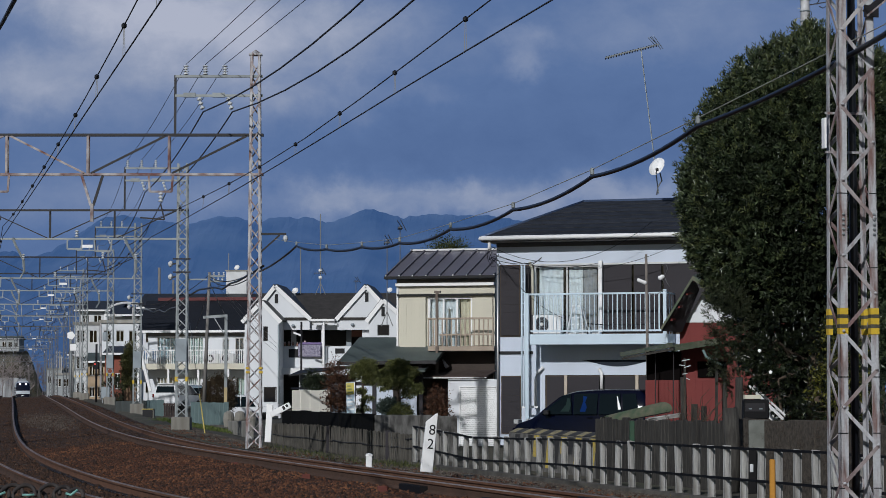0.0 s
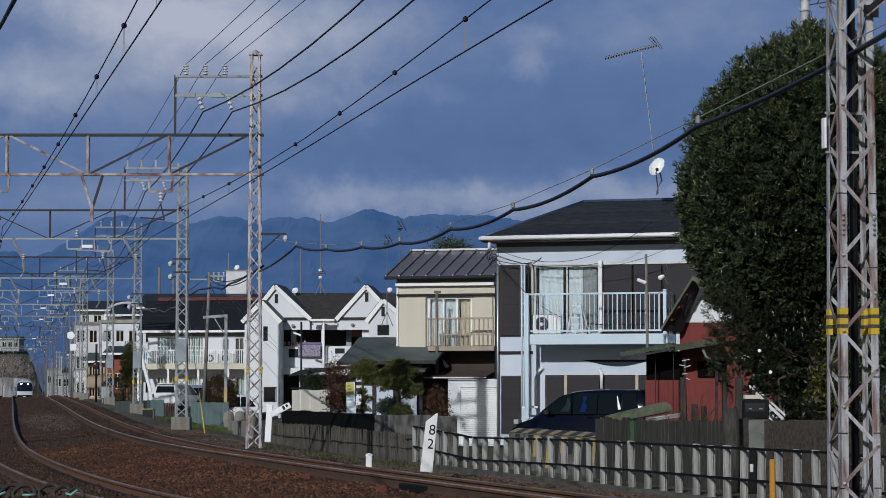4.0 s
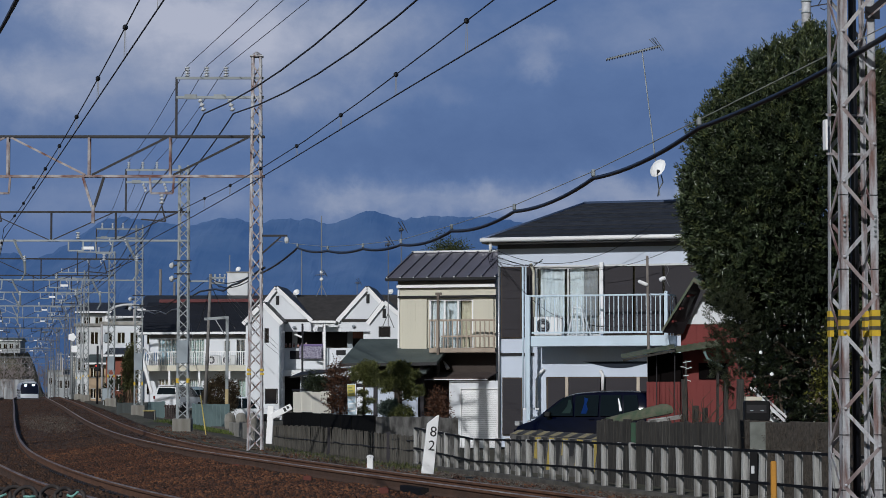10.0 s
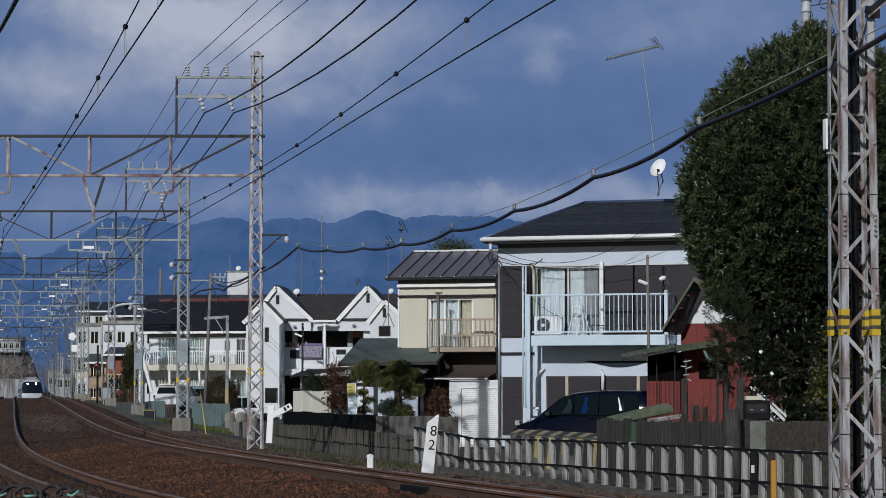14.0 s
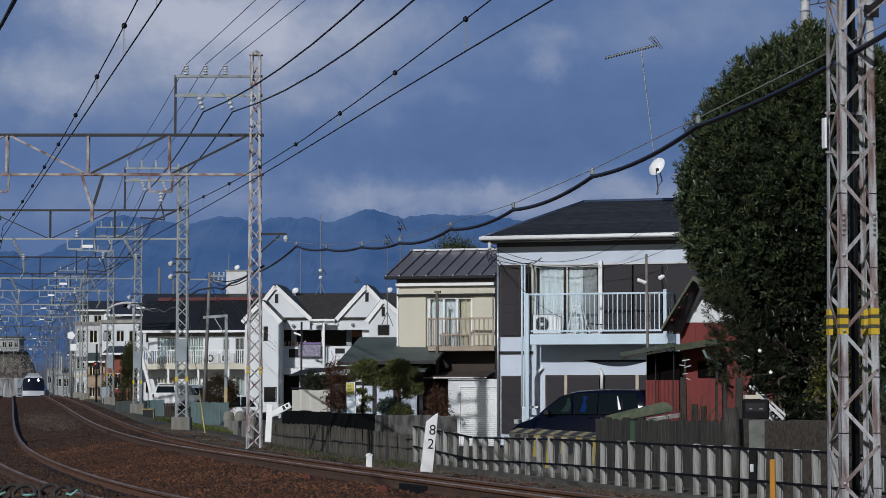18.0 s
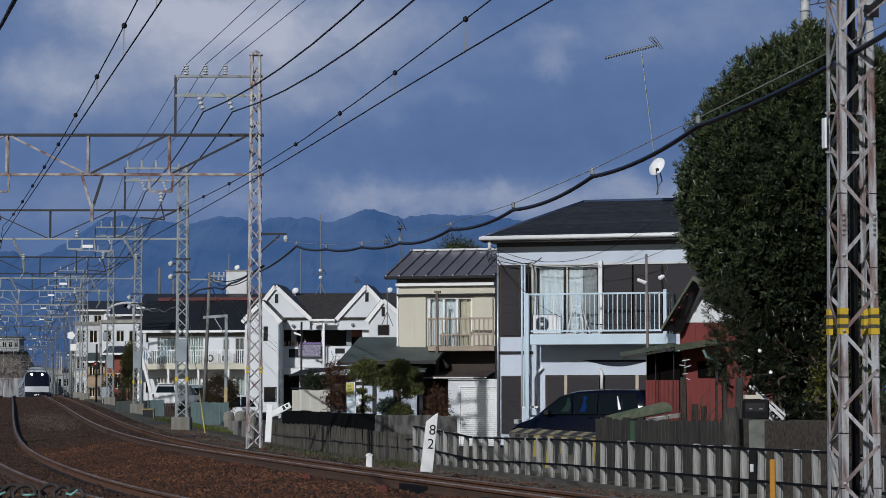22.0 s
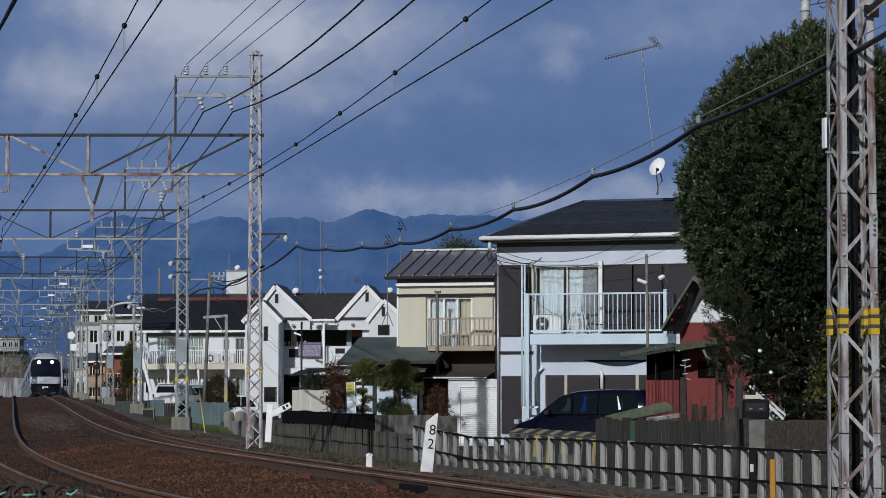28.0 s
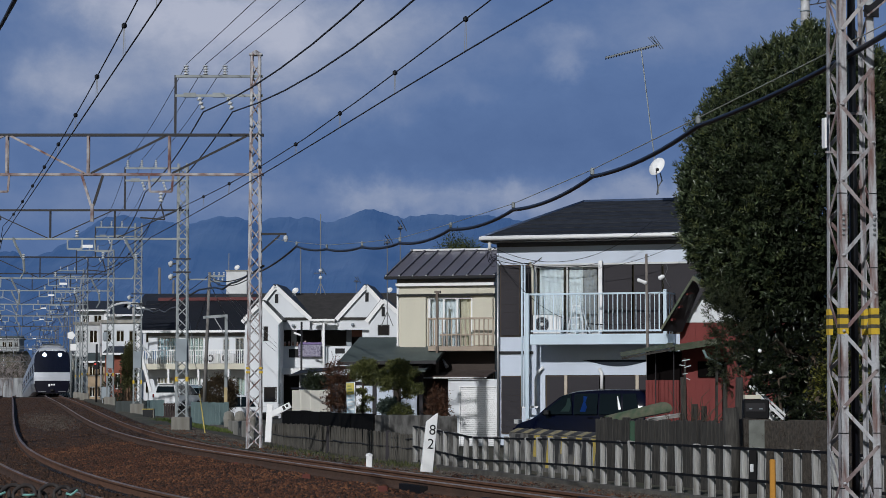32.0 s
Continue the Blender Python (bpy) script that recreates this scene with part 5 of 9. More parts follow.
h1 = thing("house", pose(1.585, 71.5, .03, 0, 0, -18.3), "white two-storey house with dark slate hip roof and balcony", "house", "houses")
Z0 = -.35
z_sof = 5.457
X1 = 7.507
up_w = (1.146, 3.106, 2.88, 4.895)
up_d = (3.173, 6.35, 2.868, 4.949)
lo_w = (1.469, 4.59, 0.154, 1.693)
sh_u = (0.137, 0.702, 2.857, 4.901)
sh_l = (0.172, 0.72, 0.011, 1.648)
nar = (0.788, 1.112, 2.854, 4.894)
wall_with_holes("front_wall", -.0, X1, Z0, z_sof + .25, 0, .18, [up_w, up_d, lo_w], BLUISH_WALL, h1)
box("side_wall", (0, .18), (.18, 6.8), (Z0, z_sof + .25), BLUISH_WALL, h1)
box("side_wall", (X1 - .18, X1), (.18, 6.8), (Z0, z_sof + .25), BLUISH_WALL, h1)
box("back_wall", (0, X1), (6.8, 6.98), (Z0, z_sof + .25), BLUISH_WALL, h1)
ze = 5.7
hip_roof(h1, -0.303, X1 + 2.6, -.6, 7.5, ze + .02, 7.0 - ze, 1.719 - -0.303, SLATE, courses=9)
box("fascia", (-0.298, X1 + 2.6), (-.64, -.60), (ze - .085, ze + .055), WHITE_PAINT, h1, "white painted fascia board", c=.006)
box("fascia", (-0.298 - .02, -0.298 + .02), (-.58, 7.5), (ze - .10, ze + .045), WHITE_PAINT, h1)
# soffit and band below darkened: the eaves' shade is in their colour
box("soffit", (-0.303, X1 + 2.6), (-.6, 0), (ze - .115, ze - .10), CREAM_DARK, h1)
tube("gutter", [(-0.327, -.69, ze - .02), (X1 + 2.6, -.69, ze - .005)], .058, WHITE_PAINT, h1, n=10)
box("frieze_band", (0, X1), (-.035, -.003), (z_sof - .0, ze - .115), mat("eaves_shade_grey", (0.10, 0.10, 0.108), 0.8, var=0.2, scale=4, streak=True), h1, "dark grey band, shade under the eaves in its colour")
for s, nm in ((sh_u, "shutter_panel"), (sh_l, "shutter_panel"), (nar, "shutter_panel")):
    p = new(nm)
    p.parent = h1
    box("frame", (s[0] - .03, s[1] + .03), (-.05, -.003), (s[2] - .03, s[3] + .03), BRONZE, p, c=.006)
    k = 9
    for q in range(k):
        za, zb = s[2] + (s[3] - s[2]) * q / k, s[2] + (s[3] - s[2]) * (q + 1) / k
        box("slat", (s[0], s[1]), (-.072, -.05), (za + .002, zb - .002), DARK_PANEL, p)
mid = 2.096
w = window(h1, *up_w[:2], up_w[2], up_w[3], 0, ALU, 2, glass=GLASS, curtain=[(1.25, 1.982, CURTAIN), (2.151, 2.574, CURTAIN), (2.585, 2.99, mat("grey_blind", (0.33, 0.34, 0.36), .8))])
w = window(h1, *up_d[:2], up_d[2], up_d[3], 0, BRONZE, 3)
for a, b2 in ((3.224, 4.075), (4.142, 4.954), (5.021, 6.30)):
    box("storm_shutter", (a, b2), (.006, .028), (up_d[2] + .06, up_d[3] - .06), DARK_PANEL, w)
w = window(h1, *lo_w[:2], lo_w[2], lo_w[3], 0, BRONZE, 4)
for a, b2 in ((1.52, 2.045), (2.147, 3.09), (3.257, 4.192), (4.275, 4.557)):
    box("storm_shutter", (a, b2), (.006, .028), (lo_w[2] + .03, lo_w[3] - .04), DARK_PANEL, w)
for xx in (2.096, 4.225):
    box("tan_post", (xx - .045, xx + .045), (-.02, -.003), (lo_w[2], lo_w[3]), TAN, h1)
box("sill_band", (up_w[0] - .1, up_d[1] + .1), (-.03, -.003), (up_w[3] + .0, up_w[3] + .05), ALU, h1)
box("string_course", (0, nar[1]), (-.04, -.003), (2.312, 2.395), BLACK_MET, h1)
# balcony
bal = new("balcony")
bal.parent = h1
bf = -1.0
bx0, bx1 = 1.325, 5.357
zb0, zb1 = 2.56, 2.851
box("floor_slab", (bx0, bx1), (bf, -.003), (zb0 + .05, zb1), PALE_BLUE, bal)
box("edge_beam", (bx0 - .02, bx1 + .02), (bf - .05, bf), (zb0, zb1 + .01), PALE_BLUE, bal, c=.01)
zr = 4.018
box("top_rail", (bx0 - .1, bx1), (bf - .03, bf + .03), (zr - .025, zr + .025), PALE_BLUE, bal, c=.008)
box("bottom_rail", (bx0, bx1), (bf - .02, bf + .02), (2.932, 2.981), PALE_BLUE, bal)
n = 29
for k in range(n):
    x = bx0 + .14 + (bx1 - bx0 - .24) * k / (n - 1)
    thick = .018 if k % 9 else .036
    box("baluster", (x - thick / 2, x + thick / 2), (bf - .012, bf + .012), (2.949, zr - .02), PALE_BLUE, bal)
for yy in (bf * .66, bf * .33):
    for xx in (bx0 + .02, bx1 - .02):
        box("baluster", (xx - .011, xx + .011), (yy - .011, yy + .011), (zb1, zr - .02), PALE_BLUE, bal)
for xx in (bx0 + .02, bx1 - .02):
    box("side_rail", (xx - .02, xx + .02), (bf, -.003), (zr - .025, zr + .02), PALE_BLUE, bal)
px = 1.224
box("corner_post", (px - .055, px + .055), (bf - .055, bf + .055), (Z0, zr + .03), PALE_BLUE, bal, c=.01)
px = 5.292
box("corner_post", (px - .05, px + .05), (bf - .05, bf + .05), (zb0, zr + .10), PALE_BLUE, bal, c=.01)
px = 3.178
box("wall_post", (px - .055, px + .055), (-.16, -.05), (2.937, 5.006), WHITE_PAINT, bal, c=.01)
# added dark sheet close before the wall: the sagging edge of balcony shade
ck = 20
cv, cf = [], []
for k in range(ck + 1):
    q = k / ck
    xx = 2.60 + (4.72 - 2.60) * q
    cv += [(xx, -.013, 2.135), (xx, -.013, 2.125 - .185 * math.sin(math.pi * q) ** 1.3)]
cf = [(2 * k, 2 * k + 1, 2 * k + 3, 2 * k + 2) for k in range(ck)]
cn_ = len(cv)
cv += [(x, y + .010, z) for x, y, z in cv]
cf += [tuple(i + cn_ for i in reversed(f)) for f in cf] + [(2 * k + 1, 2 * k + 1 + cn_, 2 * k + 3 + cn_, 2 * k + 3) for k in range(ck)]
sag_shade = tagged(mesh_ob("canvas_blind", cv, cf, mat("dark_blue_grey_shade", (0.030, 0.036, 0.048), .95, var=.15, scale=4, spec=.03)), "dark blue-grey sheet standing for shade that sags below the balcony", "blind")
sag_shade.matrix_world = pose(1.585, 71.5, .03, 0, 0, -18.3)
# pipes and ducts
def pipe(pts, r, m, name, label=""):
    return tube(name, pts, r, m, h1, label, n=8)
pipe([(0.061, -.10, Z0), (0.061, -.10, 4.951)], .038, ALU, "downpipe", "grey downpipe at the corner")
pipe([(-0.06, -.55, ze - .05), (-0.073, -.5, 5.331)], .05, WHITE_PAINT, "downpipe")
for a, r in ((0.926, .028), (1.011, .028)):
    pipe([(a, -.55, 0.776), (a, -.55, 4.883)], r, PALE_BLUE, "conduit")
for k in range(12):
    z = 0.89 + k * .32
    box("rung", (0.926, 1.011), (-.56, -.54), (z, z + .02), PALE_BLUE, h1)
box("foot_bar", (0.926, 1.416), (-.57, -.53), (0.743, 0.792), WHITE_PAINT, h1)
pipe([(1.21, -.12, 0.773), (1.21, -.12, 1.597), (1.277, -.12, 1.778), (1.433, -.06, 1.926)], .045, WHITE_PAINT, "air_duct", "white insulated pipe cover")
pipe([(3.199, -.12, 1.3), (3.199, -.12, 1.758), (3.119, -.06, 1.873)], .05, WHITE_PAINT, "air_duct", "white insulated pipe cover")
pipe([(1.142, -.12, 3.445), (1.125, -.12, 4.769), (1.034, -.1, 5.003)], .04, CREAM, "air_duct", "beige pipe cover")

# things on the balcony
t = thing("air_conditioner", pose(1.585, 71.5, .03, 0, 0, -18.3) @ pose(1.715, -.55, zb1), "white outdoor air conditioner unit with round grille", "air conditioner")
part("casing", chamfer_box(-.42, .42, -.15, .15, .03, .58, .03), WHITE_PAINT, t)
o = lathe("fan_recess", [(.215, 0), (.215, .012), (.20, .016), (.02, .016)], DARK_PANEL, t, n=24)
o.matrix_basis = pose(-.14, -.151, .31, 90, 0, 0)
for r in (.06, .11, .155, .195):
    pts = [(-.14 + r * math.cos(a * math.pi / 10), -.175, .31 + r * math.sin(a * math.pi / 10)) for a in range(21)]
    tube("grille_ring", pts, .006, GREY_BOX, t, n=4)
o = lathe("hub", [(.05, 0), (.045, .02)], WHITE_PAINT, t, n=16)
o.matrix_basis = pose(-.14, -.165, .31, 90, 0, 0)
for x in (-.33, .33):
    box("foot", (x - .04, x + .04), (-.16, .16), (0, .03), BLACK_MET, t)
t = thing("step_ladder", pose(1.585, 71.5, .03, 0, 0, -18.3) @ pose(2.576, -.5, zb1), "folded-out aluminium step ladder", "ladder")
for sx in (-1, 1):
    bar("front_rail", (sx * .24, -.25, 0), (sx * .12, 0, .82), .035, LADDER_ALU, t)
    bar("back_rail", (sx * .22 + .1, .25, 0), (sx * .10 + .02, .02, .82), .03, LADDER_ALU, t)
for k in range(4):
    s = (k + .6) / 4.3
    bar("step", (-.24 + .12 * s, -.25 + .25 * s, .82 * s), (.24 - .12 * s, -.25 + .25 * s, .82 * s), .06, LADDER_ALU, t, h=.02)
box("platform", (-.13, .14), (-.05, .06), (.82, .85), LADDER_ALU, t)
t = thing("clothes_pole", pose(1.585, 71.5, .03, 0, 0, -18.3) @ pose(2.787, -.30, zb1), "black laundry pole slung along the balcony", "laundry pole")
tube("pole", [(0, 0, .35), (.3, 0, .30), (1.4, 0, .28), (2.3, 0, .33)], .018, BLACK_MET, t)
for x in (.05, 2.2):
    bar("stand", (x, 0, 0), (x, 0, .36), .03, BLACK_MET, t)

# lamp pole before the balcony
p = (5.574, 66, 0.612)
t = thing("lamp_pole", pose(p[0], p[1], -.35), "thin steel pole with a small white street lamp", "lamp pole")
tube("pole", [(0, 0, 0), (-.05, 0, 4.983 + .35)], .045, mat("grey_brown_pole", (0.20, 0.175, 0.155), .7, var=.3, scale=20), t, n=8, taper=.035)
o = part("lamp_head", chamfer_box(-.26, .02, -.06, .06, -.05, .04, .025), SIGN_WHITE, t)
o.matrix_basis = pose(-.06, -.03, 4.199 + .35, 0, 22, 0)
tube("wire_loop", [(0, 0, 4.3), (.15, 0, 4.2), (.35, 0, 4.3), (.42, 0, 4.6), (.3, 0, 4.75)], .01, GREY_WIRE, t)
o = lathe("spot_head", [(.035, 0), (.06, .06), (.06, .15), (.03, .18)], SIGN_WHITE, t, "small white spotlight", n=8, m=Matrix.Translation((.44, 0, 4.74)) @ pose(0, 0, 0, 0, -115, 0))
tube("wire_loop", [(.46, 0, 4.76), (.54, 0, 4.95), (.46, 0, 5.10), (.38, 0, 5.02)], .008, GREY_WIRE, t)
tube("wire_loop", [(.44, 0, 4.72), (.52, 0, 4.55), (.60, 0, 4.42), (.50, 0, 4.30), (.40, 0, 4.36)], .008, GREY_WIRE, t)

# wires brought to the house corner
rng = random.Random(8)
cx = (-0.032, -0.45, 5.3)
M1 = pose(1.585, 71.5, .03, 0, 0, -18.3)
t = thing("service_wires", M1, "tangle of black service wires at the house corner", "wires")
for k in range(6):
    a = Vector(cx) + Vector((rng.uniform(-.1, .25), -.05, rng.uniform(-.3, .2)))
    pts = [a + Vector((.22 * math.sin(j * .9 + k) * (1 - j / 9), -.03 * k, -.09 * j * rng.uniform(.3, 1.2))) for j in range(7)]
    tube("wire", pts, .007, BLACK_RUBBER, t, n=4)
def house_wire(a, b2, sag, r):
    tube("wire", span(a, b2, sag, 12), r, BLACK_RUBBER, t, n=4)
house_wire((0.059, -0.6, 5.423), (4.915, -0.9, 6.056), .75, .008)
house_wire((0.066, -0.5, 5.229), (5.81, -0.9, 5.475), .62, .007)
house_wire((0.135, -0.5, 5.179), (3.163, -0.3, 4.93), .22, .007)
house_wire((0.108, -0.4, 5.134), (2.257, -0.9, 3.332), .25, .008)
house_wire((0.108, -0.4, 5.068), (1.446, -0.3, 5.054), .12, .009)
tube("wire", [(0.948, -0.35, 4.959), (1.203, -0.35, 4.923), (1.373, -0.35, 5.036), (1.475, -0.35, 5.117)], .013, BLACK_RUBBER, t, n=5)


def antenna(base, top, label, boom=None, rods=12, r=.016, material=None, rod=.28, balls=(), fork=0, m=Matrix.Identity(4)):
    material = material or GREY_WIRE
    t = thing("tv_antenna", m @ Matrix.Translation(base), label, "antenna", "roof antennas")
    b0, t0 = Vector((0, 0, 0)), Vector(top) - Vector(base)
    tube("mast", [b0, t0], r, material, t, n=5)
    if boom:
        p, q = Vector(boom[0]) - Vector(base), Vector(boom[1]) - Vector(base)
        bar("boom", p, q, .045 if rods > 10 else .03, material, t)
        for k in range(rods):
            c = p.lerp(q, (k + .3) / rods)
            u = Vector((0, 1, 0))
            bar("element", c - u * rod / 2 + Vector((0, 0, -.06)), c + u * rod / 2 + Vector((0, 0, .04)), .030, DARK_STEEL, t)
        for k in range(2):
            c = p.lerp(q, .93 + .04 * k)
            bar("reflector", c + Vector((-.16, -.2, .22)), c + Vector((.02, .2, -.02)), .014, material, t)
            bar("reflector", c + Vector((-.05, -.2, .25)), c + Vector((.14, .2, -.1)), .014, material, t)
    for s in balls:
        c = b0.lerp(t0, s)
        o = lathe("booster", [(.03, -.09), (.10, -.05), (.11, .04), (.04, .10)], SIGN_WHITE, t, n=8, m=Matrix.Translation(c))
    if fork:
        for sx in (-1, 1):
            bar("stay_foot", (sx * fork, 0, -.05), (0, 0, fork * 2.2), .03, material, t)
    return t


antenna((4.274, 2.6, 7.133), (3.759, 2.6, 11.495), "leaning roof antenna with a long aerial on a thin mast", ((2.75, 2.2, 11.25), (4.20, 3, 11.70)), 20, .019, material=STEEL_NEW, rod=.13, m=pose(1.585, 71.5, .03, 0, 0, -18.3))
d0 = (4.379, 1.9, 7.904)
t = thing("satellite_dish", pose(1.585, 71.5, .03, 0, 0, -18.3) @ pose(*d0), "white satellite dish on a short roof bracket", "satellite dish")
o = lathe("dish", [(.02, .08), (.12, .065), (.20, .03), (.255, -.015), (.265, -.015), (.22, .02), (.13, .05), (.0, .07)][::-1], SIGN_WHITE, t, n=24)
o.matrix_basis = pose(0, 0, 0, 62, 0, -22) @ Matrix.Diagonal((1.0, 1.15, 1.15, 1))
bar("feed_arm", (-.02, -.05, -.24), (.12, -.42, -.16), .02, DARK_STEEL, t)
part("feed_horn", chamfer_box(.08, .17, -.48, -.40, -.19, -.10, .02), DARK_STEEL, t)
tube("bracket", [(.08, .12, -.20), (.13, .15, -.42), (.02, .1, -.62), (-.02, .1, -.85)], .02, GREY_WIRE, t)


# ---------- cream house with brown sheet roof ----------
h2 = thing("house", pose(-1.441, 77.5, 0, 0, 0, -16), "cream two-storey house with brown ribbed sheet roof and small balcony", "house", "houses")
W2 = 3.204
zt2 = 4.882
op = (0.995, 2.465, 2.623, 4.236)
wall_with_holes("front_wall", 0, W2, -.35, zt2 - .04, 0, .15, [op, (-.1, 1.201, -.4, 2.591)], CREAM, h2)
box("side_wall", (0, .15), (.15, 5.6), (-.35, zt2 - .04), CREAM, h2)
box("side_wall", (W2 - .15, W2), (.15, 5.6), (-.35, zt2 - .04), CREAM, h2)
box("back_wall", (0, W2), (5.6, 5.75), (-.35, zt2 - .04), CREAM, h2)
for k in range(34):         # grooves of the siding show as narrow battens
    x = .06 + k * (W2 - .1) / 34
    box("batten", (x, x + .012), (-.0035, -.001), (4.307, 4.576), CREAM, h2)
# band below the roof darkened to carry the eave shadow
box("wall_band", (-.03, W2), (-.04, -.002), (4.703, zt2 - .045), CREAM_DARK, h2, "grey band with the eave shadow in its colour")
box("white_moulding", (-.04, W2), (-.15, -.002), (4.585, 4.695), WHITE_PAINT, h2, c=.008)
box("shutter_head", (0, W2), (-.135, -.002), (4.27, 4.335), BLACK_MET, h2)
ps = new("shutter_box")
ps.parent = h2
box("box", (0.094, 0.958), (-.12, -.003), (2.61, 4.229), CREAM, ps, c=.01)
for k in range(9):
    x = 0.132 + k * .087
    box("rib", (x, x + .02), (-.1225, -.12), (2.664, 4.175), CREAM, ps)
box("shutter_box", (2.484, 3.149), (-.10, -.003), (2.689, 4.206), CREAM, h2, c=.01)
w = window(h2, *op, 0, WHITE_PAINT, 3, glass=GLASS, curtain=[(0.974, 1.479, CURTAIN), (1.511, 1.996, CURTAIN), (2.039, 2.392, CURTAIN_ECRU)], fw=.06)
box("corner_trim", (-.03, .03), (-.05, -.002), (-.35, zt2 - .2), WHITE_PAINT, h2)
# roof, two slopes with standing seams
ze2, zr2 = 4.893, 5.863
rx0, rx1 = -0.335, W2 + .10
rf = new("roof")
rf.parent = h2
panel("slope", [(rx0, -.34, ze2), (rx1, -.34, ze2), (rx1, 2.6, zr2), (rx0, 2.6, zr2)], .10, BROWN_ROOF, rf)
panel("slope", [(rx1, 5.9, ze2), (rx0, 5.9, ze2), (rx0, 2.6, zr2), (rx1, 2.6, zr2)], .10, BROWN_ROOF, rf)
for k in range(9):
    x = rx0 + .04 + (rx1 - rx0 - .08) * k / 8
    bar("seam", (x, -.35, ze2 + .025), (x, 2.6, zr2 + .025), .045, BROWN_ROOF, rf, h=.06)
    bar("seam_end", (x, -.365, ze2 + .01), (x, -.352, ze2 + .01), .04, ALU, rf, h=.05)
bar("ridge_cap", (rx0, 2.6, zr2 + .03), (rx1, 2.6, zr2 + .03), .16, ALU, rf, h=.06)
bar("eave_gutter", (rx0, -.39, ze2 - .04), (rx1, -.39, ze2 - .04), .08, BLACK_MET, rf, h=.08)
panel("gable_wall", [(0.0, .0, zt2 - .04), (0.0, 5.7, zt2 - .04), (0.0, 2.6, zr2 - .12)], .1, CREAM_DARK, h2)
# balcony
POST_BROWN = mat("grey_brown_post_paint", (0.15, 0.12, 0.098), 0.7, var=0.3, scale=12, second=(0.09, 0.072, 0.06), mix=.6, streak=True)
OLD_TAN = mat("weathered_tan_paint", (0.36, 0.295, 0.23), 0.6, var=0.3, scale=12, bump=0.05, second=(0.24, 0.19, 0.15), mix=.7, streak=True)
b2n = new("balcony")
b2n.parent = h2
qx0, qx1 = 1.259, 3.405
zf0, zf1, zh = 2.516, 2.658, 3.523
box("floor_slab", (qx0, qx1), (-.9, -.003), (zf0, zf1), OLD_TAN, b2n)
box("top_rail", (qx0, qx1), (-.94, -.88), (zh - .03, zh + .03), OLD_TAN, b2n, c=.008)
box("middle_rail", (qx0 + .4, qx1), (-.93, -.89), (2.993, 3.046), OLD_TAN, b2n)
for k in range(15):
    x = qx0 + .03 + (qx1 - qx0 - .06) * k / 14
    box("baluster", (x - .02, x + .02), (-.925, -.895), (zf1, zh - .03), OLD_TAN, b2n)
xp = 1.573
box("post", (xp - .038, xp + .038), (-.98, -.90), (1.742, 4.38), POST_BROWN, b2n)
box("post_head", (xp - .08, xp + .11), (-.99, -.89), (4.322, 4.392), POST_BROWN, b2n)
box("screen", (xp - .06, xp + .02), (-1.0, -.985), (zf1, zh), OLD_TAN, b2n)
tube("vent_cone", [(1.538, -0.2, 2.263), (1.715, -0.3, 2.012)], .02, WHITE_PAINT, h2, "white vent cone", taper=.07)
# under the balcony: dark sheet for the recess's shade, porch roof, shuttered white store
box("dark_wall", (0.785, W2), (-.06, -.004), (-.35, zf0 - .01), mat("recess_shade_brown", (0.05, 0.038, 0.032), .85), h2)
pr = new("porch_roof")
pr.parent = h2
n = 14
for k in range(n):
    xa, xb = 1.156 + k * (W2 + .1 - 1.156) / n, 1.156 + (k + .92) * (W2 + .1 - 1.156) / n
    za, zb = 1.72, 1.923
    panel("sheet", [(xa, -1.4, za), (xb, -1.4, za), (xb, -.06, zb), (xa, -.06, zb)], .03, RUSTY_SHEET, pr)
bar("eave_pole", (1.167, -1.42, 1.668), (W2 + .1, -1.42, 1.668), .03, WHITE_PAINT, pr)
st = thing("store_shed", pose(-1.441, 77.5, 0, 0, 0, -16), "white store shed with a closed roller shutter", "shed")
sx0, sx1, sy = 2.023, 3.678, -1.25
zs1 = 1.633
rsx0, rsx1, rsz = 2.406, 3.624, 1.37
wall_with_holes("front_wall", sx0, sx1, -.45, zs1, sy, sy + .08, [(rsx0, rsx1, -.46, rsz)], WHITE_WALL, st)
box("side_wall", (sx0, sx0 + .08), (sy + .08, -.07), (-.45, zs1), WHITE_WALL, st)
box("side_wall", (sx1 - .08, sx1), (sy + .08, -.07), (-.45, zs1), WHITE_WALL, st)
sh = new("roller_shutter")
sh.parent = st
nz = 30
for k in range(nz):
    za, zb = -.45 + (rsz + .45) * k / nz, -.45 + (rsz + .45) * (k + 1) / nz
    part("slat", chamfer_box(rsx0, rsx1, sy + .03, sy + .055, za + .002, zb - .002, .007), WHITE_PAINT, sh)
box("shutter_rail", (rsx0 - .035, rsx0), (sy - .01, sy - .001), (-.45, rsz), WHITE_PAINT, st)
box("shutter_head", (rsx0 - .035, rsx1), (sy - .012, sy - .001), (rsz, rsz + .04), WHITE_PAINT, st)

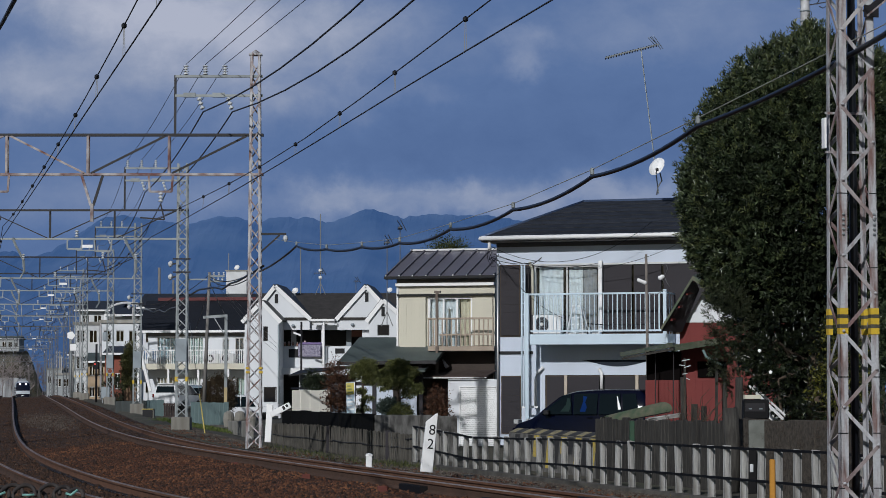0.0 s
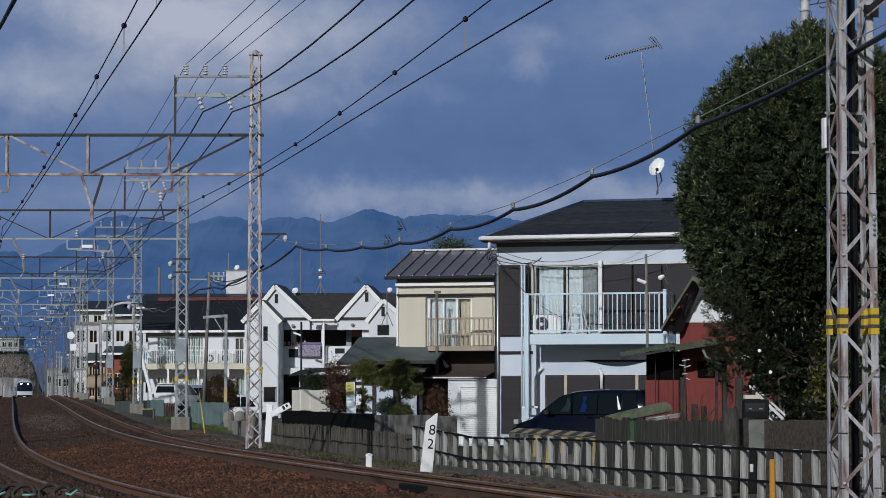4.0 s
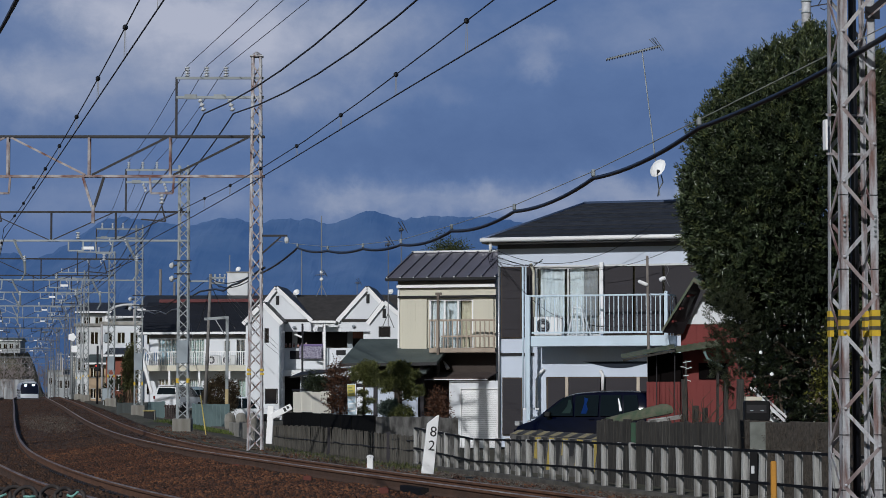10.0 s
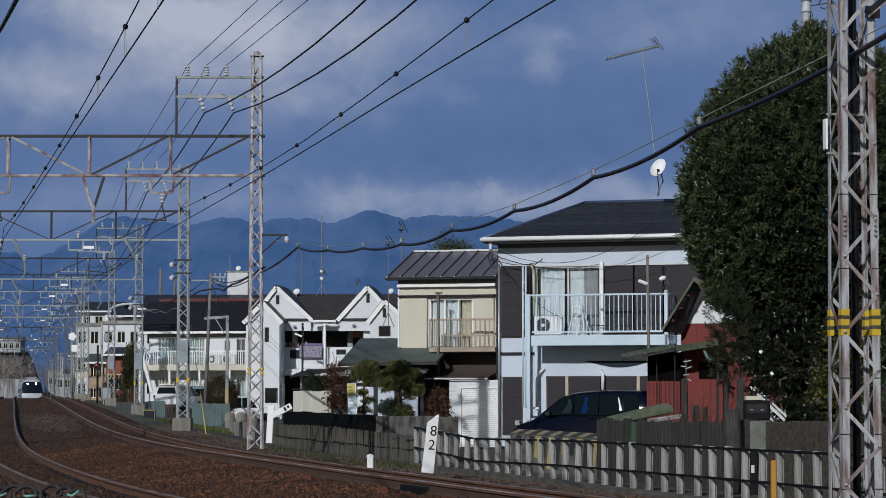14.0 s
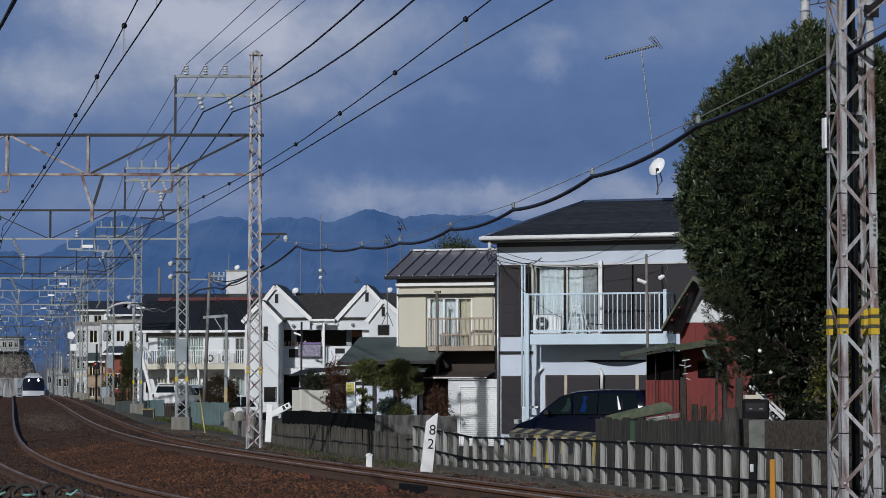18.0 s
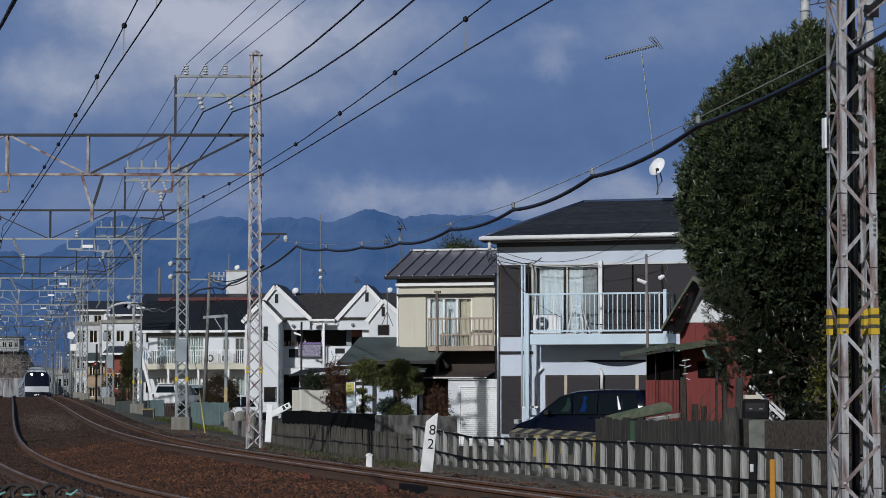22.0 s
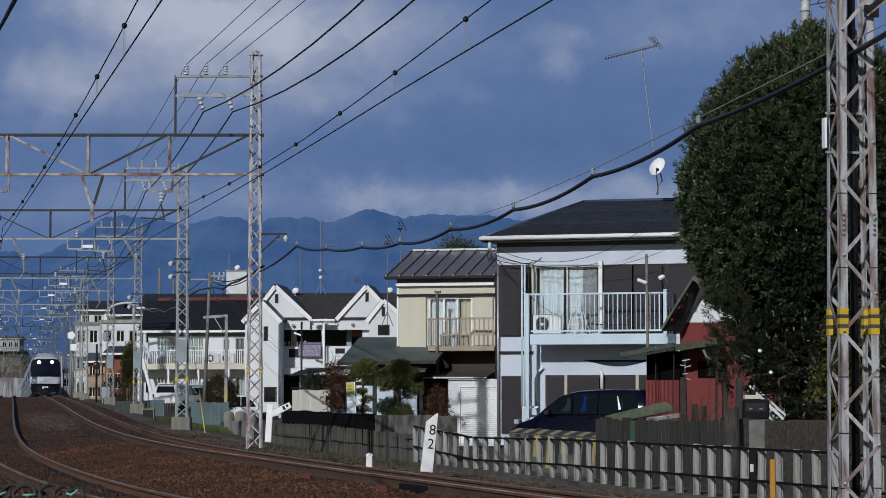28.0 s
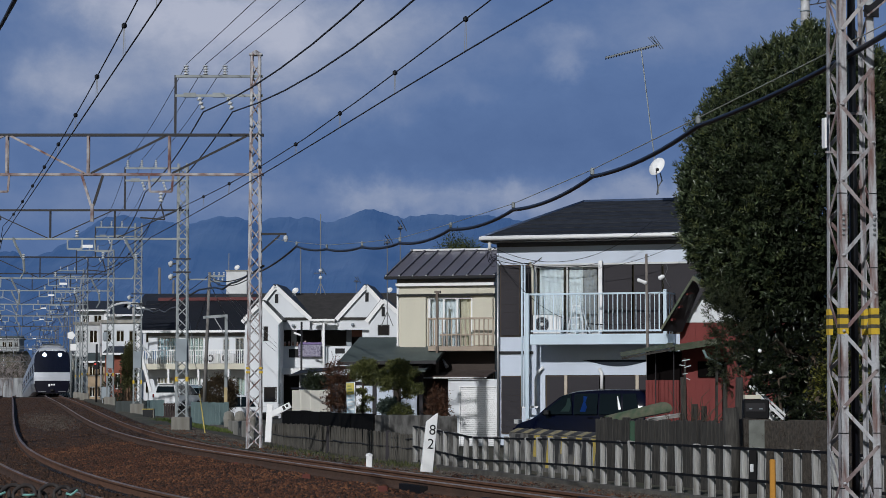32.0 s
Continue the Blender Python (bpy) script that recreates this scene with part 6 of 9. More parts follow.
# ---------- low house with the green roof ----------
lg = thing("low_house", pose(-1.674, 76.6, 0, 0, 0, -10), "single-storey house with grey-green roof behind the garden", "house", "houses")
lx0, lx1 = -1.411, 1.698
le, lr = 2.174, 3.002
box("wall", (lx0 + .5, lx1 - .5), (0, 4.6), (-.35, le - .05), mat("dark_timber_wall", (0.045, 0.036, 0.030), .85, scale=8), lg)
rf = new("roof")
rf.parent = lg
panel("slope", [(lx0, -1.2, le), (lx1, -1.2, le + .05), (lx1, 2.2, lr), (-1.449, 2.2, lr)], .10, GREEN_ROOF, rf)
panel("slope", [(lx1, 5.4, le), (lx0, 5.4, le), (-1.449, 2.2, lr), (lx1, 2.2, lr)], .10, GREEN_ROOF, rf)
panel("hip_slope", [(lx0, 5.4, le), (lx0, -1.2, le), (-1.449, 2.2, lr)], .10, GREEN_ROOF, rf)
bar("gutter", (lx0, -1.25, le - .06), (lx1, -1.25, le - .02), .10, DARK_STEEL, lg)
panel("lower_roof", [(0.29, -1.9, 1.871), (1.472, -1.9, 1.905), (1.249, -.05, 2.044), (-0.071, -.05, 2.044)], .06, GREEN_ROOF, lg)
for x in (-0.285, 1.182):
    box("porch_post", (x - .06, x + .06), (-1.05, -.95), (-.35, le - .1), DARK_PANEL, lg)
for x0_, x1_ in ((-.62, -.36), (-.27, .30), (.55, 1.05)):
    box("sliding_door", (x0_, x1_), (-1.0, -.96), (.2, 1.42), BLUISH_WALL, lg)
box("door_head", (-.9, 1.25), (-1.02, -.94), (1.43, 1.55), DARK_PANEL, lg)
# lean-to with dark curved roof edge
t = thing("lean_to", pose(-4.27, 82.0, 0), "small lean-to with a dark sheet roof", "shed")
panel("roof", [(-.9, -.6, 1.791), (1.4, -.6, 2.093), (1.4, 1.2, 2.166), (-.6, 1.2, 1.974)], .05, BLACK_MET, t)
box("wall", (-.55, 1.3), (.2, 1.1), (-.3, 1.794), mat("blue_grey_wall", (0.20, 0.24, 0.28), .8), t)
# pale panel gate and poster
t = slab_wall("panel_gate", (-4.965, 80.0), (-3.592, 76.5), -.3, 1.3, .05, WHITE_PAINT, "pale beige panel gate with upright joints", "gate", 4, "panel", .012)
for o in t.children:
    o.data.materials[0] = GATE_CREAM
bar("top_cap", (-.05, .02, 1.318 + .03), (1.4, .02, 1.318 + .03), .09, DARK_STEEL, t, h=.05)
p = (-2.735, 72.3, 0.613)
t = thing("banner_board", pose(*p, 0, -2, 0), "upright advertising board, yellow above blue and white", "sign board")
zh2 = 1.518 - p[2]
part("board", chamfer_box(-.12, .12, -.015, .015, 0, zh2, .005), mat("pale_blue_board", (0.35, 0.5, 0.62), .6, scale=14, second=(0.65, 0.7, 0.72), mix=.9), t)
box("yellow_field", (-.115, .115), (-.021, -.017), (zh2 * .60, zh2 - .02), mat("poster_yellow", (0.55, 0.47, 0.10), .6), t)
for k in range(3):
    box("dark_bar", (-.08, .08 - .03 * k), (-.026, -.022), (zh2 * (.66 + .1 * k), zh2 * (.70 + .1 * k)), mat("poster_ink", (0.20, 0.25, 0.10), .7), t)
for k in range(4):
    box("pale_bar", (-.09, .09 - .04 * (k % 2)), (-.021, -.017), (zh2 * (.10 + .12 * k), zh2 * (.145 + .12 * k)), SIGN_WHITE, t)
box("edge", (.12, .145), (-.02, .02), (0, zh2), SIGN_WHITE, t)


# ---------- white gabled houses ----------
G_ = thing("terrace_house", pose(-6.873, 132, 0, 0, 0, -4), "white rendered terrace with pointed gables and dark slate roof", "house", "houses")
base = .1


def gable_block(t, xl, xr, yf, yb, z0, ze_, zp, xp_, wallm, roofm, holes=(), over=.35, trim=.22):
    """A gabled bay: wall with a pointed top, two roof slopes running back, white barge boards."""
    bay = new("bay")
    bay.parent = t
    wall_with_holes("wall", xl, xr, z0, ze_, yf, yf + .2, list(holes), wallm, bay)
    panel("gable", [(xl, yf, ze_), (xr, yf, ze_), (xp_, yf, zp)], .2, wallm, bay)
    for s, xe in ((-1, xl), (1, xr)):
        box("side_wall", (xe, xe - s * .2), (yf + .2, yb), (z0, ze_), wallm, bay)
        sl = (zp - ze_) / abs(xp_ - xe)
        e = (xe + s * over, ze_ - sl * over)
        a, b2, c2, d2 = (e[0], yf - .11, e[1] + .12), (xp_, yf - .11, zp + .12), (xp_, yb, zp + .12), (e[0], yb, e[1] + .12)
        pts = [d2, c2, b2, a] if s < 0 else [b2, c2, d2, a]
        panel("roof_slope", pts, .10, roofm, bay)
        p0, p1 = Vector((e[0], yf - .138, e[1] + .06)), Vector((xp_, yf - .138, zp + .06))
        bar("barge_board", p0, p1, .05, WHITE_PAINT, bay, h=trim, up=(0, 0, 1))
    return bay


def dark_window(t, x0, x1, z0, z1, y, name="window", m=None):
    return window(t, x0, x1, z0, z1, y, m or DARK_STEEL, 2 if x1 - x0 > .9 else 1, glass=WINDOW_DARK, name=name)


# back body and long roof
bx0_, bx1_ = -3.862, 5.615
recs = [(-2.40, 0.20, 3.67, 4.564), (0.361, 2.435, 3.667, 4.56),
        (-2.40, -1.004, -.2, 2.192)]
wall_with_holes("main_wall", bx0_, bx1_, base - .6, 5.116, .6, .8, recs, WHITE_WALL, G_)
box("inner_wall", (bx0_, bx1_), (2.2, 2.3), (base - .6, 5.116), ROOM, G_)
box("back_wall", (bx0_, bx1_), (8.0, 8.2), (base - .6, 5.116), WHITE_WALL, G_)
for x in (bx0_, bx1_ - .2):
    box("end_wall", (x, x + .2), (.8, 8.0), (base - .6, 5.116), WHITE_WALL, G_)
rf = new("roof")
rf.parent = G_
zr_ = 6.717
ez = 5.196
panel("slope", [(bx0_, .2, ez), (bx1_, .2, ez), (bx1_, 4.4, zr_), (bx0_, 4.4, zr_)], .12, mat("brown_grey_shingle", (0.050, 0.045, 0.042), .8, var=.4, scale=10, bump=.3, bscale=12), rf)
panel("slope", [(bx1_, 8.6, ez), (bx0_, 8.6, ez), (bx0_, 4.4, zr_), (bx1_, 4.4, zr_)], .12, SLATE, rf)
box("gutter", (-0.216, 0.987), (-.10, .02), (4.885, 5.099), WHITE_PAINT, G_)
box("gutter", (-0.315, 1.01), (-.26, -.16), (5.007, 5.13), WHITE_PAINT, G_)
g1 = gable_block(G_, -3.664, -0.408, .3, 4.4, 4.558, 5.113, 6.871, -2.298, WHITE_WALL, SLATE, over=.06)
g2 = gable_block(G_, 1.107, 4.285, .3, 4.4, 4.551, 5.104, 6.856, 2.682, WHITE_WALL, SLATE, over=.06)
w3 = (3.416, 4.057, 4.215, 4.793)
g3 = gable_block(G_, 2.957, 4.881, -.9, 1.2, base - .6, 5.067, 6.041, 3.721, WHITE_WALL, SLATE, [w3], over=.14)
dark_window(g3, *w3[:2], w3[2], w3[3], -.9)
w0 = (-2.689, -2.445, 3.908, 4.698)
w01 = (-2.659, -1.955, 0.634, 1.451)
g0 = gable_block(G_, -3.7, -1.863, -1.5, .6, base - .6, 5.001, 5.944, -2.781, WHITE_WALL, SLATE, [w0, w01], over=.14)
dark_window(g0, *w0, -1.5)
dark_window(g0, *w01, -1.5)
for bay, xx, yy, zz in ((g1, -2.236, .3, 6.254), (g2, 2.713, .3, 6.333), (g3, 3.721, -.9, 5.493)):
    box("vent_slot", (xx - .09, xx + .09), (yy - .03, yy - .004), (zz - .25, zz + .25), BLACK_MET, bay)
for xx, yy in ((-1.302, 4.772), (1.945, 4.827)):
    lathe("porch_lamp", [(.05, 0), (.11, .08), (.06, .16)], GREY_BOX, G_, n=10, m=Matrix.Translation((xx, .2, yy - .08)))
# parapets in front of the recesses, dividing wall, dark inset panels
for a, b2 in ((-2.064, 0.292), (0.415, 2.425)):
    box("parapet", (a, b2), (.38, .56), (2.497, 3.635), WHITE_WALL, G_)
box("divider", (0.304, 0.396), (.1, .58), (base - .6, 5.108), WHITE_PAINT, G_)
box("parapet_slot", (-1.562, -0.973), (.365, .378), (3.051, 3.513), BLACK_MET, G_)
box("parapet_slot", (0.977, 1.502), (.365, .378), (3.264, 3.54), BLACK_MET, G_)
box("ledge", (-2.084, -0.63), (-.2, .36), (2.128, 2.465), WHITE_PAINT, G_)
tube("downpipe", [(0.41, -0.1, 5.096), (0.422, -0.1, 0.994)], .05, WHITE_PAINT, G_)
tube("downpipe", [(-1.852, -1.6, 4.785), (-1.836, -1.6, 0.544)], .05, GREY_BOX, G_)
for x, m in ((-1.42, WHITE_PAINT), (1.636, GREY_BOX)):
    box("inner_panel", (x - .18, x + .10), (1.6, 1.7), (3.699, 4.561), m, G_)
box("brick_panel", (1.783, 2.404), (1.2, 1.3), (4.203, 4.543), mat("brick_red_panel", (0.22, 0.10, 0.07), .9), G_)
t = thing("futon", pose(-6.873, 132, 0, 0, 0, -4) @ pose(*(-0.332, 0.2, 3.447)), "patterned grey futon with purple edge airing over a parapet", "bedding")
part("quilt", chamfer_box(-.68, .68, -.10, .12, -.38, .34, .05), FABRIC, t)
part("purple_fold", chamfer_box(-.60, .60, -.14, .16, .30, .42, .05), PURPLE, t)
p = (-0.502, -2.5, 1)
t = thing("lamp_post", pose(-6.873, 132, 0, 0, 0, -4) @ pose(p[0], p[1], 0), "dark slender pole with a white lamp arm", "pole")
tube("pole", [(0, 0, 0), (0, 0, 4.909)], .06, DARK_STEEL, t)
bar("arm", (0, 0, 4.186), (-.42, 0, 4.337), .09, WHITE_PAINT, t)
t = thing("potted_plants", pose(-6.873, 132, 0, 0, 0, -4) @ pose(*(-1.356, 0.45, 3.699)), "row of small potted plants with pink blooms", "plants")
rng = random.Random(4)
for k in range(7):
    lathe("pot", [(.05, 0), (.07, .12)], mat("pot_clay", (.35, .2, .16), .9), t, n=8, m=Matrix.Translation((-.65 + k * .22, .03, .0)))
    lathe("bloom", [(.02, .12), (.06, .17), (.05, .22), (.01, .25)], mat("pink_bloom", (.50, .38, .38), .9), t, n=6, m=Matrix.Translation((-.65 + k * .22, .03, rng.uniform(-.03, .03))))

# roof antennas behind
antenna((-6.867, 136, 6.671), (-6.88, 136, 11.144), "tall thin roof antenna with white boosters", ((-7.219, 136, 7.812), (-6.681, 136, 7.843)), 5, .03, rod=.4, balls=(.20, .29), fork=.28)
antenna((-7.975, 136, 6.671), (-7.984, 136, 9.207), "thin bare antenna pole", None, 0, .028)
antenna((-1.398, 79, 5.34), (-1.399, 79, 6.668), "thin roof antenna with small crossbars", ((-1.473, 79, 6.557), (-1.326, 79, 6.575)), 4, .016, rod=.3)
antenna((-1.888, 82, 3.489), (-1.891, 82, 6.355), "thin antenna with crossbars before the gables", ((-1.987, 82, 6.259), (-1.796, 82, 6.278)), 4, .016, rod=.3, fork=.2)
antenna((-4.856, 135.5, 6.651), (-4.857, 135.5, 7.409), "small thin roof antenna", ((-4.983, 135.5, 7.346), (-4.731, 135.5, 7.346)), 4, .02, rod=.3)
for (q, r) in (((-8.292, 136, 6.861), .20), ((-3.007, 136, 6.893), .17), ((-14.618, 172, 9.976), .2)):
    t = thing("satellite_dish", pose(*q), "small white satellite dish on a roof", "satellite dish", "small dishes")
    o = lathe("dish", [(0.0, .05), (r * .6, .03), (r * .95, -.03), (r, -.03), (r * .6, .06), (0.0, .08)], SIGN_WHITE, t, n=16)
    o.matrix_basis = pose(0, 0, 0, 60, 0, -25)
    bar("stem", (0, .05, 0), (0, .05, -.55), .05, GREY_BOX, t)

# ---------- apartment house with long balcony ----------
ap = thing("apartment_house", pose(-15.275, 148, 0, 0, 0, -12), "two-storey white apartment house with dark roof and long balcony", "apartment house", "houses")
ax0, ax1 = -2.816, 4.644
zev = 4.85
holes = [(-2.237, -0.93, 2.814, 4.502), (-0.252, 0.718, 2.81, 4.493), (1.937, 2.365, 2.806, 4.382), (2.723, 3.293, 2.804, 4.446),
         (-2.2, -1.008, 0.956, 2.057), (-0.252, 0.575, 0.786, 2.055), (2.794, 3.364, 0.786, 2.052)]
wall_with_holes("front_wall", ax0, ax1, -.3, zev + .1, 0, .2, holes, WHITE_WALL, ap)
box("back_wall", (ax0, ax1), (7, 7.2), (-.3, zev + .1), WHITE_WALL, ap)
for x in (ax0, ax1 - .2):
    box("end_wall", (x, x + .2), (.2, 7), (-.3, zev + .1), WHITE_WALL, ap)
LIT_CURT = mat("pale_green_curtain", (0.55, 0.66, 0.60), .9, var=.15, scale=9)
for k, h_ in enumerate(holes):
    window(ap, *h_, 0, ALU, 3 if h_[1] - h_[0] > .7 else 2, glass=GLASS, curtain=[(h_[0] + .05, h_[1] - .05, (mat("pale_cyan_curtain", (0.52, 0.68, 0.74), .9, var=.25, scale=7), LIT_CURT, mat("grey_room_cloth", (.25, .27, .28), .9), mat("dark_room_cloth", (.12, .13, .15), .9), CURTAIN_ECRU, LIT_CURT, LIT_CURT)[k])], room=True)
for h_ in (holes[0], holes[1], holes[4], holes[5]):
    for q in (1, 2, 3, 4, 5):
        x = h_[0] + (h_[1] - h_[0]) * q / 6
        box("glazing_bar", (x - .012, x + .012), (-.012, .010), (h_[2] + .04, h_[3] - .04), WHITE_PAINT, ap)
    for q in (1, 2):
        z = h_[2] + (h_[3] - h_[2]) * q / 3
        box("glazing_bar", (h_[0] + .04, h_[1] - .04), (-.020, -.014), (z - .012, z + .012), WHITE_PAINT, ap)
rf = new("roof")
rf.parent = ap
zrd = 6.866
panel("slope", [(ax0 - .5, -.5, zev), (ax1 + .4, -.5, zev), (ax1 + .4, 3.5, zrd), (ax0 - 1.3, 3.5, zrd)], .14, SLATE_BLUE, rf)
panel("slope", [(ax1 + .4, 8.0, zev), (ax0 - .5, 8.0, zev), (ax0 - .5, 3.5, zrd), (ax1 + .4, 3.5, zrd)], .14, SLATE, rf)
for k in range(12):
    s = k / 12
    bar("roof_course", (ax0 - .5, -.5 + 4.0 * s, zev + (zrd - zev) * s + .012), (ax1 + .4, -.5 + 4.0 * s, zev + (zrd - zev) * s + .004), .03, SLATE_BLUE, rf, h=.006)
bar("ridge_tiles", (ax0 - .5, 3.5, zrd + .08), (ax1 + .4, 3.5, zrd + .08), .3, mat("dull_red_ridge", (0.12, 0.036, 0.038), .8), rf, h=.2)
bar("eave_gutter", (ax0 - .5, -.55, zev - .02), (ax1 + .4, -.55, zev - .02), .12, WHITE_PAINT, rf, h=.14)
bar("frieze", (ax0, -.02, zev - .17), (ax1, -.02, zev - .17), .04, CREAM_DARK, ap, h=.25)
bn = new("balcony")
bn.parent = ap
bzf, bzt = 2.525, 3.683
box("floor_slab", (ax0 - .2, ax1), (-1.2, -.003), (bzf, bzf + .35), CREAM, bn)
box("top_rail", (ax0 - .2, ax1), (-1.22, -1.16), (bzt - .03, bzt + .03), WHITE_PAINT, bn)
for k in range(56):
    x = ax0 - .15 + (ax1 - ax0 + .1) * k / 55
    box("baluster", (x - .018, x + .018), (-1.205, -1.175), (bzf + .35, bzt), WHITE_PAINT, bn)
for k in range(5):
    x = ax0 - .18 + (ax1 - ax0 + .1) * k / 4
    box("column", (x - .06, x + .06), (-1.22, -1.1), (-.3, zev if k in (0, 4) else bzf), WHITE_PAINT, bn)
for (xx) in (1.516, 2.478):
    t = thing("air_conditioner", pose(-15.275, 148, 0, 0, 0, -12) @ pose(xx, -.6, bzf + .35), "white outdoor air conditioner on the long balcony", "air conditioner", "balcony units")
    part("casing", chamfer_box(-.42, .42, -.15, .15, .03, .60, .03), WHITE_PAINT, t)
    o = lathe("fan_recess", [(.23, 0), (.23, .012), (.20, .02), (.02, .02)], DARK_PANEL, t, n=16)
    o.matrix_basis = pose(-.12, -.151, .32, 90, 0, 0)
    o = lathe("hub", [(.13, 0), (.11, .03)], WHITE_PAINT, t, n=12)
    o.matrix_basis = pose(-.12, -.16, .32, 90, 0, 0)
t = thing("laundry", pose(-15.275, 148, 0, 0, 0, -12) @ pose(*(-2.354, -0.7, 3.632)), "pale blue laundry hung on a balcony line", "laundry")
for k in range(4):
    o = part("cloth", chamfer_box(-.12, .12, -.02, .02, -.5 + .1 * (k % 2), .1, .02), (mat("pale_blue_cloth", (.30, .42, .62), .9), CURTAIN)[k % 2], t)
    o.matrix_basis = pose(-.4 + k * .28, 0, 0, 0, 6 * (k - 1.5), 0)
t = thing("outside_stair", pose(-15.275, 148, 0, 0, 0, -12) @ pose(ax0 - .2, -1.2, 0), "white sloping stair rail at the end of the balcony", "stairs")
bar("stringer", (.1, 0, bzt), (.9, -.3, 1.2), .08, WHITE_PAINT, t, h=.2)
bar("hand_rail", (-.1, 0, 4.377), (.8, -.2, 3.349), .06, WHITE_PAINT, t)

# block with a lift tower, and other far roofs
def floor_bands(t, hw, yb, yt, rows):
    for r in range(1, rows):
        z = yb + (yt - yb) * r / rows
        box("balcony_slab", (-hw - .05, hw + .05), (-.9, -.003), (z - .08, z + .08), PALE_RENDER, t)
        box("balcony_front", (-hw - .05, hw + .05), (-.95, -.88), (z + .08, z + .75), WHITE_PAINT, t)


DULL_WHITE = mat("dull_white_far_wall", (0.34, 0.36, 0.37), .85, var=.3, scale=2)


def block_house(name, x0, x1, D, yt, yb, label, wallm, rows=2, cols=4, depth=8, roof=None, rise=1.2, group="far houses", wh=1.1, over=.4):
    """A far building: walls with real window openings, floor bands, a flat or pitched roof."""
    cxm = (x0 + x1) / 2
    t = thing(name, pose(cxm, D, 0), label, "house", group)
    hw = (x1 - x0) / 2
    cw = 2 * hw / cols
    hs = []
    fh = (yt - yb) / rows
    for r in range(rows):
        for c in range(cols):
            a = -hw + cw * (c + .22)
            hs.append((a, a + cw * .56, yb + fh * (r + .30), yb + fh * (r + .30) + min(wh, fh * .5)))
    wall_with_holes("wall", -hw, hw, yb, yt, 0, .2, hs, wallm, t)
    box("side_wall", (-hw, -hw + .2), (.2, depth), (yb, yt), wallm, t)
    box("side_wall", (hw - .2, hw), (.2, depth), (yb, yt), wallm, t)
    box("back_wall", (-hw, hw), (depth, depth + .2), (yb, yt), wallm, t)
    for a in hs:
        w_ = new("window")
        w_.parent = t
        box("frame", (a[0], a[1]), (.06, .10), (a[3] - .06, a[3]), ALU, w_)
        box("frame", (a[0], a[1]), (.06, .10), (a[2], a[2] + .06), ALU, w_)
        box("mullion", ((a[0] + a[1]) / 2 - .03, (a[0] + a[1]) / 2 + .03), (.06, .10), (a[2] + .06, a[3] - .06), ALU, w_)
        box("pane", (a[0], a[1]), (.12, .13), (a[2], a[3]), GLASS_DARK, w_)
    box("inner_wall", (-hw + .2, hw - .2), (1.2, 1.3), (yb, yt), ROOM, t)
    if roof:
        rf = new("roof")
        rf.parent = t
        panel("slope", [(-hw - over, -.5, yt), (hw + over, -.5, yt), (hw + over, depth / 2, yt + rise), (-hw - over, depth / 2, yt + rise)], .15, roof, rf)
        panel("slope", [(hw + over, depth + .5, yt), (-hw - over, depth + .5, yt), (-hw - over, depth / 2, yt + rise), (hw + over, depth / 2, yt + rise)], .15, roof, rf)
        bar("gutter", (-hw - over, -.55, yt - .03), (hw + over, -.55, yt - .03), .12, WHITE_PAINT, t, h=.14)
    else:
        box("roof_slab", (-hw - .15, hw + .15), (-.15, depth + .3), (yt, yt + .25), CONCRETE, t)
    return t


t = thing("lift_tower", pose(-14.633, 172.0, 0), "pale concrete stair tower above the roofs", "tower", "far houses")
part("shaft", chamfer_box(-.74, .74, 0, 3, 0, 9.696, .04), mat("pale_render", (0.62, 0.63, 0.64), .9, var=.12), t)
box("parapet", (-.80, .80), (-.06, 3.06), (9.696, 9.776), CONCRETE, t)
bar("lightning_rod", (-.6, .5, 9.776), (-.6, .5, 10.979), .05, GREY_WIRE, t)
block_house("row_house", -20.736, -12.262, 168, 6.957, 0, "long row of houses with a dark roof behind the apartments", WHITE_WALL, 2, 9, 8, SLATE, 8.093 - 6.957)
block_house("white_block", -28.703, -25.969, 210, 7.75, .2, "white block with dark window bands and a low dark roof", PALE_RENDER, 3, 3, 9, SLATE, .8)
wb_ = block_house("white_block", -32.335, -29.071, 216, 8.35, .2, "tall white apartment block with balconies and a dark roof", PALE_RENDER, 4, 3, 9, SLATE, 1.0)
floor_bands(wb_, (-29.071 - -32.335) / 2, .2, 8.35, 4)
block_house("white_block", -31.069, -28.973, 205, 6.773, .2, "lower white block with a projecting balcony", PALE_RENDER, 3, 2, 6, None)
block_house("white_house", -26.75, -23.75, 190, 6.5, .2, "white flat-roofed house with dark window bands", WHITE_WALL, 3, 3, 7, None, wh=.9)
block_house("red_house", -22.936, -21.785, 165, 3.75, .3, "small brick-red house beside the line", mat("brick_red_wall", (0.24, 0.075, 0.05), .85), 1, 2, 5, SLATE, .55, over=.12)
block_house("cream_house", -35.834, -34.196, 235, 4.68, 0, "cream far house beside the line", CREAM, 2, 2, 6, SLATE, 1.2)
block_house("white_house", -47.838, -46.025, 300, 3.109, -1, "white far house beside the line", DULL_WHITE, 2, 2, 6, None)
block_house("white_house", -61.832, -59.535, 380, 4.384, -1.5, "white far house beyond the dip", DULL_WHITE, 2, 3, 6, None)
block_house("tan_house", -26.276, -25.021, 180, 3.387, .3, "tan far house beside the line", mat("tan_wall", (0.40, 0.30, 0.20), .85), 2, 2, 6, GREEN_ROOF, .7)
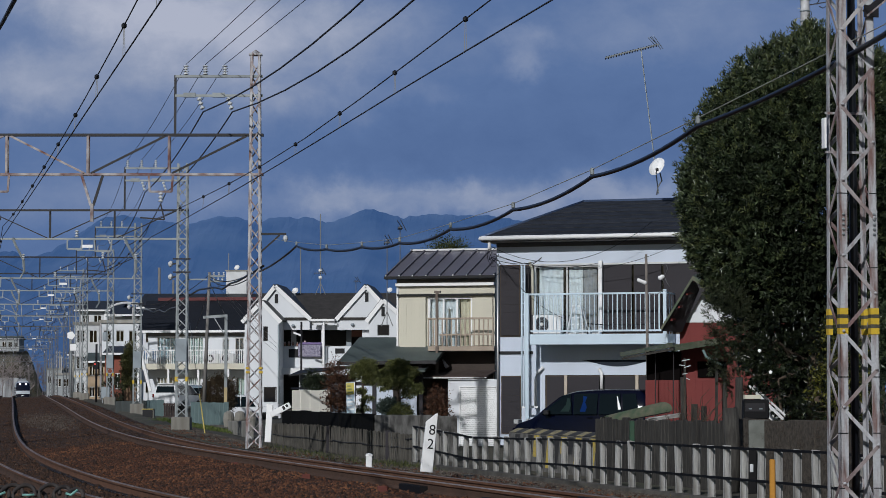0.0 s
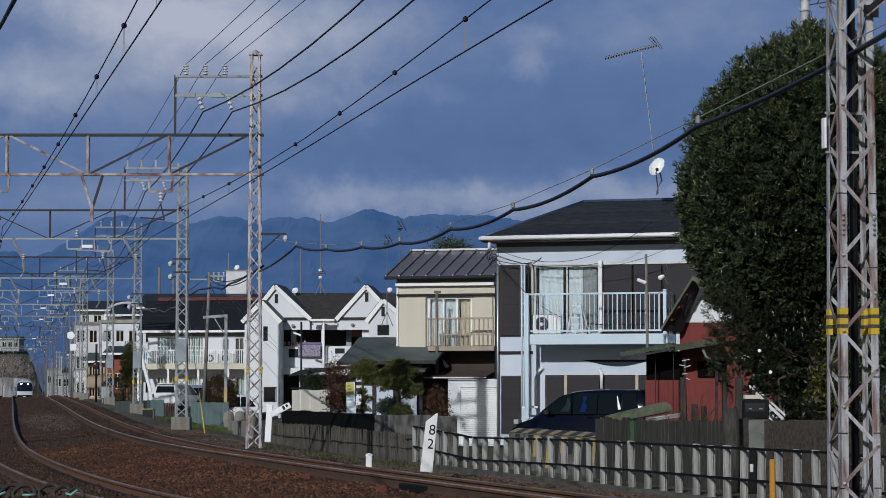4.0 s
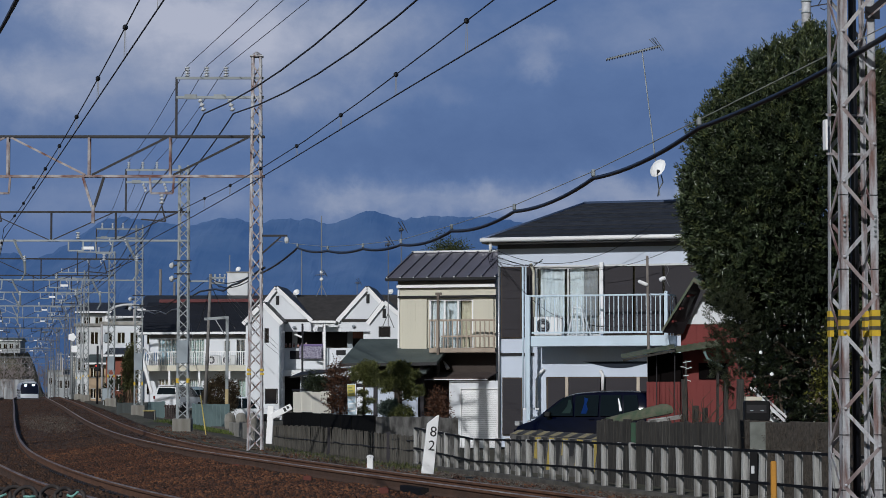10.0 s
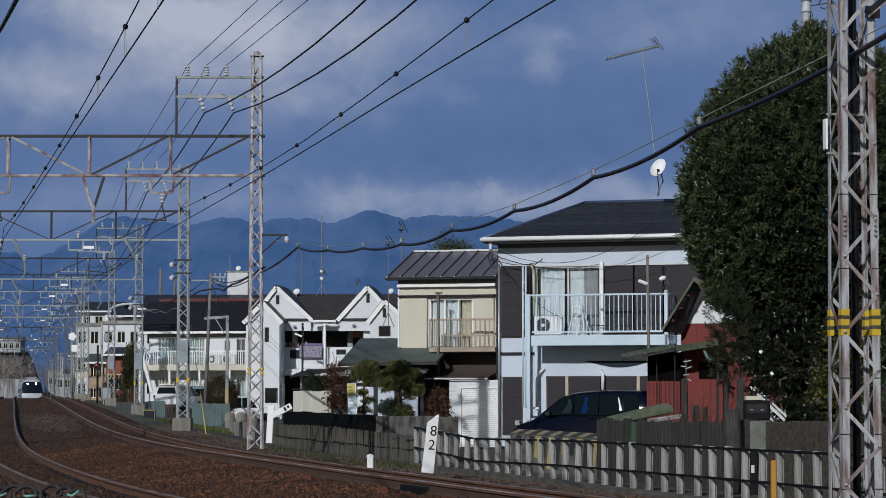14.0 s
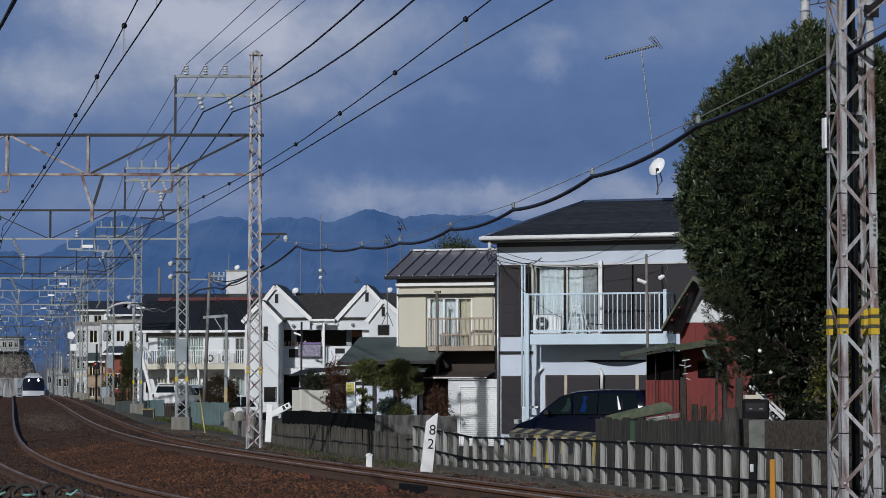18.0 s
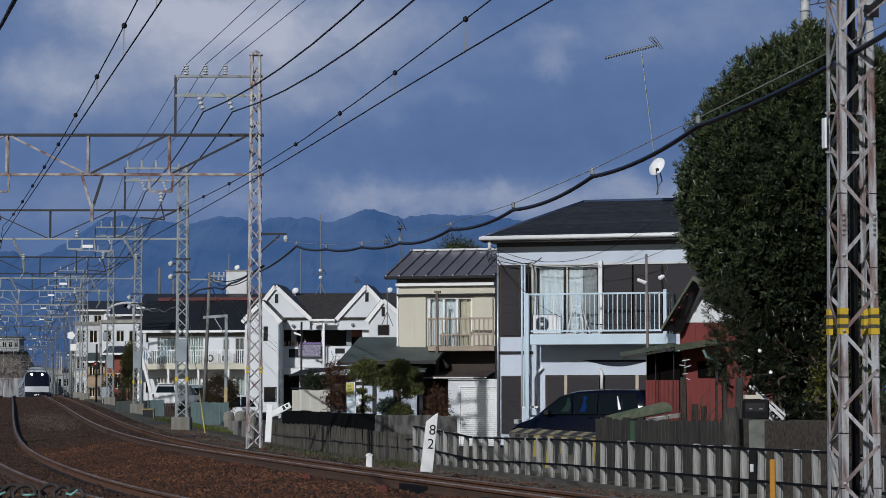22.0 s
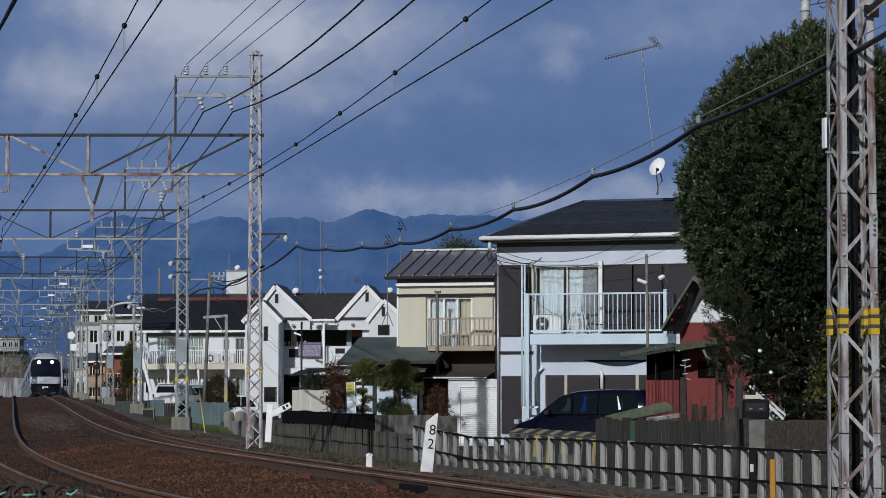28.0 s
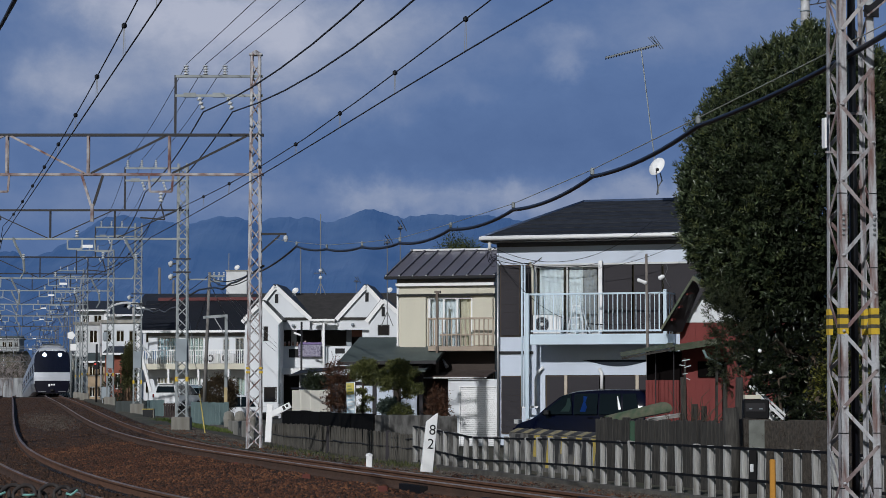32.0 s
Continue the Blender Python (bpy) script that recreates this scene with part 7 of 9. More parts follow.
block_house("hill_house", -132.162, -120.293, 690, 15.711, 12.185, "far white building on a slope beyond the line", DULL_WHITE, 1, 7, 8, GREEN_ROOF, .9, wh=1.6)
# arched canopy on the white block
t = thing("arched_roof", pose(-26.72, 206.0, 0), "curved pale arch over a flat roof", "roof arch")
pts = [(1.9 * math.cos(math.pi * k / 12), 0, 7.71 + .95 * math.sin(math.pi * k / 12)) for k in range(13)]
tube("arch", pts, .10, PALE_RENDER, t, n=8)
for sx in (-1.9, 1.9):
    bar("leg", (sx, 0, 7.901 - 1.5), (sx, 0, 7.71), .22, WHITE_PAINT, t)

# grey parapet of the under-bridge and the wooded bank left of the line
slab_wall("bridge_parapet", (-120.655, 615.0), (-104.644, 610.0), -4, 4.28, .4, mat("pale_grey_concrete", (.33, .34, .35), .85, var=.5, scale=4, bscale=3, second=(.11, .11, .12), mix=.9, streak=True), "pale grey bridge parapet beside the line", "wall", 7, "panel", .02)

# poles along the back street
POLE_PALE = mat("pale_concrete_pole", (0.42, 0.40, 0.40), .85, var=.25, scale=8, streak=True)
def utility_pole(base_, top_, label, arms=(), r=.13, material=None):
    t = thing("utility_pole", Matrix.Translation(base_), label, "utility pole", "utility poles")
    d_ = Vector(top_) - Vector(base_)
    tube("pole", [(0, 0, 0), d_], r, material or CONCRETE, t, n=8, taper=r * .7)
    for s, l, dx in arms:
        c = d_ * s
        bar("cross_arm", c + Vector((-l + dx, 0, 0)), c + Vector((l + dx, 0, 0)), .07, STEEL_NEW, t)
        for q in (-.9, -.3, .3, .9):
            insulator_stack(t, c + Vector((l * q + dx, 0, .04)), 2, .05, .14)
    return t


utility_pole((-10.21, 104, 0.673), (-10, 104, 6.328), "slightly leaning weathered utility pole", [(.97, .35, .3), (.93, .3, .3)], .085, GREY_POLE)
for k in range(11):
    dd_ = 205.0 + k * 27
    xx = float(track_x(dd_)) + 5.2 + (k * 37 % 5) * .35
    gz_ = float(rail_z(dd_)) - .3
    utility_pole((xx, dd_, gz_), (xx + .1, dd_, gz_ + 7.2 + (k * 13 % 7) * .35), "grey concrete utility pole beside the far line", [(.96, .7, 0), (.86, .55, 0)], .15)
utility_pole((-20.437, 175, 1.3), (-20.455, 175, 10.087), "old grey pole above the roofs", [], .13, GREY_POLE)
utility_pole((-19.819, 178, 5.018), (-19.764, 178, 9.325), "old grey pole above the roofs", [], .11, GREY_POLE)
t = thing("service_pole", pose(-9.015, 101.0, 0), "grey steel post with a horizontal service arm", "service pole")
bar("post", (0, 0, -.2), (0, 0, 4.349), .12, STEEL_NEW, t)
bar("arm", (-.95, 0, 4.302), (.06, 0, 4.372), .11, STEEL_NEW, t)
bar("yellow_sleeve", (0, -.005, -.2), (0, -.005, 1.394), .13, mat("ochre_sleeve", (.42, .33, .17), .7), t)
bar("brace", (-.5, 0, 4.302), (-.1, 0, 3.644), .04, STEEL_NEW, t)
t = thing("back_street_wires", pose(0, 0, 0), "thin dark wires slung between poles and roofs", "wires")
for a, b2, s in (((-9.999, 104, 6.134), (-4.749, 62, 4.355), .25), ((-9.998, 104, 6.037), (-4.947, 64, 4.334), .3), ((-10, 104, 6.231), (-14.044, 112, 5.202), .4), ((-9.998, 104, 5.892), (-11.583, 135, 4.747), .2), ((-9.998, 104, 5.892), (-13.779, 135, 4.59), .2), ((-8.877, 84, 5.009), (-13.914, 112, 5.202), .5)):
    tube("wire", span(a, b2, s, 12), .016, WIRE, t, n=4)
for k in range(3):
    tube("wire", span((-10, 104, 6.279), (-8.587, 140, 2.924), .3 * k, 8), .01, GREY_WIRE, t, n=4)
p0, p1 = (-8.723, 82.5, 5.808), (-4.383, 59, 4.317)
wire("signal_cable", [(-4.361, 58.9, 4.299), (-4.715, 61, 4.278), (-5.115, 63.5, 4.281), (-5.619, 66.5, 4.267), (-6.039, 69, 4.314), (-6.535, 72, 4.278), (-7.005, 74.5, 4.433), (-7.509, 77, 4.502), (-8.043, 80, 4.59), (-8.564, 82.7, 4.547)], .03, BLACK_RUBBER, "thick black cable sagging on to the next mast", "", 8)
wire("signal_cable", [(-8.602, 82.7, 4.547), (-9.244, 86, 4.396), (-9.882, 90, 4.352), (-10.539, 94, 4.443), (-11.1, 97, 4.386), (-11.794, 101, 4.607), (-12.504, 105, 4.64), (-13.235, 109, 4.869), (-14.036, 113, 5.026)], .028, GREY_WIRE, "grey cable in small loops on to a far mast", "", 8)

# line-side signal, round mirror and cases
t = thing("signal_post", pose(-21.374, 150.0, float(rail_z(150)) - .2), "black railway signal with a red lamp", "signal")
tube("post", [(0, 0, 0), (0, 0, 3.6)], .07, DARK_STEEL, t)
part("head", chamfer_box(-.17, .17, -.1, .1, 2.05, 2.5, .04), BLACK_MET, t)
o = lathe("red_lamp", [(.055, 0), (.055, .05)], RED_GLOW, t, "red signal lamp", n=12)
o.matrix_basis = pose(-.06, -.11, 2.36, 90, 0, 0)
t = thing("round_sign", pose(-29.061, 190.0, 0), "white pentagonal board on a tall post", "sign")
tube("post", [(0, 0, 0), (0, 0, 5.798)], .08, STEEL_NEW, t)
o = lathe("disc", [(.34, 0), (.34, .06)], SIGN_WHITE, t, n=5)
o.matrix_basis = pose(0, -.1, 5.533, 90, 0, 0)
part("lower_plate", chamfer_box(-.05, .42, -.14, -.08, 4.341, 4.871, .02), SIGN_WHITE, t)
t = thing("relay_case", pose(-20.227, 146.0, float(rail_z(146)) - .25), "grey relay case on legs beside the line", "relay case")
part("case", chamfer_box(-.25, .25, -.2, .2, .35, 1.05, .02), GREY_BOX, t)
for x in (-.2, .2):
    bar("leg", (x, 0, 0), (x, 0, .36), .05, STEEL_NEW, t)


# ---------- red shed, green awnings, fence-side clutter ----------
# near-black slabs put the dark of openings and awning shade into colour
DEEP_DARK = mat("dark_opening_shade", (0.006, 0.005, 0.005), .95, var=.3, spec=.02)
rs = thing("red_house", pose(5.649, 58, 0, 0, 0, -8), "faded red wooden house with green sheet awnings under a tree", "house", "houses")
zrt = 3.049
box("wall", (0, 4.2), (0, .15), (-.4, zrt), RED_WALL, rs)
for k in range(26):
    x = .02 + k * .16
    box("cover_strip", (x, x + .03), (-.014, -.001), (-.4, zrt - .02), RED_WALL, rs)
box("side_wall", (0, .15), (.15, 4), (-.4, zrt), RED_WALL, rs)
panel("gable", [(0.137, -0.02, 2.901), (1.702, -0.02, 2.895), (1.713, -0.02, 4.388), (0.706, -0.02, 3.856)], .1, WHITE_WALL, rs, "white gable wall")
panel("roof_slope", [(-0.424, -0.9, 2.733), (0.351, -0.9, 3.979), (0.348, 3, 4.217), (-0.38, 3, 2.929)], .05, GREEN_SHEET, rs, "steep green roof slope")
panel("roof_slope", [(0.351, -0.9, 3.979), (2.888, -0.9, 2.484), (2.916, 3, 2.565), (0.348, 3, 4.217)], .10, GREEN_SHEET, rs)
panel("soffit", [(-0.374, -0.85, 2.681), (0.063, -0.2, 2.668), (0.484, -0.2, 3.688), (0.375, -0.85, 3.901)], .04, DARK_PANEL, rs)
for k in range(4):
    bar("rafter_end", (-0.162, -0.8, 2.948), (0.047, -0.1, 3.021), .05, RED_WALL, rs) if k == 0 else bar("rafter_end", (Vector((-0.162, -0.8, 2.948)) + Vector((.18 * k, 0, .30 * k))), (Vector((0.047, -0.1, 3.021)) + Vector((.18 * k, 0, .30 * k))), .05, RED_WALL, rs)
box("dark_opening", (-0.78, .05), (-.32, -.3), (1.514, 2.211), DEEP_DARK, rs)
box("low_wall", (-0.80, 0.053), (-.4, -.33), (-.4, 1.528), RED_WALL, rs)
for k in range(9):
    x = -0.78 + k * .095
    box("rib", (x, x + .04), (-.425, -.4), (-.4, 1.528), RED_WALL, rs)
box("dark_opening", (0.417, 1.099), (-.05, -.02), (1.595, 1.971), DEEP_DARK, rs)


def corrugated(name, p, q, r, label, material, n=10, group=""):
    """A corrugated sheet spanned by the edge p-q and the vector r."""
    p, q, r = Vector(p), Vector(q), Vector(r)
    nrm = (q - p).cross(r).normalized()
    if nrm.z < 0:
        nrm = -nrm
    vs, fs = [], []
    m = n * 4
    for i in range(m + 1):
        o = nrm * (.006 * math.sin(i / 4 * 2 * math.pi))
        a = p.lerp(q, i / m) + o
        vs += [a, a + r, a - nrm * .012, a + r - nrm * .012]
    for i in range(m):
        a, b = i * 4, i * 4 + 4
        fs += [(a, b, b + 1, a + 1), (a + 2, a + 3, b + 3, b + 2), (a, a + 2, b + 2, b), (a + 1, b + 1, b + 3, a + 3)]
    t = thing(name, Matrix.Identity(4), label, "roof sheet", group)
    mesh_ob("sheet", vs, fs, material, t)
    return t


t = corrugated("green_awning", (4.159, 57, 2.08), (5.395, 56.9, 2.317), (.03, .62, .10), "weathered green corrugated awning sheet", GREEN_SHEET, 9, "green sheets")
bar("batten", (4.186, 57.02, 2.027), (5.397, 56.92, 2.251), .05, OLD_WOOD, t)
for p, q in (((5.015, 57.4, 2.179), (5.005, 57.4, 0.17)), ((5.414, 57.1, 2.28), (5.403, 57.1, 0.176))):
    bar("prop", p, q, .022, DARK_STEEL, t)
t = corrugated("green_awning", (5.351, 57, 2.199), (6.533, 56.9, 2.383), (.03, .8, .15), "weathered green corrugated awning sheet", GREEN_SHEET, 9, "green sheets")
bar("prop", (6.434, 57.2, 2.335), (6.42, 57.2, 0.174), .06, OLD_WOOD, t)
tube("gutter_pipe", [(6.072, 56.8, 2.236), (6.15, 56.8, 2.064), (6.518, 56.8, 1.866)], .035, TEAL, t)
t = thing("green_sheet", Matrix.Identity(4), "curled green corrugated sheet lying on the plank fence", "roof sheet", "green sheets")
for lay, (r_, drop) in enumerate(((.16, 0), (.125, .035))):
    gv, gf = [], []
    for k in range(25):
        for q in range(11):
            a = radians(-15 + 17 * q)
            c_ = Vector((3.32, 49.9, .66)).lerp(Vector((4.42, 48.9, .92)), k / 24)
            w_ = r_ * (1 + .03 * (q % 2)) * (.8 + .3 * k / 24)
            gv.append(c_ + Vector((.22 * math.cos(a) * w_ / .25, -w_ * 1.5 * math.cos(a), w_ * .75 * math.sin(a) - drop)))
    n_ = len(gv)
    gv += [v - Vector((0, 0, .012)) for v in gv]
    gf = [(k * 11 + q, k * 11 + q + 1, (k + 1) * 11 + q + 1, (k + 1) * 11 + q) for k in range(24) for q in range(10)]
    gf += [tuple(i_ + n_ for i_ in reversed(f)) for f in gf]
    # black inner layer: the curl's dark underside is put into its colour
    mesh_ob("sheet", gv, gf, GREEN_SHEET if lay == 0 else BLACK_MET, t)
BOARD_WHITE = mat("dirty_white_board", (0.42, 0.42, 0.41), .8, var=.4, scale=22, bump=.1, second=(0.16, 0.15, 0.14), mix=.9)
t = thing("white_crate", pose(*(4.465, 48.6, 0.715)), "weathered white boards stacked on the fence", "boards")
for k in range(3):
    o = part("board", chamfer_box(-.45, .35, -.1, .1, .03 * k, .03 * k + .028, .006), BOARD_WHITE, t)
    o.matrix_basis = pose(.03 * k, 0, 0, 0, -8, 4 * k)
# dry branches and old posts
t = thing("dead_shrub", pose(4.947, 47.5, -.3), "tangle of bare dry branches behind the fence", "shrub")
rng = random.Random(21)
for k in range(30):
    p = Vector((rng.uniform(-.35, .35), rng.uniform(-.2, .2), .6))
    pts = [p]
    v = Vector((rng.uniform(-.25, .25), rng.uniform(-.1, .1), rng.uniform(.15, .35)))
    for j in range(4):
        pts.append(pts[-1] + v * .8 + Vector((rng.uniform(-.10, .10), rng.uniform(-.06, .06), rng.uniform(-.12, .08))))
    tube("branch", pts, .011, BARK, t, n=4, taper=.004)
for (q, w_) in (((5.43, 47, 1.60), .075), ((4.771, 48, 1.545), .11), ((4.968, 48.2, 1.02), .12), ((5.114, 48, .98), .10), ((5.505, 45.5, 1.532), .13)):
    t = thing("old_post", pose(q[0], q[1], -.4, 0, (q[0] * 7) % 3 - 1.5, 10), "old grey timber post", "post", "old posts")
    part("post", chamfer_box(-w_ / 2, w_ / 2, -.04, .04, 0, q[2] + .4, .012), OLD_WOOD, t)
t = thing("insulator_rack", pose(*(4.752, 47.8, 1.766)), "small rack of white insulators on a stick", "insulators")
for k, (x, z, w_, a_) in enumerate(((.02, .10, .16, .05), (-.05, .02, .11, -.03), (.05, -.03, .12, .06), (.0, -.16, .10, .02), (.06, -.24, .07, -.05))):
    bar("rod", (x - w_ / 2, 0, z), (x + w_ / 2, 0, z + a_ * .6), .015, CERAMIC, t)
bar("stick", (0, .03, -1.1), (0, .03, .15), .04, OLD_WOOD, t)
t = thing("mail_box", pose(*(5.686, 44.4, 0.745)), "black metal mail box with a slotted front", "mail box")
part("box", chamfer_box(-.22, .24, -.15, .15, .02, .38, .02), RAIL_BLACK, t)
box("plate", (-.19, .17), (-.158, -.151), (.16, .31), DARK_STEEL, t)
for k in range(2):
    box("slot", (-.13 + .19 * k, -.07 + .19 * k), (-.166, -.159), (.20, .215), GREY_BOX, t)
box("cap", (-.2, .1), (-.12, .12), (.39, .46), CREAM, t)
t = thing("stair_rail", Matrix.Identity(4), "white sloping stair rail under the tree", "stairs")
bar("upper_rail", (5.789, 46, 1.364), (6.285, 45, 0.758), .03, WHITE_PAINT, t, h=.045)
bar("lower_rail", (5.925, 46.4, 1.365), (6.384, 45.4, 0.816), .03, WHITE_PAINT, t, h=.03)
part("landing", chamfer_box(*(5.988, 6.485), 46.2, 46.6, 0.708, 0.955, .01), WHITE_PAINT, t)


# ---------- cars ----------
def car(name, m, L_, W_, H_, paint, label, van=True, group="parked cars"):
    """A car along x, nose at -x: a body lofted over its side outline, glazing, wheels, lights."""
    t = thing(name, m, label, "car", group)
    if van:
        out = [(-.5, .22), (-.5, .37), (-.48, .42), (-.43, .465), (-.355, .515), (-.155, .89), (-.06, .965), (.08, .99), (.25, 1.0), (.47, .985), (.497, .62), (.5, .45), (.5, .22)]
    else:
        out = [(-.5, .30), (-.5, .48), (-.46, .55), (-.24, .62), (-.10, .95), (.05, 1.0), (.30, .97), (.44, .68), (.49, .62), (.5, .45), (.5, .24)]
    # the side outline, rounded by cutting its corners twice
    for _ in range(2):
        soft_ = []
        for a, b in zip(out, out[1:]):
            soft_ += [(a[0] * .8 + b[0] * .2, a[1] * .8 + b[1] * .2), (a[0] * .2 + b[0] * .8, a[1] * .2 + b[1] * .8)]
        out = [out[0]] + soft_ + [out[-1]]
    vs, fs = [], []
    secs = [(-1, .955, .955), (-.97, .985, .98), (-.85, .995, .995), (-.5, 1, 1), (.5, 1, 1), (.85, .995, .995), (.97, .985, .98), (1, .955, .955)]
    k = len(out)
    for sy, sx, sz in secs:
        for x, z in out:
            tuck = 1 - .30 * max(0, z - .56) / .44 - .03 * max(0, .40 - z) / .4
            vs.append((x * L_ * (sx if abs(x) > .3 else 1), sy * W_ / 2 * tuck, z * H_ * (sz if z > .9 else 1)))
    for i in range(len(secs) - 1):
        for j in range(k):
            a, b = i * k + j, i * k + (j + 1) % k
            fs.append((a, b, b + k, a + k))
    fs += [tuple(range(k - 1, -1, -1)), tuple(range((len(secs) - 1) * k, len(secs) * k))]
    body = mesh_ob("body", vs, fs, paint, t, smooth=True)
    body.data.set_sharp_from_angle(angle=radians(38))
    for s in (-1, 1):
        yb_, yt_ = s * (W_ / 2 * .985 + .004), s * (W_ / 2 * .752 + .012)
        segs = ((-.29, -.148, -.065, -.08), (-.055, -.055, .12, .12), (.135, .135, .30, .285), (.315, .30, .43, .40)) if van else ((-.20, -.10, -.01, -.01), (.0, .0, .2, .2), (.22, .22, .36, .31))
        for a, b, c2, d2 in segs:
            zg_ = .585 if van else .60
            pts = [(a * L_, yb_, zg_ * H_), (c2 * L_, yb_, zg_ * H_), (d2 * L_, yt_, .925 * H_), (b * L_, yt_, (.885 if van and a < -.2 else .925) * H_)]
            panel("side_glass", pts if s < 0 else pts[::-1], .012, GLASS_CAR, t)
        box("door_handle", (.05 * L_, .09 * L_), (s * W_ * .497, s * W_ * .512), (.53 * H_, .545 * H_), paint, t)
        mr = part("mirror", chamfer_box(-.265 * L_, -.225 * L_, *sorted((s * W_ * .5, s * W_ * .60)), .575 * H_, .655 * H_, .02), BLACK_MET, t)
        for x in (-.31, .31):
            wh_ = new("wheel")
            wh_.parent = t
            wh_.matrix_basis = pose(x * L_, s * (W_ / 2 - .09), .30, 90, 0, 0)
            lathe("tyre", [(.20, -.09), (.29, -.09), (.30, -.05), (.30, .05), (.29, .09), (.20, .09)], TYRE, wh_, n=20)
            lathe("rim", [(.02, -.07), (.195, -.085), (.195, .085), (.02, .07)], ALU, wh_, n=12)
    # front and rear glass
    xa_, za_, xb_, zb_ = (-.352, .535, -.170, .875) if van else (-.268, .60, -.165, .915)
    panel("windscreen", [(xa_ * L_, W_ * .42, za_ * H_), (xa_ * L_, -W_ * .42, za_ * H_), (xb_ * L_, -W_ * .33, zb_ * H_), (xb_ * L_, W_ * .33, zb_ * H_)], .012, GLASS_CAR, t)
    panel("rear_window", [(.4965 * L_, -W_ * .36, .67 * H_), (.4965 * L_, W_ * .36, .67 * H_), (.4835 * L_, W_ * .31, .89 * H_), (.4835 * L_, -W_ * .31, .89 * H_)] if van else [(.455 * L_, -W_ * .40, .68 * H_), (.455 * L_, W_ * .40, .68 * H_), (.335 * L_, W_ * .30, .96 * H_), (.335 * L_, -W_ * .30, .96 * H_)], .012, GLASS_CAR, t)
    for s in (-1, 1):
        part("tail_lamp", chamfer_box(.475 * L_, .503 * L_, *sorted((s * W_ * .43, s * W_ * .494)), .50 * H_, .62 * H_, .015), mat("red_lens", (.13, .018, .018), .25), t)
        part("head_lamp", chamfer_box(-.505 * L_, -.465 * L_, *sorted((s * W_ * .28, s * W_ * .47)), .42 * H_, .50 * H_, .015), ALU, t)
    box("bumper", (.485 * L_, .512 * L_), (-W_ * .46, W_ * .46), (.24 * H_, .36 * H_), paint, t)
    box("bumper", (-.512 * L_, -.485 * L_), (-W_ * .46, W_ * .46), (.22 * H_, .36 * H_), paint, t)
    if paint is CAR_BLUE:
        shade = [(-.005, .625), (.035, .625), (.045, .70), (.030, .78), (.042, .87), (.012, .89), (.016, .80), (.006, .72)]
        panel("sun_shade", [(x * L_, -W_ * .5 * (1 - .30 * (z - .56) / .44) - .016, z * H_) for x, z in shade], .004, mat("blue_shade_cloth", (.006, .026, .12), .8, spec=.03), t, "blue sun shade behind the door glass")
        # flat patch, added on the glass for the teal that shows in it
        teal_patch = [(-.150, .63), (-.085, .63), (-.075, .74), (-.090, .85), (-.105, .85), (-.112, .74)]
        panel("seat_back", [(x * L_, -W_ * .5 * (1 - .30 * (z - .56) / .44) - .016, z * H_) for x, z in teal_patch], .004, mat("grey_green_patch", (.022, .040, .038), .9, spec=.03), t, "grey-green patch added on the door glass")
        # white sliver paints a glint on the pillar's edge
        panel("pillar_trim", [(.280 * L_, -W_ * .481, .66 * H_), (.300 * L_, -W_ * .478, .67 * H_), (.268 * L_, -W_ * .405, .88 * H_), (.262 * L_, -W_ * .403, .885 * H_)], .006, SIGN_WHITE, t, "painted glint on the rear pillar")
    if van:
        box("spoiler", (.42 * L_, .51 * L_), (-W_ * .30, W_ * .30), (.965 * H_, .99 * H_), paint, t)
    return t


GLASS_CAR = mat("tinted_car_glass", (0.004, 0.008, 0.010), .04, var=.1, bump=0, spec=.22)
cm = pose(1.585, 71.5, .03, 0, 0, -18.3) @ pose(4.14, -5.2, -.33)
car("parked_car", cm, 3.68, 1.6, 1.62, CAR_BLUE, "dark blue compact wagon parked before the house")
car("parked_car", pose(-13.84, 127.0, .16, 0, 0, -106), 3.4, 1.46, 1.48, CAR_WHITE, "white hatchback parked by the apartment house")
car("parked_car", pose(-13.62, 132.2, .08, 0, 0, 106), 3.3, 1.45, 1.50, CAR_TEAL, "pale teal small car parked beside a white one")
car("parked_car", pose(-9.331, 112, -.31, 0, 0, 185), 3.6, 1.6, 1.40, CAR_WHITE, "white car mostly hidden behind a wall", van=False)
t = thing("garden_pots", pose(-7.891, 92.0, -.2), "row of rounded pale concrete pots behind the wall", "pots")
for k in range(3):
    lathe("pot", [(.18, 0), (.22, .3), (.18, .52), (.06, .6)], CONCRETE, t, n=12, m=Matrix.Translation((-.2 + k * .42, 0, .1)))


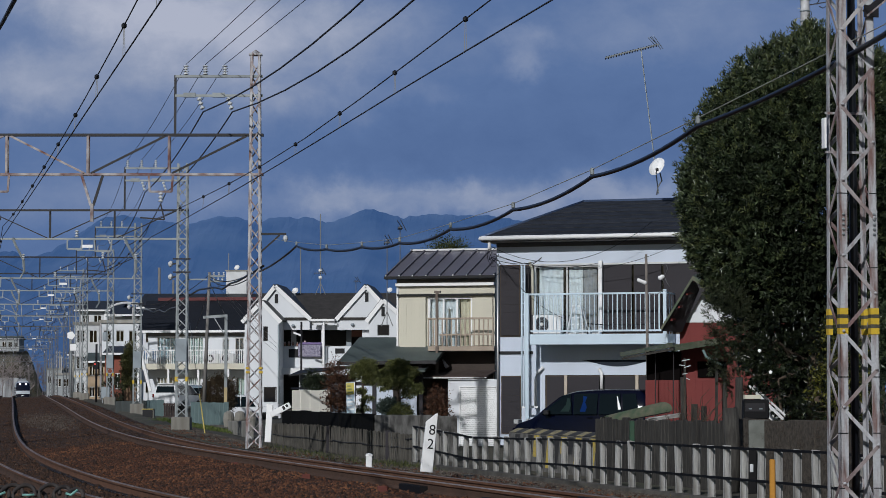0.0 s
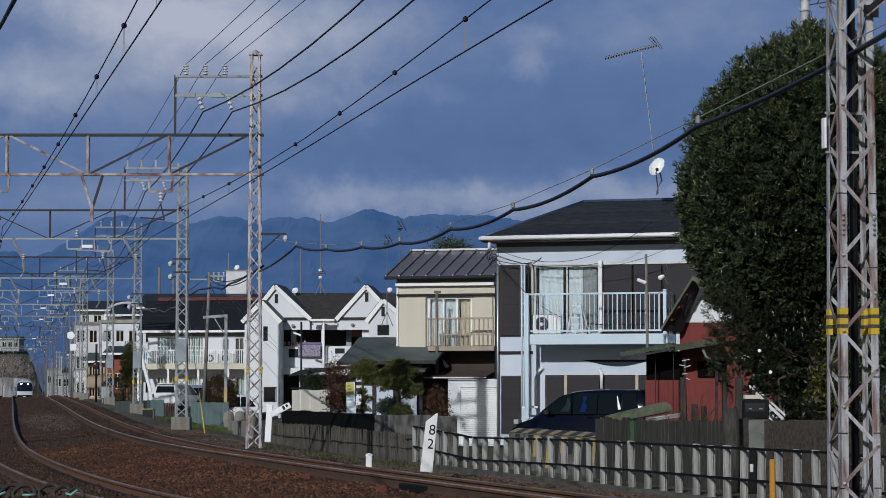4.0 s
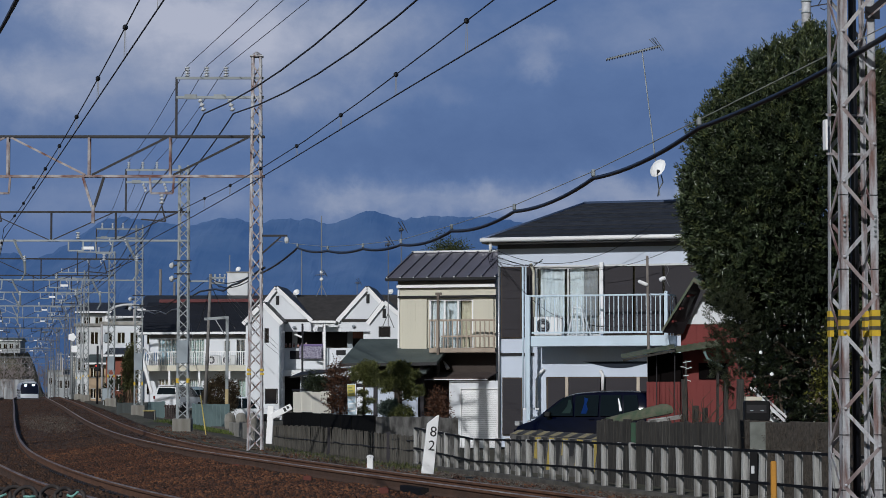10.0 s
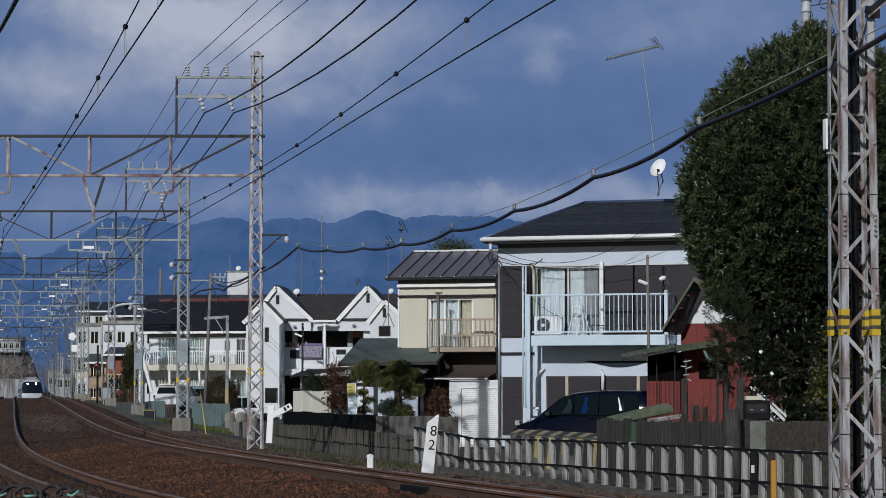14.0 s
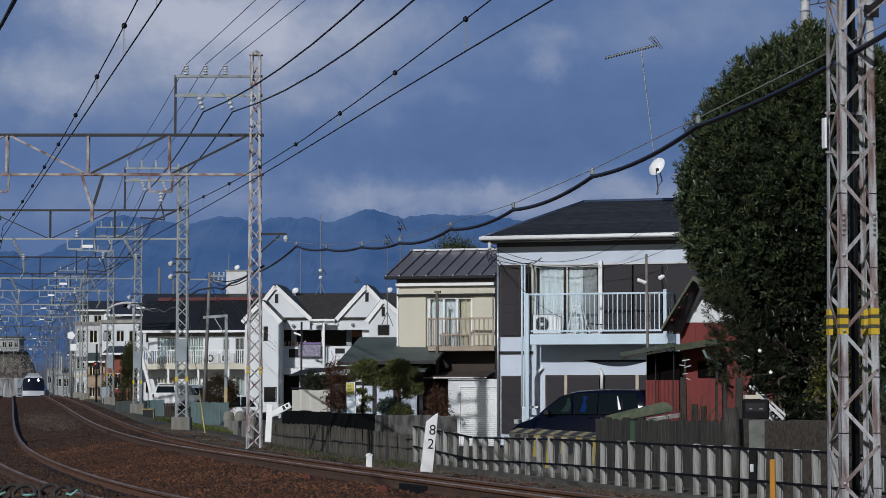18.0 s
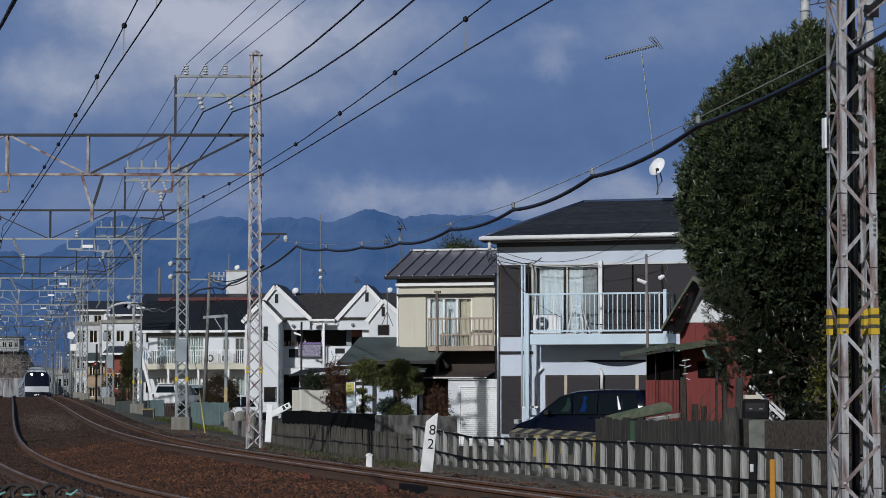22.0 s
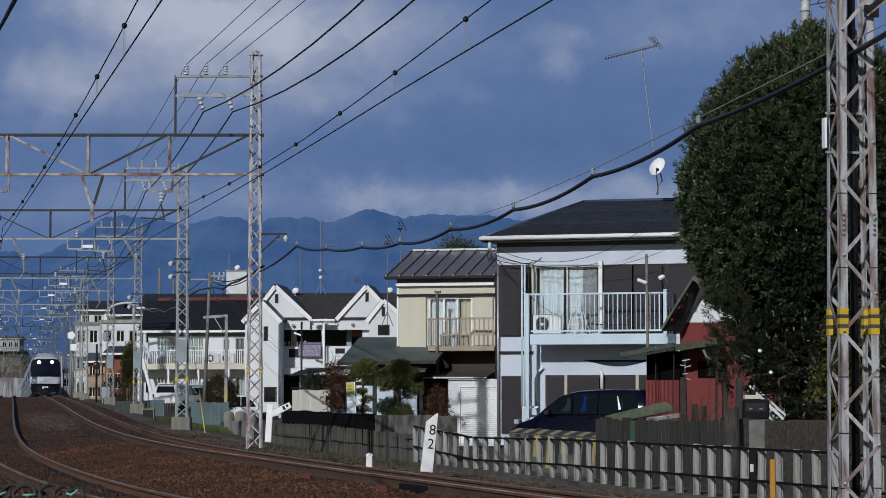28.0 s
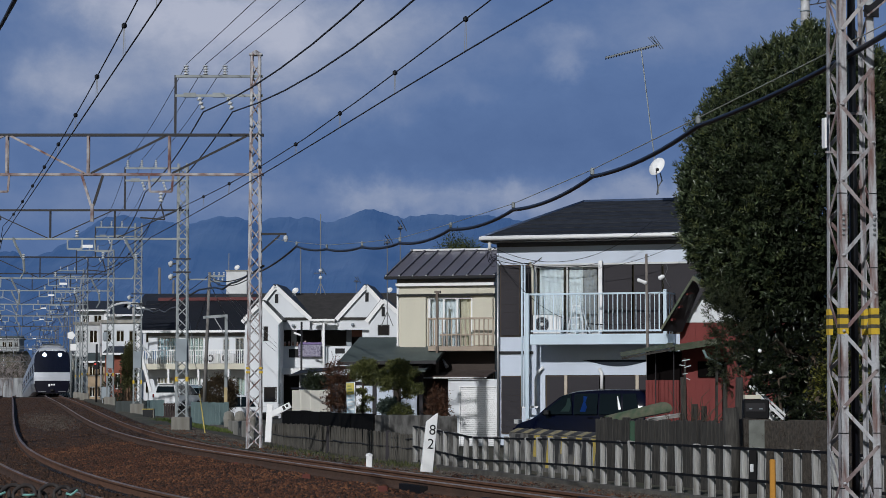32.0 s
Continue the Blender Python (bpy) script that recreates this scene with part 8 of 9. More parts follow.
# ---------- plants ----------
def leaves(name, P, Nn, size, material, parent, seed, aspect=.42, fold=.25, spread=.9, label="", droop=.0):
    """Leaves as folded blades of four triangles, at points P, turned about the outward way Nn."""
    rng = np.random.default_rng(seed)
    n = len(P)
    d = Nn + spread * rng.normal(size=(n, 3))
    d[:, 2] -= droop
    d /= np.linalg.norm(d, axis=1)[:, None]
    r = rng.normal(size=(n, 3))
    s = np.cross(d, r)
    s /= np.linalg.norm(s, axis=1)[:, None]
    u = np.cross(s, d)
    L_ = (size * (.6 + .8 * rng.random(n)))[:, None]
    a = P
    tip = P + d * L_
    mid = P + d * L_ * .5
    l = mid + s * L_ * aspect * .5 + u * L_ * fold * .4
    q = mid - s * L_ * aspect * .5 + u * L_ * fold * .4
    V = np.stack([a, l, tip, q], 1).reshape(-1, 3)
    base_ = (np.arange(n) * 4)[:, None, None]
    Fc = (np.array([[0, 2, 1], [0, 3, 2]])[None] + base_).reshape(-1, 3)
    me = bpy.data.meshes.new(name)
    me.vertices.add(len(V))
    me.vertices.foreach_set("co", V.astype(np.float32).ravel())
    me.loops.add(Fc.size)
    me.loops.foreach_set("vertex_index", Fc.ravel().astype(np.int32))
    me.polygons.add(len(Fc))
    me.polygons.foreach_set("loop_start", np.arange(0, Fc.size, 3, dtype=np.int32))
    me.update(calc_edges=True)
    me.materials.append(material)
    ob = new(name, me)
    ob.parent = parent
    if label:
        ob["label"] = label
    return ob


def shell_points(n, c, rad, seed, inner=.72, lump=.10, freq=1.3, power=2.0, keep=None):
    """Points in the outer shell of a lumpy rounded body, with their outward ways."""
    rng = np.random.default_rng(seed)
    d = rng.normal(size=(n, 3))
    d /= np.linalg.norm(d, axis=1)[:, None]
    k = (np.abs(d) ** power).sum(1) ** (-1 / power)
    w = np.array([noise.noise(Vector(v) * freq * 2 + Vector((seed, 0, 0))) + .6 * noise.noise(Vector(v) * freq * 5) for v in d])
    r = k * (1 + lump * w) * (inner + (1 - inner) * rng.random(n) ** .45)
    P = d * r[:, None] * np.array(rad) + np.array(c)
    Nn = d / np.array(rad)
    Nn /= np.linalg.norm(Nn, axis=1)[:, None]
    if keep is not None:
        ok = keep(P)
        P, Nn = P[ok], Nn[ok]
    return P, Nn


LEAF_DARK = leafmat("dark_glossy_leaf", (0.011, 0.021, 0.010), (0.086, 0.112, 0.054), .32, .16, .6)
# near-black copy for inner leaves: the crown's shade is in the colour
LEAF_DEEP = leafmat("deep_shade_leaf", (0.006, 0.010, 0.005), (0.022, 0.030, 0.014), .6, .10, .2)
LEAF_YEL = leafmat("yellow_green_leaf", (0.006, 0.010, 0.003), (0.155, 0.150, 0.026), .4, .25)
LEAF_RED = leafmat("red_brown_leaf", (0.026, 0.017, 0.009), (0.145, 0.062, 0.034), .6, .25)
LEAF_PINE = leafmat("pine_needles", (0.018, 0.028, 0.008), (0.17, 0.175, 0.050), .6, .15)
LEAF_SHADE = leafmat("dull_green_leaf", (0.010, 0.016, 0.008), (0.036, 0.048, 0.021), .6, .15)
LEAF_BROWN = leafmat("brown_hedge_leaf", (0.028, 0.017, 0.009), (0.085, 0.060, 0.028), .7, .2)
GRASS = leafmat("weed_blades", (0.03, 0.045, 0.012), (0.12, 0.12, 0.045), .6, .3)


def limb_tree(t, h, r, spread, n, seed, material=None, z0=0.0):
    rng = random.Random(seed)
    trunk = [(0, 0, z0)]
    for k in range(5):
        trunk.append((trunk[-1][0] + rng.uniform(-.05, .05), trunk[-1][1] + rng.uniform(-.05, .05), z0 + h * (k + 1) / 5))
    tube("trunk", trunk, r, material or BARK, t, n=8, taper=r * .45)
    for k in range(n):
        s = trunk[rng.randint(2, 5)]
        a = rng.uniform(0, 6.28)
        e = spread * rng.uniform(.6, 1.0)
        pts = [Vector(s)]
        for j in range(4):
            pts.append(Vector(s) + Vector((math.cos(a) * e * (j + 1) / 4, math.sin(a) * e * (j + 1) / 4, e * .25 * (j + 1) / 4 * rng.uniform(.5, 1.8))))
        tube("limb", pts, r * .4, material or BARK, t, n=5, taper=r * .08)


# the big clipped evergreen
ev = thing("evergreen_tree", pose(7.319, 48.0, -.45), "large clipped evergreen tree with dense dark glossy leaves", "tree", "trees")
limb_tree(ev, 5.6, .20, 1.9, 16, 5)
PROF_Z = [.8, 1.6, 2.08, 2.53, 3.1, 3.65, 4.2, 5.45, 6.1, 6.77, 7.55, 8.3, 8.7, 8.92]
PROF_R = [.9, 1.2, 1.5, 1.70, 1.88, 2.10, 2.38, 2.68, 2.60, 2.34, 2.02, 1.42, .66, .08]


def turned_points(n, seed, depth, shrink=1.0, lump=.05):
    """Points near the surface of the clipped crown, a turned shape with shallow lumps."""
    rng = np.random.default_rng(seed)
    z = .8 + 8.25 * rng.random(n * 2)
    keep_ = rng.random(n * 2) < np.interp(z, PROF_Z, PROF_R) / 2.8 + .12
    z = z[keep_][:n]
    a = rng.random(len(z)) * 2 * math.pi
    r0 = np.interp(z, PROF_Z, PROF_R)
    w = np.array([noise.noise(Vector((math.cos(t_) * 2.2, math.sin(t_) * 2.2, z_ * .9))) + .5 * noise.noise(Vector((math.cos(t_) * 6, math.sin(t_) * 6, z_ * 2.4))) + .75 * noise.noise(Vector((math.cos(t_) * 11, math.sin(t_) * 11, z_ * 4.2))) for t_, z_ in zip(a, z)])
    r = (r0 * (1 + lump * w) - depth * rng.random(len(z)) ** 1.6) * shrink
    sl = np.gradient(np.array(PROF_R), np.array(PROF_Z))
    dz = -np.interp(z, PROF_Z, sl)
    P = np.stack([r * np.cos(a), r * np.sin(a) * .95, z], 1)
    Nn = np.stack([np.cos(a), np.sin(a), np.clip(dz, -1, 3)], 1)
    return P, Nn / np.linalg.norm(Nn, axis=1)[:, None]


rngk = np.random.default_rng(9)


def shoots(name, C, axis, per, size, material, parent, seed, aspect, label="", stem=.11):
    """Leafy shoots: leaves set in a spiral round each shoot's axis, opening outwards."""
    rng2 = np.random.default_rng(seed)
    n = len(C)
    r = rng2.normal(size=(n, 3))
    s_ = np.cross(axis, r)
    s_ /= np.linalg.norm(s_, axis=1)[:, None]
    u_ = np.cross(axis, s_)
    k_ = np.arange(per)[None, :]
    ang = k_ * 2.4 + rng2.random((n, 1)) * 6.28
    open_ = .35 + .75 * (1 - k_ / per) + .15 * rng2.normal(size=(n, per))
    d = np.cos(open_)[..., None] * axis[:, None] + np.sin(open_)[..., None] * (np.cos(ang)[..., None] * s_[:, None] + np.sin(ang)[..., None] * u_[:, None])
    P = C[:, None] + axis[:, None] * (stem * k_ / per)[..., None]
    return leaves(name, P.reshape(-1, 3), d.reshape(-1, 3), size, material, parent, seed, aspect, .3, .10, label)


def shoot_axis(Nn, up, loose):
    a = Nn + np.array([0, 0, up]) + loose * rngk.normal(size=Nn.shape)
    return a / np.linalg.norm(a, axis=1)[:, None]


# the hollow under the crown on the side of the line
def clear_of_hollow(P):
    return (P[:, 2] > 3.45 + .25 * np.sin(P[:, 0] * 3.1)) | (P[:, 1] > .6) | (P[:, 0] > .15)


C, Cn = turned_points(9500, 3, .42, lump=.07)
ok_ = clear_of_hollow(C)
C, Cn = C[ok_] - Cn[ok_] * .10, Cn[ok_]
# dents where the foliage is thin, more of them lower down
dent = np.array([noise.noise(Vector(p) * 1.15) + .55 * noise.noise(Vector(p) * 2.9) for p in C]) < np.interp(C[:, 2], [3.0, 4.2, 6.2, 7.4], [.02, -.10, -.20, -.45])
dent &= np.abs(C[:, 0] / np.interp(C[:, 2], PROF_Z, PROF_R)) < .86
C = C - Cn * (dent * .42)[:, None]
shoots("crown", C, shoot_axis(Cn, .45, .38), 14, .103, LEAF_DARK, ev, 11, .32)
# shoot tips, denser upwards: the top's sunlight is put into their lighter colour
C, Cn = turned_points(3600, 5, .05, lump=.07)
ok_ = (rngk.random(len(C)) < np.interp(C[:, 2], [3.3, 3.6, 6.5, 7.5], [0, .45, .65, 1]))
ok_ &= np.array([noise.noise(Vector(p) * 1.15) + .55 * noise.noise(Vector(p) * 2.9) for p in C]) > np.interp(C[:, 2], [3.0, 4.2, 6.2, 7.4], [.02, -.10, -.20, -.45])
C, Cn = C[ok_], Cn[ok_]
shoots("young_growth", C, shoot_axis(Cn, .7, .25), 9, .088, leafmat("olive_sunlit_young_leaf", (0.026, 0.036, 0.012), (0.112, 0.130, 0.048), .42, .2), ev, 13, .24, "lighter olive shoot tips carrying the top's sunlight", .15)
C2, Cn2 = turned_points(4200, 7, .55, .955)
C2[:, 2] = 4.0 + (C2[:, 2] - 4.0) * np.where(C2[:, 2] > 4.0, .95, 1)
ok_ = clear_of_hollow(C2)
C2, Cn2 = C2[ok_], Cn2[ok_]
P = (C2[:, None, :] + rngk.uniform(-.13, .13, size=(len(C2), 28, 3))).reshape(-1, 3)
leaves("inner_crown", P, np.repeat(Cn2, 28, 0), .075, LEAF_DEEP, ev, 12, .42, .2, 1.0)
C3, Cn3 = turned_points(1500, 17, 1.5, .84)
C3[:, 2] = 4.0 + (C3[:, 2] - 4.0) * np.where(C3[:, 2] > 4.0, .86, 1)
ok_ = (C3[:, 2] > 3.2) | (C3[:, 1] > .2) | (C3[:, 0] > .3)
C3, Cn3 = C3[ok_], Cn3[ok_]
P = (C3[:, None, :] + rngk.uniform(-.22, .22, size=(len(C3), 14, 3))).reshape(-1, 3)
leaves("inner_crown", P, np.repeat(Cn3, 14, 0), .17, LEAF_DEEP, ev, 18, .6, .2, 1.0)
# camellia in the hollow: very dark glossy leaves, a few white blooms
LEAF_CAM = leafmat("camellia_leaf", (0.003, 0.005, 0.003), (0.020, 0.027, 0.010), .32, .06, .5)
cm_ = thing("camellia", pose(6.3, 45.6, -.4), "dark glossy camellia shrub with a few white blooms", "shrub", "shrubs")
limb_tree(cm_, 1.9, .05, .6, 9, 25)
C, Cn = shell_points(420, (.25, .3, 2.05), (.95, .6, 1.35), 23, .35, .3, 1.2)
shoots("crown", C, shoot_axis(Cn, .3, .5), 12, .088, LEAF_CAM, cm_, 24, .42)
for q in ((-.42, -.42, 2.42), (-.22, -.44, 2.02)):
    lathe("bloom", [(.004, -.012), (.022, .0), (.036, .012), (.012, .028)], SIGN_WHITE, cm_, "white bloom", n=8, m=Matrix.Translation(q) @ pose(0, 0, 0, 75, 0, 0))
# yellow-green shrub under it
sb = thing("shrub", pose(6.993, 44.5, -.3), "yellow-green broadleaf shrub under the evergreen", "shrub", "shrubs")
limb_tree(sb, 1.4, .04, .5, 8, 15)
C, Cn = shell_points(85, (.30, 0, 1.80), (.55, .5, 1.25), 21, .35, .3, 1.2)
P = (C[:, None, :] + rngk.normal(size=(len(C), 20, 3)) * .09).reshape(-1, 3)
leaves("crown", P, np.repeat(Cn, 20, 0), .075, LEAF_YEL, sb, 22, .45, .25, .9)
sb = thing("shrub", pose(8.25, 45.6, -.4), "dark green shrub beyond the near mast", "shrub", "shrubs")
limb_tree(sb, 1.8, .05, .6, 9, 35)
C, Cn = shell_points(520, (0, 0, 1.75), (.85, .7, 1.75), 36, .3, .3, 1.2)
shoots("crown", C, shoot_axis(Cn, .3, .5), 12, .09, LEAF_DARK, sb, 37, .36)
# feathery side growth at the left of the tree
sb = thing("shrub", pose(5.50, 46.8, -.3), "thin green sprays growing at the tree's edge", "shrub", "shrubs")
tube("trunk", [(.5, .2, 0), (.35, .1, 1.2), (.1, 0, 2.4)], .04, BARK, sb, n=5, taper=.012)
C, Cn = shell_points(430, (.04, 0, 2.72), (.44, .4, 1.15), 31, .15, .4, 1.2)
shoots("crown", C, shoot_axis(Cn, .5, .5), 26, .06, leafmat("grey_green_spray", (0.012, 0.020, 0.009), (0.058, 0.066, 0.030), .6, .2), sb, 32, .17, stem=.17)



def bush(name, q, rad, label, material, n, size, seed, trunk=.5, inner=.5, lump=.3, group="garden plants", cat="shrub", per=10, jit=.07, cz=None):
    t = thing(name, pose(*q), label, cat, group)
    limb_tree(t, trunk, max(.03, rad[0] * .07), rad[0] * .7, 7, seed)
    C, Cn = shell_points(n, (0, 0, cz if cz is not None else trunk + rad[2] * .6), rad, seed, inner, lump, 1.2)
    per = per * 2
    P = (C[:, None, :] + np.random.default_rng(seed).normal(size=(len(C), per, 3)) * jit * 1.15).reshape(-1, 3)
    leaves("crown", P, np.repeat(Cn, per, 0), size * .68, material, t, seed + 1, .45, .25, .9)
    return t


bush("red_shrub", (-3.24, 75.5, -.3), (.40, .45, .85), "red-brown autumn shrub in the garden", LEAF_RED, 280, .10, 41, 1.0, .3, .35, cz=1.65)
bush("green_shrub", (-4.309, 81.3, -.3), (.32, .3, .42), "dark green shrub beside the red one", LEAF_SHADE, 160, .10, 42, .8, .4, .3, cz=1.75)
# cloud-pruned pines: pads on a bent trunk
def cloud_pine(q, pads, label, seed, mat_=None):
    t = thing("pruned_pine", pose(*q), label, "tree", "garden plants")
    tube("trunk", [(0, 0, 0), (.05, 0, .5), (-.05, 0, 1.0), (.0, 0, max(p_[2] for p_ in pads))], .06, BARK, t, n=6, taper=.03)
    for k, (x, y, z, rx, rz) in enumerate(pads):
        tube("limb", [(0, 0, z - .15), (x * .6, y * .6, z - .08), (x, y, z)], .025, BARK, t, n=5)
        C, Cn = shell_points(int(110 * rx / .25 * rz / .2), (x, y, z), (rx, rx, rz), seed + k, .35, .35, 1.6)
        P = (C[:, None, :] + np.random.default_rng(seed + k).normal(size=(len(C), 30, 3)) * .028).reshape(-1, 3)
        leaves("foliage_pad", P, np.repeat(Cn, 30, 0), .06, mat_ or LEAF_PINE, t, seed + 50 + k, .22, .2, .8)
    return t


cloud_pine((-2.376, 73.0, -.35), [(.1, 0, 2.32, .30, .26), (-.12, 0, 2.18, .32, .24), (.2, 0, 1.95, .26, .16), (-.10, 0, 1.58, .20, .08), (.08, -.1, 1.36, .22, .07), (-.02, 0, 1.08, .24, .08)], "cloud-pruned garden pine with stacked pads", 60)
cloud_pine((-1.256, 69.3, -.35), [(-.02, 0, 2.30, .36, .20), (.18, 0, 2.12, .38, .17), (-.36, 0, 2.02, .30, .16), (-.05, -.1, 1.86, .46, .16), (-.42, 0, 1.76, .18, .10), (.40, 0, 1.68, .28, .13), (.30, -.1, 1.52, .20, .09)], "round-topped garden pine above the wall", 80)
bush("low_shrub", (-1.54, 69.0, -.3), (.34, .3, .20), "low blue-green garden shrub above the wall", leafmat("blue_green_leaf", (0.012, 0.022, 0.018), (0.06, 0.085, 0.065), .6, .15), 170, .08, 43, .35, .3, .35, cz=1.10, jit=.04)
bush("low_shrub", (-1.154, 68.0, -.3), (.34, .3, .20), "low olive garden shrub above the wall", LEAF_PINE, 140, .07, 44, .3, .3, .35, cz=.98, jit=.035)
bush("red_shrub", (-0.157, 67.5, -.3), (.30, .3, .58), "reddish shrub by the store shed", LEAF_RED, 150, .09, 45, .6, .3, .35, cz=1.05)
bush("brown_hedge", (-9.90, 108.0, .0), (.80, .6, .80), "rounded brown-green clipped bush", LEAF_BROWN, 1000, .09, 46, .5, .45, .2, cz=1.10)
bush("cypress", (-19.30, 150.0, .3), (.46, .45, 1.85), "narrow olive-green cypress beside the line", leafmat("cypress_sprays", (0.014, 0.020, 0.007), (0.13, 0.125, 0.042), .6, .2), 420, .16, 47, 1.0, .4, .25, group="line-side trees", cat="tree", cz=2.2)
bush("line_side_shrub", (-21.534, 160.0, .4), (.9, .7, .9), "dark shrub beside the far track", LEAF_SHADE, 160, .16, 48, .5, .4, .3, group="line-side trees", cz=.9)
# tree top behind the cream house, stirred by the wind
sway_base = pose(0.245, 96.0, 0)
sw_tree = thing("garden_tree", sway_base, "green tree top behind the roofs, stirred by the wind", "tree", "trees")
limb_tree(sw_tree, 6.4, .12, .7, 10, 52)
C, Cn = shell_points(1100, (0.1, 0, 6.30), (.90, .9, .98), 53, .2, .5, 1.2)
P = (C[:, None, :] + rngk.normal(size=(len(C), 10, 3)) * .12).reshape(-1, 3)
P[:, 2] = np.minimum(P[:, 2], 7.733)
leaves("crown", P, np.repeat(Cn, 10, 0), .105, leafmat("olive_leaf", (0.026, 0.038, 0.010), (0.098, 0.112, 0.034), .6, .3), sw_tree, 54, .3, .2, .9)
SWAYING = (sw_tree, sway_base)

# the hill that carries the far white building
hv = []
for i in range(33):
    for k in range(9):
        a_, e_ = 2 * math.pi * i / 32, k / 8
        rr = 18 - 6 * e_
        hv.append((-132.0 + rr * math.cos(a_) * (1 + .06 * math.sin(a_ * 5)), 700 + .7 * rr * math.sin(a_), -3 + (12.185 + 3.0) * e_ ** 1.15 + .5 * math.sin(a_ * 9 + k)))
hf = [(i * 9 + k, (i + 1) * 9 + k, (i + 1) * 9 + k + 1, i * 9 + k + 1) for i in range(32) for k in range(8)] + [tuple(i * 9 + 8 for i in range(32))]
tagged(mesh_ob("hill", hv, hf, mat("wooded_slope", (0.15, 0.135, 0.095), .95, var=.5, scale=1.2, bump=.6, bscale=2, second=(0.075, 0.074, 0.056), mix=.9), smooth=False), "brown wooded hill under a far building", "hill", kind="structure")
t = thing("board_stack", pose(-18.382, 143.0, float(rail_z(143)) - .25), "stack of brown upright boards beside the line", "boards")
for k in range(6):
    part("board", chamfer_box(-.34 + .12 * k, -.24 + .12 * k, -.03, .03, 0, .85 + .12 * (k * 7 % 3), .01), mat("brown_board", (0.20, 0.12, 0.075), .9, var=.3, scale=30, streak=True) if k == 0 else bpy.data.materials["brown_board"], t)
# leafless wood beyond the dip, and pale poles along the far line
wood = thing("far_wood", pose(-97.0, 668.0, -1.0), "grey-brown leafless wood beyond the line", "wood", kind="stuff")
rng = random.Random(61)
segs_ = []
for k in range(190):
    x, y = rng.uniform(-13, 20), rng.uniform(-25, 30)
    h_ = rng.uniform(7, 12.0) * (1 - .25 * abs(x - 2) / 20)
    segs_.append((Vector((x, y, 0)), Vector((x + rng.uniform(-.4, .4), y, h_))))
    for q in range(11):
        z = h_ * rng.uniform(.3, .98)
        p = Vector((x, y, z))
        segs_.append((p, p + Vector((rng.uniform(-1.3, 1.3), rng.uniform(-.6, .6), rng.uniform(.3, 1.6)))))
bars("branches", segs_, .10, mat("lilac_grey_twigs", (0.135, 0.115, 0.118), .95, var=.3), wood)
C, Cn = shell_points(700, (4, 0, 2.6), (16, 20, 4.6), 64, .5, .3, 1.5, keep=lambda P: P[:, 2] > 0)
P = (C[:, None, :] + rngk.normal(size=(len(C), 9, 3)) * .5).reshape(-1, 3)
leaves("undergrowth", P, np.repeat(Cn, 9, 0), .55, leafmat("dusky_scrub", (0.022, 0.022, 0.022), (0.075, 0.066, 0.062), .9, .15), wood, 65, .4, .2, 1.0)
for k in range(18):
    dd_ = 176.0 + k * 15.5
    xx = float(track_x(dd_)) + (3.4, 6.3, 4.5, 8.2, 3.9, -6.4)[k % 6]
    gz_ = float(rail_z(dd_)) - .3
    up_ = utility_pole((xx, dd_, gz_), (xx + .05 * (k % 3 - 1), dd_, gz_ + 5.6 + (k * 29 % 11) * .32), "pale slender pole beside the far line", [(.95, .55, .1)] if k % 2 else [], .095, POLE_PALE)
    if k % 3 == 0:
        lathe("transformer", [(.18, 0), (.2, .05), (.2, .55), (.12, .62)], GREY_BOX, up_, n=10, m=Matrix.Translation((.28, 0, 4.3)))
# bare trees and scrub on the bank left of the line
bank = thing("scrub_bank", pose(-118.154, 650.0, -1.5), "brown wooded bank with bare pale trees", "bank", kind="stuff")
bv, bf_ = [], []
for i in range(25):
    for k in range(13):
        a_, e_ = 2 * math.pi * i / 24, math.pi / 2 * k / 12
        rr = 1 + .10 * noise.noise(Vector((math.cos(a_) * 2, math.sin(a_) * 2, e_ * 2)))
        bv.append((-8 + 12.0 * rr * math.cos(a_) * math.cos(e_), 14 + 17 * rr * math.sin(a_) * math.cos(e_), 10.2 * rr * math.sin(e_) - .3))
bf_ = [(i * 13 + k, (i + 1) * 13 + k, (i + 1) * 13 + k + 1, i * 13 + k + 1) for i in range(24) for k in range(12)]
mesh_ob("mound", bv, bf_, DIRT, bank, smooth=True)
C, Cn = shell_points(2200, (-8, 14, 0), (12.6, 17.5, 10.8), 71, .9, .4, 1.5, keep=lambda P: P[:, 2] > 0)
P = (C[:, None, :] + rngk.normal(size=(len(C), 8, 3)) * .35).reshape(-1, 3)
leaves("scrub", P, np.repeat(Cn, 8, 0), .5, leafmat("dry_scrub", (0.035, 0.028, 0.018), (0.13, 0.10, 0.065), .9, .2), bank, 72, .4, .2, 1.0)
rng = random.Random(33)
